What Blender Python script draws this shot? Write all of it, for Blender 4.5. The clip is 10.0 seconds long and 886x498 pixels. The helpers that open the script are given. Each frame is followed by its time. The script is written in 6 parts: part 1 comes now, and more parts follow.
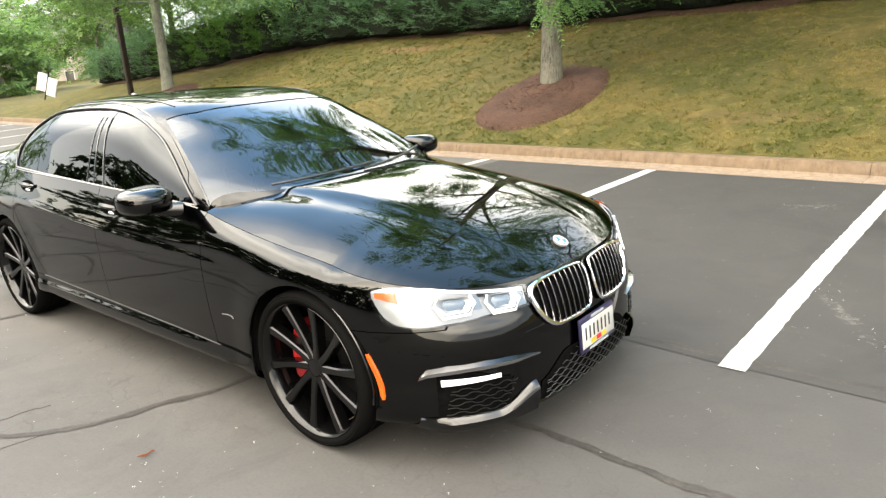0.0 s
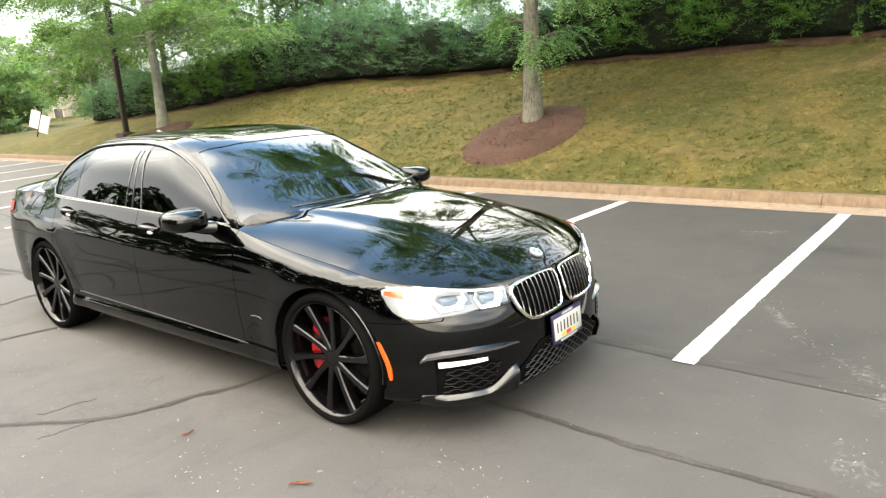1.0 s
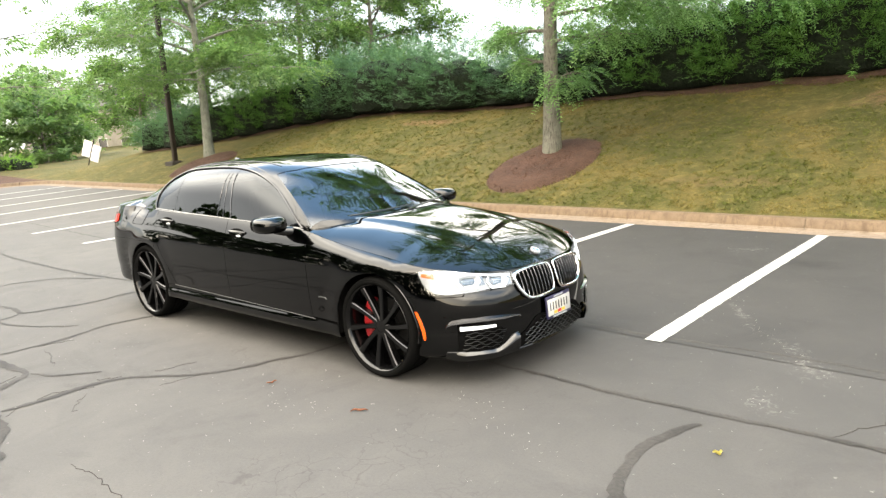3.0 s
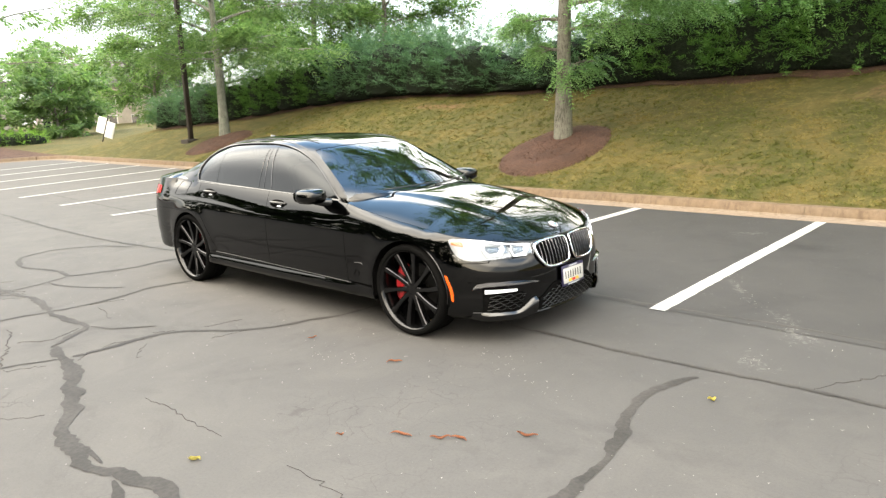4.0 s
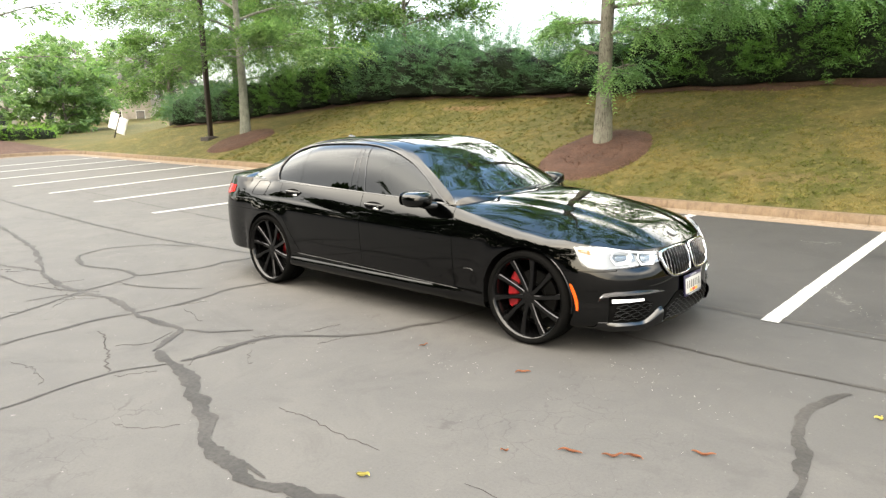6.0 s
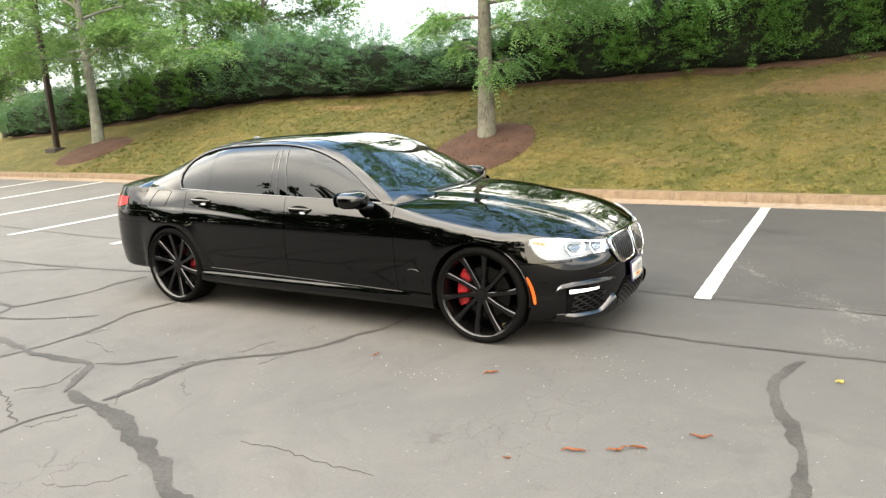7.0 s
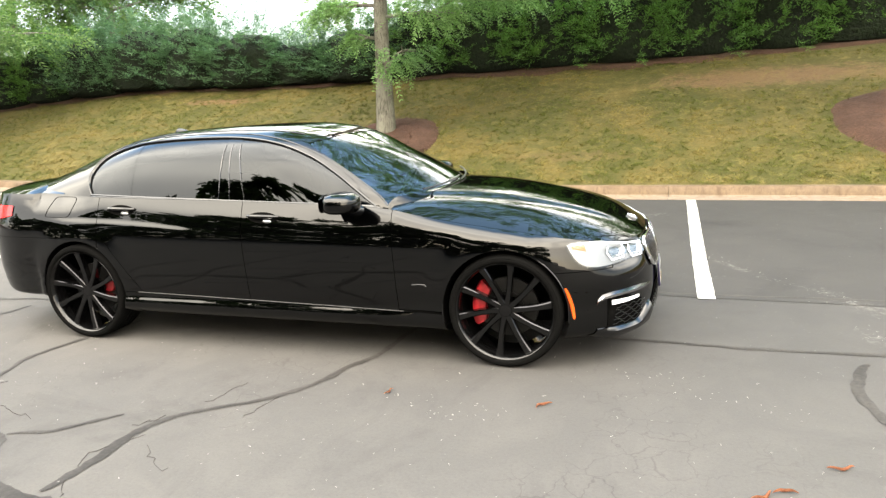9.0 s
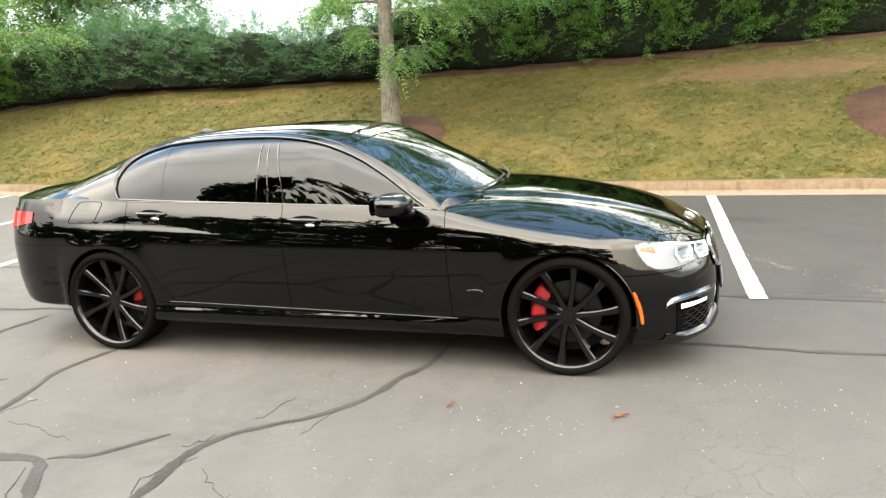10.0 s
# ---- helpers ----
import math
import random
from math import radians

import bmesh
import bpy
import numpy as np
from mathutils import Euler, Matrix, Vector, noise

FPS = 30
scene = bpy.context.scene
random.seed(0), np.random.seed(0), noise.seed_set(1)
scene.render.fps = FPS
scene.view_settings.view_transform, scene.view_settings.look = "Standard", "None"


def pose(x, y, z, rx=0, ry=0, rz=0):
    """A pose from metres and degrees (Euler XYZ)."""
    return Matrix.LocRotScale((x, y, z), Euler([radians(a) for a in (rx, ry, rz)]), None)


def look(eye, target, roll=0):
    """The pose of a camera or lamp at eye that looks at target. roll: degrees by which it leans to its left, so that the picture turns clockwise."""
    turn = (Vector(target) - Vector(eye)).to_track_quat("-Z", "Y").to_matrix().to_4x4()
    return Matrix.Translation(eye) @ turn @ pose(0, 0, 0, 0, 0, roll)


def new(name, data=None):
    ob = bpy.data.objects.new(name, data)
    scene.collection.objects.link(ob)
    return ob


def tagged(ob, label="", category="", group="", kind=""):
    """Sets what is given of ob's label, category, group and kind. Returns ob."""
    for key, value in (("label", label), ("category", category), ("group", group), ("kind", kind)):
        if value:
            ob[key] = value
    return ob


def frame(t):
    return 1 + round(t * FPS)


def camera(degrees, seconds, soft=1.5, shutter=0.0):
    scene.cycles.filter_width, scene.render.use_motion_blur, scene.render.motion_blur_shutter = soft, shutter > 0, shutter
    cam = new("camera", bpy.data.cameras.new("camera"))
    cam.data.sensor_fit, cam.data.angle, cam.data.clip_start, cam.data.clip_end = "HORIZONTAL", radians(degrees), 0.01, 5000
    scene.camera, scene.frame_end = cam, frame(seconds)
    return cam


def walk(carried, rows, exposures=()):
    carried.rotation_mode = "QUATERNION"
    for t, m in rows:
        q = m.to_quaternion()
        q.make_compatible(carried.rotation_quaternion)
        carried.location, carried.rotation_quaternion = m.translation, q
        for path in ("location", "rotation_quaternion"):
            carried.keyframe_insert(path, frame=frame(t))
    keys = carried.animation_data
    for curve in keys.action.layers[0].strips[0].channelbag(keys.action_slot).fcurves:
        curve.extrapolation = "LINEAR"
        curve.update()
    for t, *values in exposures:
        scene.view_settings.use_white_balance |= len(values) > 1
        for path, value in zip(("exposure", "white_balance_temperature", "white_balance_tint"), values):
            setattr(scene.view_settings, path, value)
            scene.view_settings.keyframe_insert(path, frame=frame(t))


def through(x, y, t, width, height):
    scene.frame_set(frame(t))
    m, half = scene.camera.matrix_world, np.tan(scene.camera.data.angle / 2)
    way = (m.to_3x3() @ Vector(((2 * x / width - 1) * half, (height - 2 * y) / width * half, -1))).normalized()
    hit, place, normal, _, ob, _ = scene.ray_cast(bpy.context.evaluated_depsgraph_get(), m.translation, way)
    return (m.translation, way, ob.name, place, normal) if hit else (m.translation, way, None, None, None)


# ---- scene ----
cam = camera(65.0, 10.0, soft=1.35)
PATH = [
    (0, (3.863, -2.646, 1.645), (2.619, -1.177, 1.104), -3.8),
    (0.5, (3.967, -2.916, 1.65), (2.843, -1.326, 1.193), -1.0),
    (1, (4.228, -3.177, 1.681), (3.005, -1.657, 1.238), -3.6),
    (1.5, (4.389, -3.501, 1.7), (3.091, -2.012, 1.385), -3.7),
    (2, (4.581, -3.755, 1.723), (3.336, -2.229, 1.372), -3.0),
    (2.2, (4.712, -3.831, 1.709), (3.384, -2.379, 1.351), -2.4),
    (3.3, (5.067, -4.299, 1.738), (3.799, -2.795, 1.376), -3.3),
    (3.5, (5.093, -4.438, 1.75), (3.867, -2.906, 1.363), -1.9),
    (4, (5.235, -4.643, 1.717), (3.94, -3.17, 1.323), -2.1),
    (4.5, (5.248, -4.817, 1.73), (3.908, -3.405, 1.269), -2.5),
    (5, (5.015, -5.056, 1.752), (3.726, -3.571, 1.388), -3.8),
    (5.2, (4.895, -5.116, 1.744), (3.615, -3.626, 1.368), -2.8),
    (6.3, (4.269, -5.127, 1.745), (2.998, -3.634, 1.352), -0.5),
    (6.5, (4.16, -5.158, 1.727), (2.954, -3.609, 1.343), -0.9),
    (7, (3.799, -5.251, 1.716), (2.826, -3.551, 1.312), -2.9),
    (7.5, (3.437, -5.154, 1.7), (2.463, -3.453, 1.303), -2.0),
    (8, (3.122, -5.099, 1.708), (2.208, -3.368, 1.3), -1.2),
    (8.5, (2.797, -5.075, 1.684), (2.101, -3.246, 1.27), -3.1),
    (9, (2.507, -4.915, 1.665), (1.911, -3.054, 1.237), -2.7),
    (9.5, (2.306, -4.785, 1.682), (1.664, -2.946, 1.227), -2.2),
    (10, (2.049, -4.81, 1.671), (1.485, -2.942, 1.235), -3.3),
]
# the picture's brightness in stops and its white balance on the way
EXPOSURES = [(0.0, 3.10, 6650, 7), (2.0, 3.12, 6650, 7), (4.5, 3.02, 6650, 7), (7.0, 3.13, 6650, 7), (9.5, 3.30, 6650, 7), (10.0, 3.30, 6650, 7)]
walk(cam, [(t, look(eye, target, roll)) for t, eye, target, roll in PATH], EXPOSURES)

# ---- world, sun, exposure ----
world = bpy.data.worlds.new("sky")
scene.world = world
world.use_nodes = True
wn = world.node_tree
sky = wn.nodes.new("ShaderNodeTexSky")
sky.sky_type, sky.sun_disc = "NISHITA", False
SUN_EL, SUN_AZ = radians(33), radians(186)
sky.sun_elevation, sky.sun_rotation = SUN_EL, SUN_AZ
sky.air_density, sky.dust_density, sky.ozone_density, sky.altitude = 1.0, 1.6, 2.0, 100
wn.nodes["Background"].inputs["Strength"].default_value = 0.15
# a bright veil of cloud: brightest overhead, warm towards the sun, thin and blue on the side away from it
way = wn.nodes.new("ShaderNodeTexCoord").outputs["Generated"]
way_up = wn.nodes.new("ShaderNodeSeparateXYZ")
wn.links.new(way, way_up.inputs[0])


def sky_step(socket, lo, hi, top=1.0):
    n = wn.nodes.new("ShaderNodeMapRange")
    n.interpolation_type = "SMOOTHSTEP"
    n.inputs["From Min"].default_value, n.inputs["From Max"].default_value, n.inputs["To Max"].default_value = lo, hi, top
    wn.links.new(socket, n.inputs["Value"])
    return n.outputs["Result"]


def sky_mix(fac, a, b, mode="MIX"):
    n = wn.nodes.new("ShaderNodeMix")
    n.data_type, n.blend_type = "RGBA", mode
    for socket, value in ((n.inputs["Factor"], fac), (n.inputs[6], a), (n.inputs[7], b)):
        if isinstance(value, bpy.types.NodeSocket):
            wn.links.new(value, socket)
        else:
            socket.default_value = (*value, 1) if isinstance(value, tuple) else value
    return n.outputs[2]


ramp = wn.nodes.new("ShaderNodeValToRGB")
ramp.color_ramp.interpolation = "EASE"
ramp.color_ramp.elements.new(0.45)
for stop, at, tone in zip(ramp.color_ramp.elements, (0.22, 0.45, 1.0), ((1.5, 1.45, 1.4), (8.4, 7.8, 6.9), (13.2, 12.4, 11.5))):
    stop.position, stop.color = at, (*tone, 1)
tilted = wn.nodes.new("ShaderNodeVectorMath")
tilted.operation = "DOT_PRODUCT"
wn.links.new(way, tilted.inputs[0])
tilted.inputs[1].default_value = (0.0, 0.12, 1.0)
wn.links.new(tilted.outputs["Value"], ramp.inputs["Fac"])
# slow drifts of thicker and thinner cloud
drift = wn.nodes.new("ShaderNodeTexNoise")
drift.inputs["Scale"].default_value, drift.inputs["Detail"].default_value, drift.inputs["Distortion"].default_value = 2.6, 5.0, 0.8
wn.links.new(way, drift.inputs["Vector"])
cloud = sky_mix(sky_step(drift.outputs["Fac"], 0.35, 0.65), sky_mix(1.0, ramp.outputs["Color"], (0.78, 0.79, 0.81), "MULTIPLY"), sky_mix(1.0, ramp.outputs["Color"], (1.22, 1.21, 1.19), "MULTIPLY"))
toward = wn.nodes.new("ShaderNodeVectorMath")
toward.operation = "DOT_PRODUCT"
wn.links.new(way, toward.inputs[0])
toward.inputs[1].default_value = Vector((0.22, -0.90, 0.38)).normalized()
cloud = sky_mix(sky_step(toward.outputs["Value"], 0.55, 1.0), cloud, (4.5, 3.7, 2.7), "ADD")
away = wn.nodes.new("ShaderNodeMath")
away.operation = "MULTIPLY"
wn.links.new(sky_step(way_up.outputs["Y"], -0.10, 0.30), away.inputs[0])
wn.links.new(sky_step(way_up.outputs["Z"], 0.40, 0.62), away.inputs[1])
cloud = sky_mix(away.outputs[0], cloud, (1.5, 2.5, 3.9))
wn.links.new(sky_mix(0.85, sky.outputs["Color"], cloud), wn.nodes["Background"].inputs["Color"])
sun_data = bpy.data.lights.new("sun", "SUN")
sun_data.energy, sun_data.angle, sun_data.color = 0.6, radians(130), (1.0, 0.86, 0.66)
sun = new("sun", sun_data)
sun_from = Vector((math.sin(SUN_AZ) * math.cos(SUN_EL), math.cos(SUN_AZ) * math.cos(SUN_EL), math.sin(SUN_EL)))
sun.matrix_world = look(sun_from * 60, (0, 0, 0))


# ---- materials ----
class Mat:
    """A node material with a principled shader and small helpers."""

    def __init__(self, name, rough=0.6, metal=0.0, color=(0.5, 0.5, 0.5)):
        self.m = bpy.data.materials.new(name)
        self.m.use_nodes = True
        self.t = self.m.node_tree
        self.b = self.t.nodes["Principled BSDF"]
        self.b.inputs["Roughness"].default_value = rough
        self.b.inputs["Metallic"].default_value = metal
        self.b.inputs["Base Color"].default_value = (*color, 1)
        if rough >= 0.5:
            self.b.inputs["Specular IOR Level"].default_value = 0.18
        self.pos = None

    def node(self, kind, **values):
        n = self.t.nodes.new(kind)
        for key, value in values.items():
            n.inputs[key].default_value = value
        return n

    def link(self, a, b):
        self.t.links.new(a, b)

    def where(self):
        if self.pos is None:
            self.pos = self.t.nodes.new("ShaderNodeNewGeometry").outputs["Position"]
        return self.pos

    def noise(self, scale, detail=4.0, rough=0.6, distort=0.0, at=None):
        n = self.node("ShaderNodeTexNoise", Scale=scale, Detail=detail, Roughness=rough, Distortion=distort)
        self.link(at or self.where(), n.inputs["Vector"])
        return n.outputs["Fac"]

    def ramp(self, fac, stops):
        n = self.t.nodes.new("ShaderNodeValToRGB")
        while len(n.color_ramp.elements) < len(stops):
            n.color_ramp.elements.new(0.5)
        for e, (p, c) in zip(n.color_ramp.elements, stops):
            e.position, e.color = p, (*c, 1) if len(c) == 3 else c
        self.link(fac, n.inputs["Fac"])
        return n.outputs["Color"]

    def mix(self, fac, a, b, mode="MIX"):
        n = self.t.nodes.new("ShaderNodeMix")
        n.data_type, n.blend_type = "RGBA", mode
        for socket, value in ((n.inputs["Factor"], fac), (n.inputs[6], a), (n.inputs[7], b)):
            if isinstance(value, bpy.types.NodeSocket):
                self.link(value, socket)
            elif isinstance(value, tuple):
                socket.default_value = (*value, 1)
            else:
                socket.default_value = value
        return n.outputs[2]

    def color(self, socket):
        self.link(socket, self.b.inputs["Base Color"])
        return self

    def rough(self, socket, lo, hi):
        n = self.node("ShaderNodeMapRange")
        n.inputs["To Min"].default_value, n.inputs["To Max"].default_value = lo, hi
        self.link(socket, n.inputs["Value"])
        self.link(n.outputs["Result"], self.b.inputs["Roughness"])
        return self

    def bump(self, height, strength=0.3, distance=0.01):
        n = self.node("ShaderNodeBump", Strength=strength, Distance=distance)
        self.link(height, n.inputs["Height"])
        self.link(n.outputs["Normal"], self.b.inputs["Normal"])
        return self


def grainy(name, dark, light, scale, rough=0.7, metal=0.0, big=0.6, bump=0.2, depth=0.004):
    """Two-scale colour variation and fine relief."""
    k = Mat(name, rough, metal)
    fine, wide = k.noise(scale), k.noise(scale * 0.06, 3)
    c = k.ramp(fine, [(0.3, dark), (0.7, light)])
    c = k.mix(k.ramp(wide, [(0.35, (0, 0, 0)), (0.65, (1, 1, 1))]), c, k.mix(1.0, c, (big, big, big), "MULTIPLY"))
    k.color(c).bump(fine, bump, depth)
    return k.m


def eased(k, socket, lo, hi):
    """0 to 1 between two values of a socket."""
    n = k.node("ShaderNodeMapRange")
    n.interpolation_type = "SMOOTHSTEP"
    n.inputs["From Min"].default_value, n.inputs["From Max"].default_value = lo, hi
    k.link(socket, n.inputs["Value"])
    return n.outputs["Result"]


def math_of(k, kind, a, b):
    n = k.t.nodes.new("ShaderNodeMath")
    n.operation = kind
    for socket, value in zip(n.inputs, (a, b)):
        if isinstance(value, bpy.types.NodeSocket):
            k.link(value, socket)
        else:
            socket.default_value = value
    return n.outputs[0]


def make_asphalt(name, old, sealed, stain_at=None):
    """Weathered asphalt: bleached and crazed where it is old, darker and smoother where it was sealed."""
    k = Mat(name, 0.85)
    xyz = k.t.nodes.new("ShaderNodeSeparateXYZ")
    k.link(k.where(), xyz.inputs[0])
    wide, mid = k.noise(0.35, 5, 0.6, 0.4), k.noise(2.2, 5, 0.65, 0.6)
    grit, speck = k.noise(60, 5, 0.7), k.noise(260, 2, 0.7)
    # the sealing coat lies towards the bays and is worn off unevenly towards the lane
    y_in = math_of(k, "ADD", xyz.outputs["Y"], math_of(k, "MULTIPLY", math_of(k, "SUBTRACT", wide, 0.5), 2.4))
    coat = math_of(k, "MULTIPLY", eased(k, y_in, -3.6, 1.2), eased(k, xyz.outputs["X"], -3.5, 2.5))
    c = k.mix(coat, old, sealed)
    c = k.mix(k.ramp(wide, [(0.35, (0, 0, 0)), (0.7, (0.5, 0.5, 0.5))]), c, k.mix(1.0, c, (1.28, 1.26, 1.22), "MULTIPLY"))
    c = k.mix(k.ramp(mid, [(0.42, (0, 0, 0)), (0.75, (0.6, 0.6, 0.6))]), c, k.mix(1.0, c, (1.30, 1.28, 1.25), "MULTIPLY"))
    blot = k.noise(0.9, 6, 0.7, 1.2)
    c = k.mix(k.ramp(blot, [(0.30, (0.5, 0.5, 0.5)), (0.47, (0, 0, 0))]), c, k.mix(1.0, c, (0.58, 0.58, 0.59), "MULTIPLY"))
    c = k.mix(k.ramp(grit, [(0.3, (0.32, 0.32, 0.32)), (0.55, (0, 0, 0))]), c, k.mix(1.0, c, (0.42, 0.42, 0.43), "MULTIPLY"))
    c = k.mix(k.ramp(speck, [(0.62, (0, 0, 0)), (0.78, (0.5, 0.5, 0.5))]), c, k.mix(1.0, c, (1.9, 1.87, 1.8), "MULTIPLY"))
    bits = k.noise(26, 4, 0.6, 0.8)
    c = k.mix(k.ramp(bits, [(0.69, (0, 0, 0)), (0.73, (0.6, 0.6, 0.6))]), c, (0.1363, 0.1318, 0.1227))
    scuff = k.noise(5.5, 6, 0.8, 1.5)
    c = k.mix(k.ramp(scuff, [(0.64, (0, 0, 0)), (0.74, (0.55, 0.55, 0.55))]), c, (0.08635, 0.08275, 0.07725))
    # chalky scuffs
    for cx, cy, half, wide_by, turn in ((3.15, 1.85, 0.62, 0.075, 120), (3.80, 1.02, 0.62, 0.10, 134), (3.98, 0.68, 0.36, 0.20, 130), (3.88, 0.0, 0.24, 0.15, 130), (2.4, 4.6, 0.4, 0.2, 20)):
        m = k.node("ShaderNodeMapping")
        m.vector_type = "TEXTURE"
        m.inputs["Location"].default_value = (cx, cy, 0)
        m.inputs["Rotation"].default_value = (0, 0, radians(turn))
        m.inputs["Scale"].default_value = (half, wide_by, 1)
        k.link(k.where(), m.inputs["Vector"])
        ln = k.t.nodes.new("ShaderNodeVectorMath")
        ln.operation = "LENGTH"
        k.link(m.outputs["Vector"], ln.inputs[0])
        k_in = math_of(k, "SUBTRACT", k.noise(13, 6, 0.8, 0.8), math_of(k, "MULTIPLY", ln.outputs["Value"], 0.16))
        c = k.mix(k.ramp(k_in, [(0.44, (0, 0, 0)), (0.58, (0.42, 0.42, 0.42))]), c, (0.125, 0.120, 0.113))
    # hairline crazing of the old surface
    craze = k.node("ShaderNodeTexVoronoi", Scale=5.5)
    craze.feature = "DISTANCE_TO_EDGE"
    bent = k.node("ShaderNodeTexNoise", Scale=7.0, Detail=3.0)
    k.link(k.where(), bent.inputs["Vector"])
    shift = k.t.nodes.new("ShaderNodeVectorMath")
    shift.operation = "MULTIPLY_ADD"
    k.link(bent.outputs["Color"], shift.inputs[0])
    shift.inputs[1].default_value = (0.22, 0.22, 0.0)
    k.link(k.where(), shift.inputs[2])
    k.link(shift.outputs[0], craze.inputs["Vector"])
    worn = math_of(k, "MULTIPLY", eased(k, k.noise(0.55, 3, 0.5), 0.50, 0.62), math_of(k, "SUBTRACT", 1.0, coat))
    line = math_of(k, "MULTIPLY", k.ramp(craze.outputs["Distance"], [(0.0, (1, 1, 1)), (0.022, (0, 0, 0))]), worn)
    c = k.mix(math_of(k, "MULTIPLY", line, 0.55), c, k.mix(1.0, c, (0.35, 0.34, 0.33), "MULTIPLY"))
    if stain_at:
        # an old oil stain with a soft, uneven edge
        cx, cy, rx, ry = stain_at
        m = k.node("ShaderNodeMapping")
        m.inputs["Location"].default_value = (-cx / rx, -cy / ry, 0)
        m.inputs["Scale"].default_value = (1 / rx, 1 / ry, 0)
        k.link(k.where(), m.inputs["Vector"])
        ln = k.t.nodes.new("ShaderNodeVectorMath")
        ln.operation = "LENGTH"
        k.link(m.outputs["Vector"], ln.inputs[0])
        c = k.mix(k.ramp(math_of(k, "ADD", ln.outputs["Value"], k.noise(4.5, 4, 0.7, 0.6)), [(0.55, (0.7, 0.7, 0.7)), (1.0, (0, 0, 0))]), c, (0.01091, 0.01064, 0.01046))
    k.color(c).rough(grit, 0.72, 0.95).bump(grit, 0.2, 0.004)
    return k.m


asphalt = make_asphalt("asphalt", (0.0555, 0.0533, 0.0508), (0.0305, 0.0300, 0.0296))
asphalt_dark = make_asphalt("asphalt_dark", (0.0262, 0.0256, 0.0250), (0.0243, 0.0238, 0.0234), (3.15, 4.02, 0.75, 0.55))
tar = grainy("crack_tar", (0.02355, 0.02188, 0.02037), (0.04072, 0.03754, 0.03437), 40, 0.75, bump=0.3)
crack_gap = grainy("crack_gap", (0.01891, 0.01701, 0.01513), (0.0416, 0.03781, 0.03405), 60, 0.95)


def make_line_paint():
    k = Mat("line_paint", 0.7)
    worn = k.noise(38, 5, 0.75)
    wide = k.noise(3, 3)
    c = k.mix(k.ramp(worn, [(0.56, (0, 0, 0)), (0.78, (0.8, 0.8, 0.8))]), k.ramp(wide, [(0.3, (0.2279, 0.2246, 0.2179)), (0.7, (0.2649, 0.2648, 0.2582))]), (0.08715, 0.0855, 0.0838))
    k.color(c).bump(worn, 0.3, 0.003)
    return k.m


line_paint = make_line_paint()


def make_kerb(name, dark, light, grime):
    """Cast concrete with rust-brown streaks and grime."""
    k = Mat(name, 0.88)
    fine, mid, wide = k.noise(90, 4), k.noise(7, 5, 0.65), k.noise(0.8, 4)
    m = k.node("ShaderNodeMapping")
    m.inputs["Scale"].default_value = (1, 1, 0.12)
    k.link(k.where(), m.inputs["Vector"])
    streak = k.noise(11, 5, 0.7, 0.3, m.outputs["Vector"])
    c = k.ramp(mid, [(0.3, dark), (0.7, light)])
    c = k.mix(k.ramp(wide, [(0.4, (0, 0, 0)), (0.7, (0.6, 0.6, 0.6))]), c, k.mix(1.0, c, (0.86, 0.95, 1.12), "MULTIPLY"))
    c = k.mix(k.ramp(streak, [(0.50, (0, 0, 0)), (0.68, (0.8, 0.8, 0.8))]), c, grime)
    c = k.mix(k.ramp(fine, [(0.60, (0, 0, 0)), (0.8, (0.5, 0.5, 0.5))]), c, k.mix(1.0, c, (0.6, 0.58, 0.55), "MULTIPLY"))
    k.color(c).bump(fine, 0.4, 0.004)
    return k.m


kerb_mat = make_kerb("kerb_concrete", (0.07455, 0.0509, 0.03091), (0.1163, 0.08365, 0.05455), (0.05635, 0.03818, 0.02363))
gutter_mat = make_kerb("gutter_concrete", (0.1072, 0.08, 0.05635), (0.15, 0.1163, 0.08725), (0.08, 0.0582, 0.04))


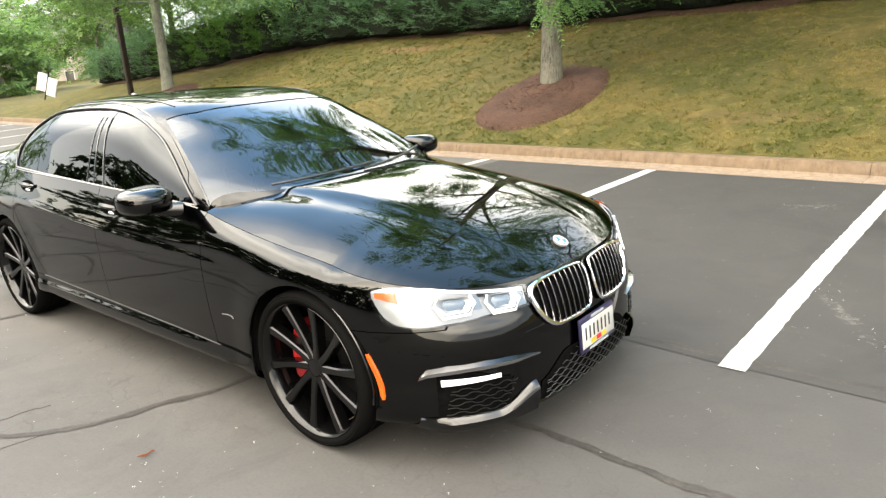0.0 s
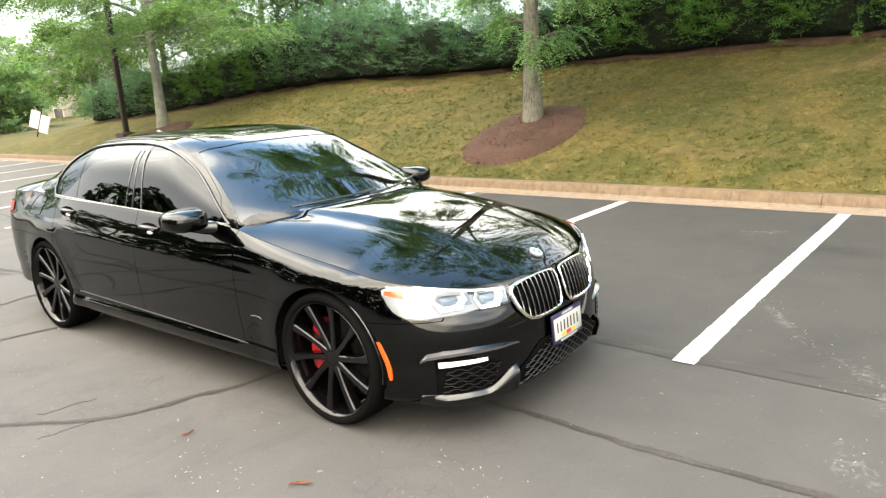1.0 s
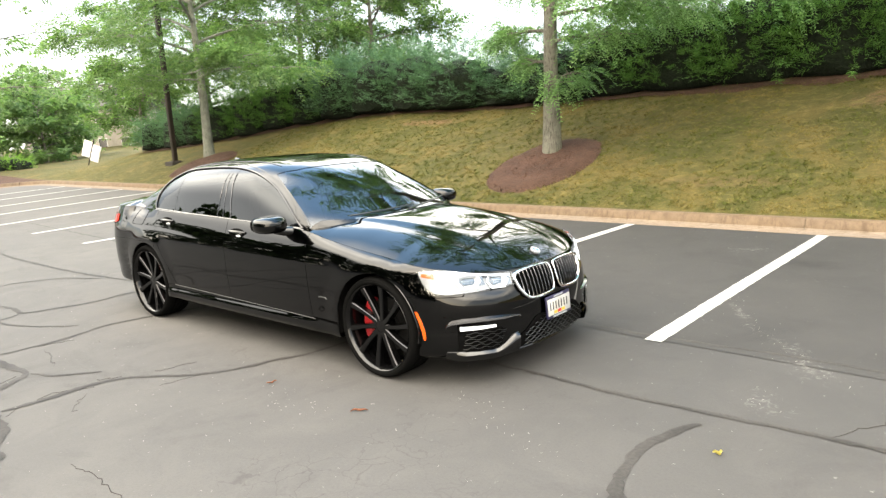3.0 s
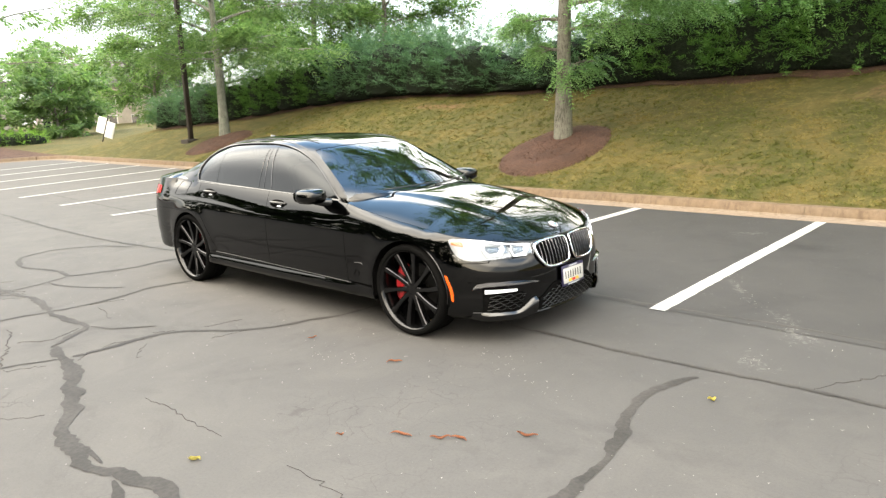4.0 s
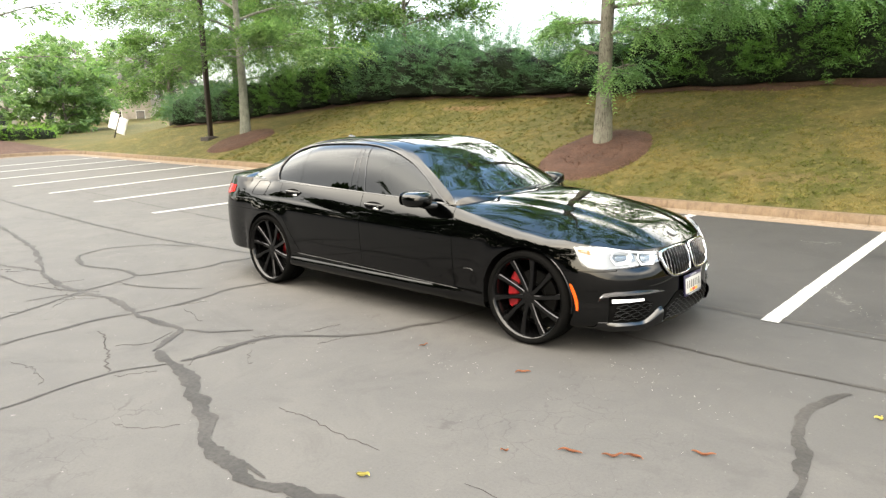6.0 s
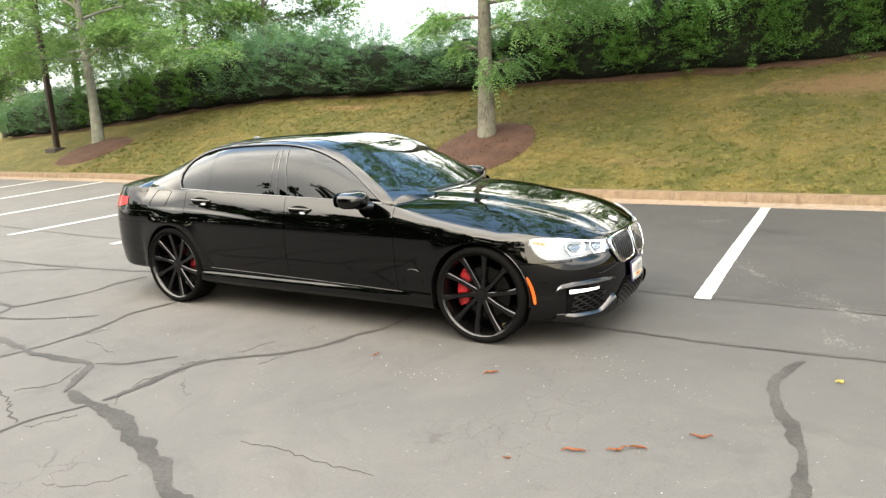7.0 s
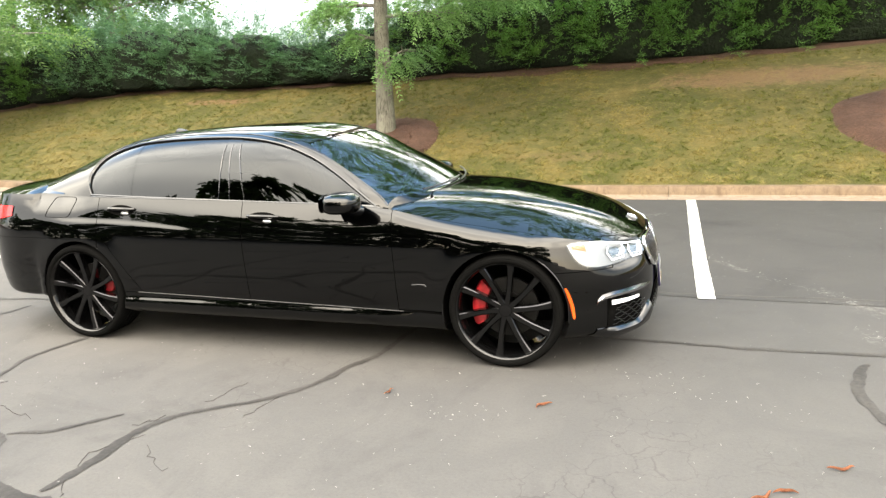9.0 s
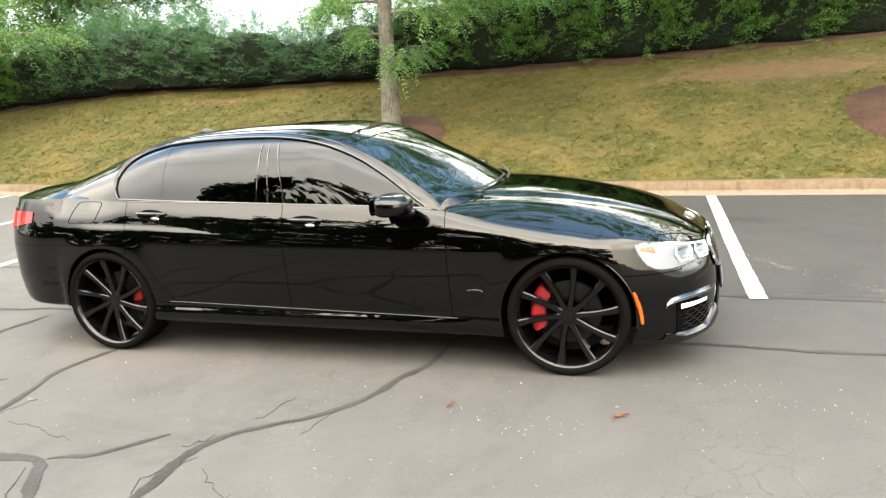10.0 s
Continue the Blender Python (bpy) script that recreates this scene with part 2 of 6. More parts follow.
def make_lawn():
    k = Mat("lawn_soil", 0.95)
    fine, mid, wide = k.noise(24, 5, 0.75), k.noise(0.8, 5, 0.7, 0.5), k.noise(0.28, 3, 0.5)
    green = k.ramp(fine, [(0.3, (0.02359, 0.0257, 0.005014)), (0.7, (0.04561, 0.04359, 0.01003))])
    dry = k.ramp(fine, [(0.3, (0.04826, 0.03744, 0.01003)), (0.7, (0.08586, 0.06538, 0.01916))])
    c = k.mix(k.ramp(mid, [(0.45, (0, 0, 0)), (0.64, (0.9, 0.9, 0.9))]), green, dry)
    c = k.mix(k.ramp(wide, [(0.5, (0, 0, 0)), (0.72, (0.5, 0.5, 0.5))]), c, (0.0693, 0.0551, 0.01923))
    # worn places where the soil shows through
    for cx, cy, rx, ry, seed in ((4.6, 11.25, 5.6, 1.35, 0.0), (-9.0, 11.75, 2.8, 0.55, 7.0), (1.0, 7.6, 3.0, 0.5, 3.0)):
        m = k.node("ShaderNodeMapping")
        m.inputs["Location"].default_value = (-cx / rx, -cy / ry, 0)
        m.inputs["Scale"].default_value = (1 / rx, 1 / ry, 0)
        k.link(k.where(), m.inputs["Vector"])
        ln = k.t.nodes.new("ShaderNodeVectorMath")
        ln.operation = "LENGTH"
        k.link(m.outputs["Vector"], ln.inputs[0])
        ad = k.t.nodes.new("ShaderNodeMath")
        ad.operation = "ADD"
        k.link(ln.outputs["Value"], ad.inputs[0])
        k.link(k.noise(2.6 + 0.1 * seed, 5, 0.75, 0.8), ad.inputs[1])
        worn = k.ramp(ad.outputs[0], [(0.75, (0.85, 0.85, 0.85) if seed != 3.0 else (0.3, 0.3, 0.3)), (1.25, (0, 0, 0))])
        c = k.mix(worn, c, k.ramp(fine, [(0.3, (0.0675, 0.039, 0.02)), (0.7, (0.125, 0.076, 0.042))]))
    clump = k.noise(4.0, 6, 0.8, 1.2)
    c = k.mix(k.ramp(clump, [(0.52, (0, 0, 0)), (0.64, (0.7, 0.7, 0.7))]), c, (0.108, 0.087, 0.029))
    c = k.mix(k.ramp(clump, [(0.34, (0.6, 0.6, 0.6)), (0.46, (0, 0, 0))]), c, (0.024, 0.0275, 0.0055))
    k.color(c).bump(fine, 0.8, 0.03)
    return k.m


lawn_mat = make_lawn()


def leafy(name, dark, light, rough=0.55, through=0.25):
    """Leaf colour by piece, with light let through."""
    k = Mat(name, rough)
    r = k.t.nodes.new("ShaderNodeNewGeometry").outputs["Random Per Island"]
    patch = k.noise(0.9, 3)
    c = k.ramp(r, [(0.0, dark), (1.0, light)])
    c = k.mix(k.ramp(patch, [(0.35, (0, 0, 0)), (0.7, (0.6, 0.6, 0.6))]), c, k.mix(1.0, c, (1.3, 1.2, 0.95), "MULTIPLY"))
    k.color(c)
    tr = k.node("ShaderNodeBsdfTranslucent")
    k.link(k.mix(1.0, c, (1.25, 1.4, 0.95), "MULTIPLY"), tr.inputs["Color"])
    ms = k.node("ShaderNodeMixShader", Fac=through)
    k.link(k.b.outputs[0], ms.inputs[1])
    k.link(tr.outputs[0], ms.inputs[2])
    k.link(ms.outputs[0], k.t.nodes["Material Output"].inputs["Surface"])
    return k.m


leaf_locust = leafy("leaf_locust", (0.066, 0.126, 0.050), (0.158, 0.262, 0.112), through=0.5)
leaf_oak = leafy("leaf_broad", (0.01622, 0.02951, 0.009435), (0.03539, 0.05605, 0.01829), through=0.4)
leaf_juniper = leafy("leaf_juniper", (0.0325, 0.08398, 0.01884), (0.09753, 0.1926, 0.0449), 0.6, 0.25)
leaf_bluish = leafy("leaf_bluish", (0.03157, 0.07364, 0.03852), (0.08501, 0.1554, 0.08634), 0.6, 0.25)
leaf_fresh = leafy("leaf_fresh", (0.09, 0.19, 0.027), (0.171, 0.2945, 0.054), 0.55, 0.4)


def make_blades():
    """Grass that runs from green to straw in patches and streaks."""
    k = Mat("grass_blade", 0.7)
    r = k.t.nodes.new("ShaderNodeNewGeometry").outputs["Random Per Island"]
    mid, small = k.noise(0.8, 5, 0.7, 0.5), k.noise(4.0, 6, 0.8, 1.2)
    green = k.ramp(r, [(0.0, (0.02806, 0.03591, 0.0051)), (1.0, (0.06832, 0.0756, 0.01173))])
    straw = k.ramp(r, [(0.0, (0.07198, 0.05859, 0.01428)), (1.0, (0.1501, 0.1191, 0.03519))])
    c = k.mix(k.ramp(mid, [(0.46, (0, 0, 0)), (0.60, (0.85, 0.85, 0.85))]), green, straw)
    c = k.mix(k.ramp(small, [(0.51, (0, 0, 0)), (0.64, (0.7, 0.7, 0.7))]), c, straw)
    c = k.mix(k.ramp(small, [(0.34, (0.6, 0.6, 0.6)), (0.46, (0, 0, 0))]), c, green)
    k.color(c)
    return k.m


grass_blade = make_blades()
leaf_far = leafy("leaf_far", (0.0539, 0.1005, 0.03736), (0.1211, 0.1875, 0.0732), through=0.5)
leaf_mid = leafy("leaf_mid", (0.03665, 0.07015, 0.02325), (0.09631, 0.1565, 0.0525), through=0.5)
# near-black green: the shade deep in the hedge is put into the colour
hedge_shade = grainy("hedge_shade", (0.0015, 0.0035, 0.0015), (0.01, 0.017, 0.006), 14, 0.95, bump=1.0, depth=0.12)


def make_bark(name, dark, light):
    k = Mat(name, 0.9)
    m = k.node("ShaderNodeMapping")
    m.inputs["Scale"].default_value = (1, 1, 0.16)
    k.link(k.where(), m.inputs["Vector"])
    ridge = k.noise(38, 6, 0.75, 1.2, m.outputs["Vector"])
    wide = k.noise(5, 4)
    c = k.ramp(ridge, [(0.38, dark), (0.48, tuple(0.45 * a + 0.55 * b for a, b in zip(dark, light))), (0.62, light)])
    c = k.mix(k.ramp(wide, [(0.45, (0, 0, 0)), (0.70, (0.6, 0.6, 0.6))]), c, (1.15 * light[0], 1.2 * light[1], 1.15 * light[2]))
    k.color(c).bump(ridge, 1.0, 0.04)
    return k.m


bark = make_bark("bark", (0.030, 0.028, 0.023), (0.150, 0.143, 0.118))
bark_pale = make_bark("bark_pale", (0.075, 0.078, 0.062), (0.175, 0.178, 0.148))
mulch_mat = grainy("mulch", (0.025, 0.0135, 0.0092), (0.082, 0.044, 0.030), 34, 0.95, bump=1.0, depth=0.03)
chip_mat = grainy("bark_chip", (0.0225, 0.011, 0.008), (0.15, 0.085, 0.060), 30, 0.9)
dry_leaf = grainy("dry_leaf", (0.242, 0.08925, 0.045), (0.396, 0.168, 0.09), 60, 0.8)
yellow_leaf = grainy("yellow_leaf", (0.44, 0.384, 0.09), (0.544, 0.48, 0.15), 60, 0.7)
pale_bit = grainy("pale_fleck", (0.135, 0.1294, 0.121), (0.2812, 0.27, 0.2531), 60, 0.8)

paint = Mat("car_paint", 0.13, 0.0, (0.0045, 0.0048, 0.0055))
paint.b.inputs["Coat Weight"].default_value = 1.0
paint.b.inputs["Coat Roughness"].default_value = 0.02
paint.b.inputs["Coat IOR"].default_value = 1.41
paint.b.inputs["Specular IOR Level"].default_value = 0.0
flake = paint.noise(900, 1)
paint.color(paint.ramp(flake, [(0.4, (0.0001, 0.00011, 0.00012)), (0.75, (0.0003, 0.00033, 0.00036))]))
paint = paint.m
gloss_black = Mat("gloss_black", 0.06, 0.0, (0.0015, 0.0015, 0.0017)).m
trim_black = grainy("trim_black", (0.005, 0.005, 0.0053), (0.009, 0.009, 0.0095), 80, 0.45, bump=0.1)
liner_black = grainy("liner_black", (0.002, 0.002, 0.002), (0.005, 0.005, 0.005), 50, 0.9)
liner_black.node_tree.nodes["Principled BSDF"].inputs["Specular IOR Level"].default_value = 0.0
chrome = Mat("chrome", 0.07, 1.0, (0.82, 0.83, 0.85)).m
# real chrome on the slat edges; on the black brow a painted-in sky reflection
slat_chrome_brow_sheen = Mat("slat_chrome_brow_sheen", 0.18, 1.0, (0.30, 0.30, 0.31)).m
satin = Mat("satin_metal", 0.28, 1.0, (0.62, 0.62, 0.63)).m
mesh_metal = Mat("mesh_metal", 0.35, 1.0, (0.05, 0.05, 0.052)).m
spoke_polish = Mat("spoke_polish", 0.09, 1.0, (0.026, 0.026, 0.028)).m
dark_chrome = Mat("dark_chrome", 0.12, 1.0, (0.10, 0.10, 0.105)).m
rim_black = Mat("rim_black", 0.06, 0.0, (0.0015, 0.0015, 0.0016))
rim_black.b.inputs["Specular IOR Level"].default_value = 0.32
rim_black = rim_black.m
caliper_red = grainy("caliper_red", (0.21, 0.006, 0.009), (0.275, 0.01, 0.014), 40, 0.35, bump=0.05)
disc_mat = grainy("brake_disc", (0.035, 0.035, 0.035), (0.035, 0.034, 0.033), 70, 0.45, 0.9)
amber = Mat("amber_plastic", 0.2, 0.0, (0.43, 0.0625, 0.006)).m
red_lens = Mat("red_lens", 0.08, 0.0, (0.275, 0.004, 0.006)).m
white_lens = Mat("white_lens", 0.1, 0.0, (0.21, 0.22, 0.235)).m
plate_white = grainy("plate_white", (0.33, 0.33, 0.315), (0.38, 0.38, 0.365), 30, 0.4, bump=0.05)
plate_blue = Mat("plate_frame_blue", 0.35, 0.0, (0.01, 0.0085, 0.03)).m
plate_ink = Mat("plate_ink", 0.5, 0.0, (0.01, 0.01, 0.011)).m
plate_red = Mat("plate_red", 0.5, 0.0, (0.275, 0.015, 0.015)).m
plate_yellow = Mat("plate_yellow", 0.5, 0.0, (0.35, 0.24, 0.025)).m
badge_blue = Mat("badge_blue", 0.15, 0.0, (0.01, 0.08, 0.21)).m
seat_leather = grainy("seat_leather", (0.08, 0.0725, 0.0625), (0.11, 0.1, 0.0875), 60, 0.55)


def make_tyre():
    k = Mat("tyre_rubber", 0.85)
    k.b.inputs["Specular IOR Level"].default_value = 0.0
    n = k.noise(60, 4)
    k.color(k.ramp(n, [(0.3, (0.0035, 0.0035, 0.0035)), (0.7, (0.004, 0.004, 0.0039))])).bump(n, 0.2, 0.002)
    return k.m


tyre_mat = make_tyre()


def make_glass(name, tint, fac):
    """Tinted pane: mostly dark, lets some light through, mirrors the surroundings."""
    k = Mat(name, 0.0, 0.0, tint)
    tr = k.node("ShaderNodeBsdfTransparent")
    tr.inputs["Color"].default_value = (*tint, 1)
    gl = k.node("ShaderNodeBsdfGlossy", Roughness=0.0)
    gl.inputs["Color"].default_value = (0.92, 0.96, 1.0, 1)
    fr = k.node("ShaderNodeFresnel", IOR=fac)
    ms = k.t.nodes.new("ShaderNodeMixShader")
    k.link(fr.outputs[0], ms.inputs[0])
    k.link(tr.outputs[0], ms.inputs[1])
    k.link(gl.outputs[0], ms.inputs[2])
    k.link(ms.outputs[0], k.t.nodes["Material Output"].inputs["Surface"])
    return k.m


glass_tint = make_glass("tinted_glass", (0.020, 0.023, 0.023), 1.37)
glass_screen = make_glass("screen_glass", (0.10, 0.115, 0.115), 1.58)
glass_clear = make_glass("clear_lens", (0.93, 0.95, 0.97), 1.45)


# ---- building helpers ----
def finish(name, bm, material, smooth=True, sharp=40):
    bmesh.ops.recalc_face_normals(bm, faces=bm.faces)
    for f in bm.faces:
        f.smooth = smooth
    if smooth:
        for e in bm.edges:
            if len(e.link_faces) == 2 and e.calc_face_angle(0) > radians(sharp):
                e.smooth = False
    me = bpy.data.meshes.new(name)
    bm.to_mesh(me)
    bm.free()
    me.materials.append(material)
    return me


def part(name, bm, material, parent=None, label="", smooth=True, sharp=40):
    ob = new(name, finish(name, bm, material, smooth, sharp))
    if parent:
        ob.parent = parent
    return tagged(ob, label)


def thing(name, label, category, at=(0, 0, 0), group="", kind=""):
    ob = new(name)
    ob.location = at
    ob.empty_display_size = 0.2
    return tagged(ob, label, category, group, kind)


def box(bm, x0, x1, y0, y1, z0, z1, bevel=0.0, m=None):
    """A box added to bm, with its edges rounded."""
    made = bmesh.ops.create_cube(bm, size=1.0)["verts"]
    for v in made:
        v.co = Vector((x0 + (v.co.x + 0.5) * (x1 - x0), y0 + (v.co.y + 0.5) * (y1 - y0), z0 + (v.co.z + 0.5) * (z1 - z0)))
    if bevel:
        edges = list({e for v in made for e in v.link_edges})
        r = bmesh.ops.bevel(bm, geom=edges, offset=bevel, segments=2, affect="EDGES", profile=0.5)
        made = list({v for f in r["faces"] for v in f.verts} | {v for v in made if v.is_valid})
    if m is not None:
        bmesh.ops.transform(bm, matrix=m, verts=made)
    return made


def tube(bm, pts, radius, sides=8, closed=False, cap=True):
    """A round bar along pts; radius is a number or one per point."""
    pts = [Vector(p) for p in pts]
    n = len(pts)
    rr = radius if isinstance(radius, (list, tuple)) else [radius] * n
    rings, up = [], Vector((0.13, 0.31, 0.94)).normalized()
    for i, p in enumerate(pts):
        a, b = (pts[i - 1], pts[(i + 1) % n]) if closed else (pts[max(i - 1, 0)], pts[min(i + 1, n - 1)])
        d = (b - a).normalized()
        side = d.cross(up)
        if side.length < 0.05:
            side = d.cross(Vector((1, 0, 0)))
        side.normalize()
        nor = side.cross(d).normalized()
        rings.append([bm.verts.new(p + rr[i] * (math.cos(2 * math.pi * j / sides) * side + math.sin(2 * math.pi * j / sides) * nor)) for j in range(sides)])
    for i in range(n if closed else n - 1):
        a, b = rings[i], rings[(i + 1) % n]
        for j in range(sides):
            bm.faces.new((a[j], a[(j + 1) % sides], b[(j + 1) % sides], b[j]))
    if cap and not closed:
        bm.faces.new(rings[0][::-1])
        bm.faces.new(rings[-1])
    return rings


def lathe(bm, profile, m, sides=64):
    """Turns a profile of (radius, height) round the local z axis."""
    rings = [[bm.verts.new(m @ Vector((r * math.cos(2 * math.pi * j / sides), r * math.sin(2 * math.pi * j / sides), h))) for j in range(sides)] for r, h in profile]
    for a, b in zip(rings, rings[1:]):
        for j in range(sides):
            bm.faces.new((a[j], a[(j + 1) % sides], b[(j + 1) % sides], b[j]))
    return rings


def grid(bm, rows, close=False):
    """Quads between rows of points; coinciding points are merged by the caller."""
    vs = [[bm.verts.new(p) for p in row] for row in rows]
    for a, b in zip(vs, vs[1:]):
        for j in range(len(a) - 1):
            bm.faces.new((a[j], a[j + 1], b[j + 1], b[j]))
        if close:
            bm.faces.new((a[-1], a[0], b[0], b[-1]))
    return vs


def ev(keys, x):
    """A smooth curve without overshoot through (place, value) keys."""
    if x <= keys[0][0]:
        return keys[0][1]
    if x >= keys[-1][0]:
        return keys[-1][1]
    d = [(b[1] - a[1]) / (b[0] - a[0]) for a, b in zip(keys, keys[1:])]
    i = next(j for j in range(len(d)) if x <= keys[j + 1][0])

    def slope(j):
        if j == 0:
            return d[0]
        if j == len(d):
            return d[-1]
        a, b = d[j - 1], d[j]
        return 0.0 if a * b <= 0 else 2 * a * b / (a + b)

    h = keys[i + 1][0] - keys[i][0]
    t = (x - keys[i][0]) / h
    return ((1 + 2 * t) * (1 - t) ** 2 * keys[i][1] + t * (1 - t) ** 2 * h * slope(i) + t * t * (3 - 2 * t) * keys[i + 1][1] + t * t * (t - 1) * h * slope(i + 1))


def smooth01(t):
    t = min(1.0, max(0.0, t))
    return t * t * (3 - 2 * t)

# ---- the lie of the land ----
def kerb_y(x):
    return 6.03 - 0.046 * x


def lot_z(x, y):
    """The car park, level but for a slight rise towards its far corner."""
    return 0.026 * smooth01((-x - 6) / 8) * max(0.0, min(y, 9.0) - 1.2) * smooth01((x + 60) / 20)


def bank_z(x, y):
    """The grassed bank behind the kerb."""
    d = y - kerb_y(x)
    r = 0.33 * (1 - 0.25 * smooth01((-x - 12) / 14)) * (1 - 0.75 * smooth01((-x - 25) / 10)) * max(0.0, d - 0.5)
    r = r if r < 1.9 else 1.9 + 0.7 * (1 - math.exp(-(r - 1.9) / 0.7))
    return lot_z(x, y) + 0.145 + r + 0.02 * noise.noise((x * 0.7, y * 0.7, 0)) * min(1.0, max(0.0, d - 0.5))


def steps(a, b, n):
    return [a + (b - a) * i / (n - 1) for i in range(n)]


LOT_END = -29.0

# ---- ground ----
xs = [-420, -250, -150, -100, -75] + steps(-60, 22, 83) + [30, 45, 80, 150, 260, 420]
ys = [-420, -250, -150, -90, -60, -45, -35, -28] + steps(-22, 9, 63) + [14, 30, 70, 150, 260, 420]
gb = bmesh.new()
grid(gb, [[(x, y, lot_z(x, y)) for y in ys] for x in xs])
ground = part("ground", gb, asphalt, None, "worn grey asphalt of a car park with faint stains")
tagged(ground, category="ground", kind="structure")

# darker sealed strip of the parking bays
sb = bmesh.new()
grid(sb, [[(x, y, lot_z(x, y) + 0.004) for y in [0.90 - 0.043 * x + 0.02 * noise.noise((x * 2, 3, 0))] + steps(1.6 - 0.043 * x, kerb_y(x) + 0.02, 12)] for x in steps(-2.3, 30, 110)])
strip = part("bay_pavement", sb, asphalt_dark, None, "darker sealed asphalt strip under the parking bays")
tagged(strip, category="pavement", kind="structure")

# ---- parking lines ----
rng = random.Random(4)


def bay_line(x0, width=0.15):
    """One painted bay line with slightly ragged edges."""
    bm = bmesh.new()
    far = smooth01((-x0 - 3) / 4)
    y0, y1 = 0.80 - 0.043 * (x0 - 1.2) - 0.25 * far, kerb_y(x0) - 0.02
    rows = []
    for i, y in enumerate(steps(y0, y1, 70)):
        x = x0 + 0.010 * (y - y0) + 0.045 * far * (y1 - y) + 0.006 * math.sin(y * 0.9 + x0)
        a, b = rng.uniform(-0.004, 0.004), rng.uniform(-0.004, 0.004)
        z = lot_z(x, y)
        rows.append([(x + a, y, z + 0.0045), (x + a + 0.002, y, z + 0.008), (x + width + b - 0.002, y, z + 0.008), (x + width + b, y, z + 0.0045)])
    grid(bm, rows)
    ob = part("bay_line", bm, line_paint, None, "white painted parking bay line, slightly worn", smooth=False)
    return tagged(ob, category="road marking", group="parking bay lines", kind="structure")


for i in range(-1, 11):
    bay_line(2.80 - 2.74 * i, 0.137)


# ---- sealed cracks ----
def seal(points, width, name="sealed_crack", material=tar, seed=0, lift=0.006, ragged=0.35):
    """A band of tar along a wandering line."""
    r = random.Random(seed)
    path = []
    for a, b in zip(points, points[1:]):
        n = max(3, int((Vector(b) - Vector(a)).length / 0.035))
        for i in range(n):
            t = i / n
            path.append(Vector((a[0] + (b[0] - a[0]) * t, a[1] + (b[1] - a[1]) * t, 0)))
    path.append(Vector((*points[-1], 0)))
    if width < 0.03:
        path = [p + Vector((r.gauss(0, 0.012), r.gauss(0, 0.012), 0)) for p in path]
    for _ in range(10 if width > 0.03 else 0):
        path = [path[0]] + [(path[i - 1] + 2 * path[i] + path[i + 1]) / 4 for i in range(1, len(path) - 1)] + [path[-1]]
    rows = []
    for i, p in enumerate(path):
        d = (path[min(i + 1, len(path) - 1)] - path[max(i - 1, 0)]).normalized()
        s = Vector((-d.y, d.x, 0))
        w = width * (0.75 + ragged * noise.noise((p.x * 3, p.y * 3, seed)) * 1.6 + r.uniform(-0.12, 0.12)) * (0.35 + 0.65 * min(1, i / 4, (len(path) - 1 - i) / 4))
        c = p + s * width * 0.4 * noise.noise((p.x * 5, p.y * 5, seed + 7))
        z = lot_z(c.x, c.y) + lift
        wl, wr = (w / 2 * (1 + 0.45 * noise.noise((p.x * 17, p.y * 17, seed + k)) + r.uniform(-0.10, 0.10)) for k in (20, 40))
        rows.append([c - s * wl + Vector((0, 0, z - 0.002)), c + Vector((0, 0, z)), c + s * wr + Vector((0, 0, z - 0.002))])
    bm = bmesh.new()
    grid(bm, rows)
    ob = part(name, bm, material, None, "black tar seal along a crack in the asphalt" if material == tar else "fine open crack in the asphalt")
    return tagged(ob, category="crack", group="cracks in the asphalt", kind="structure")


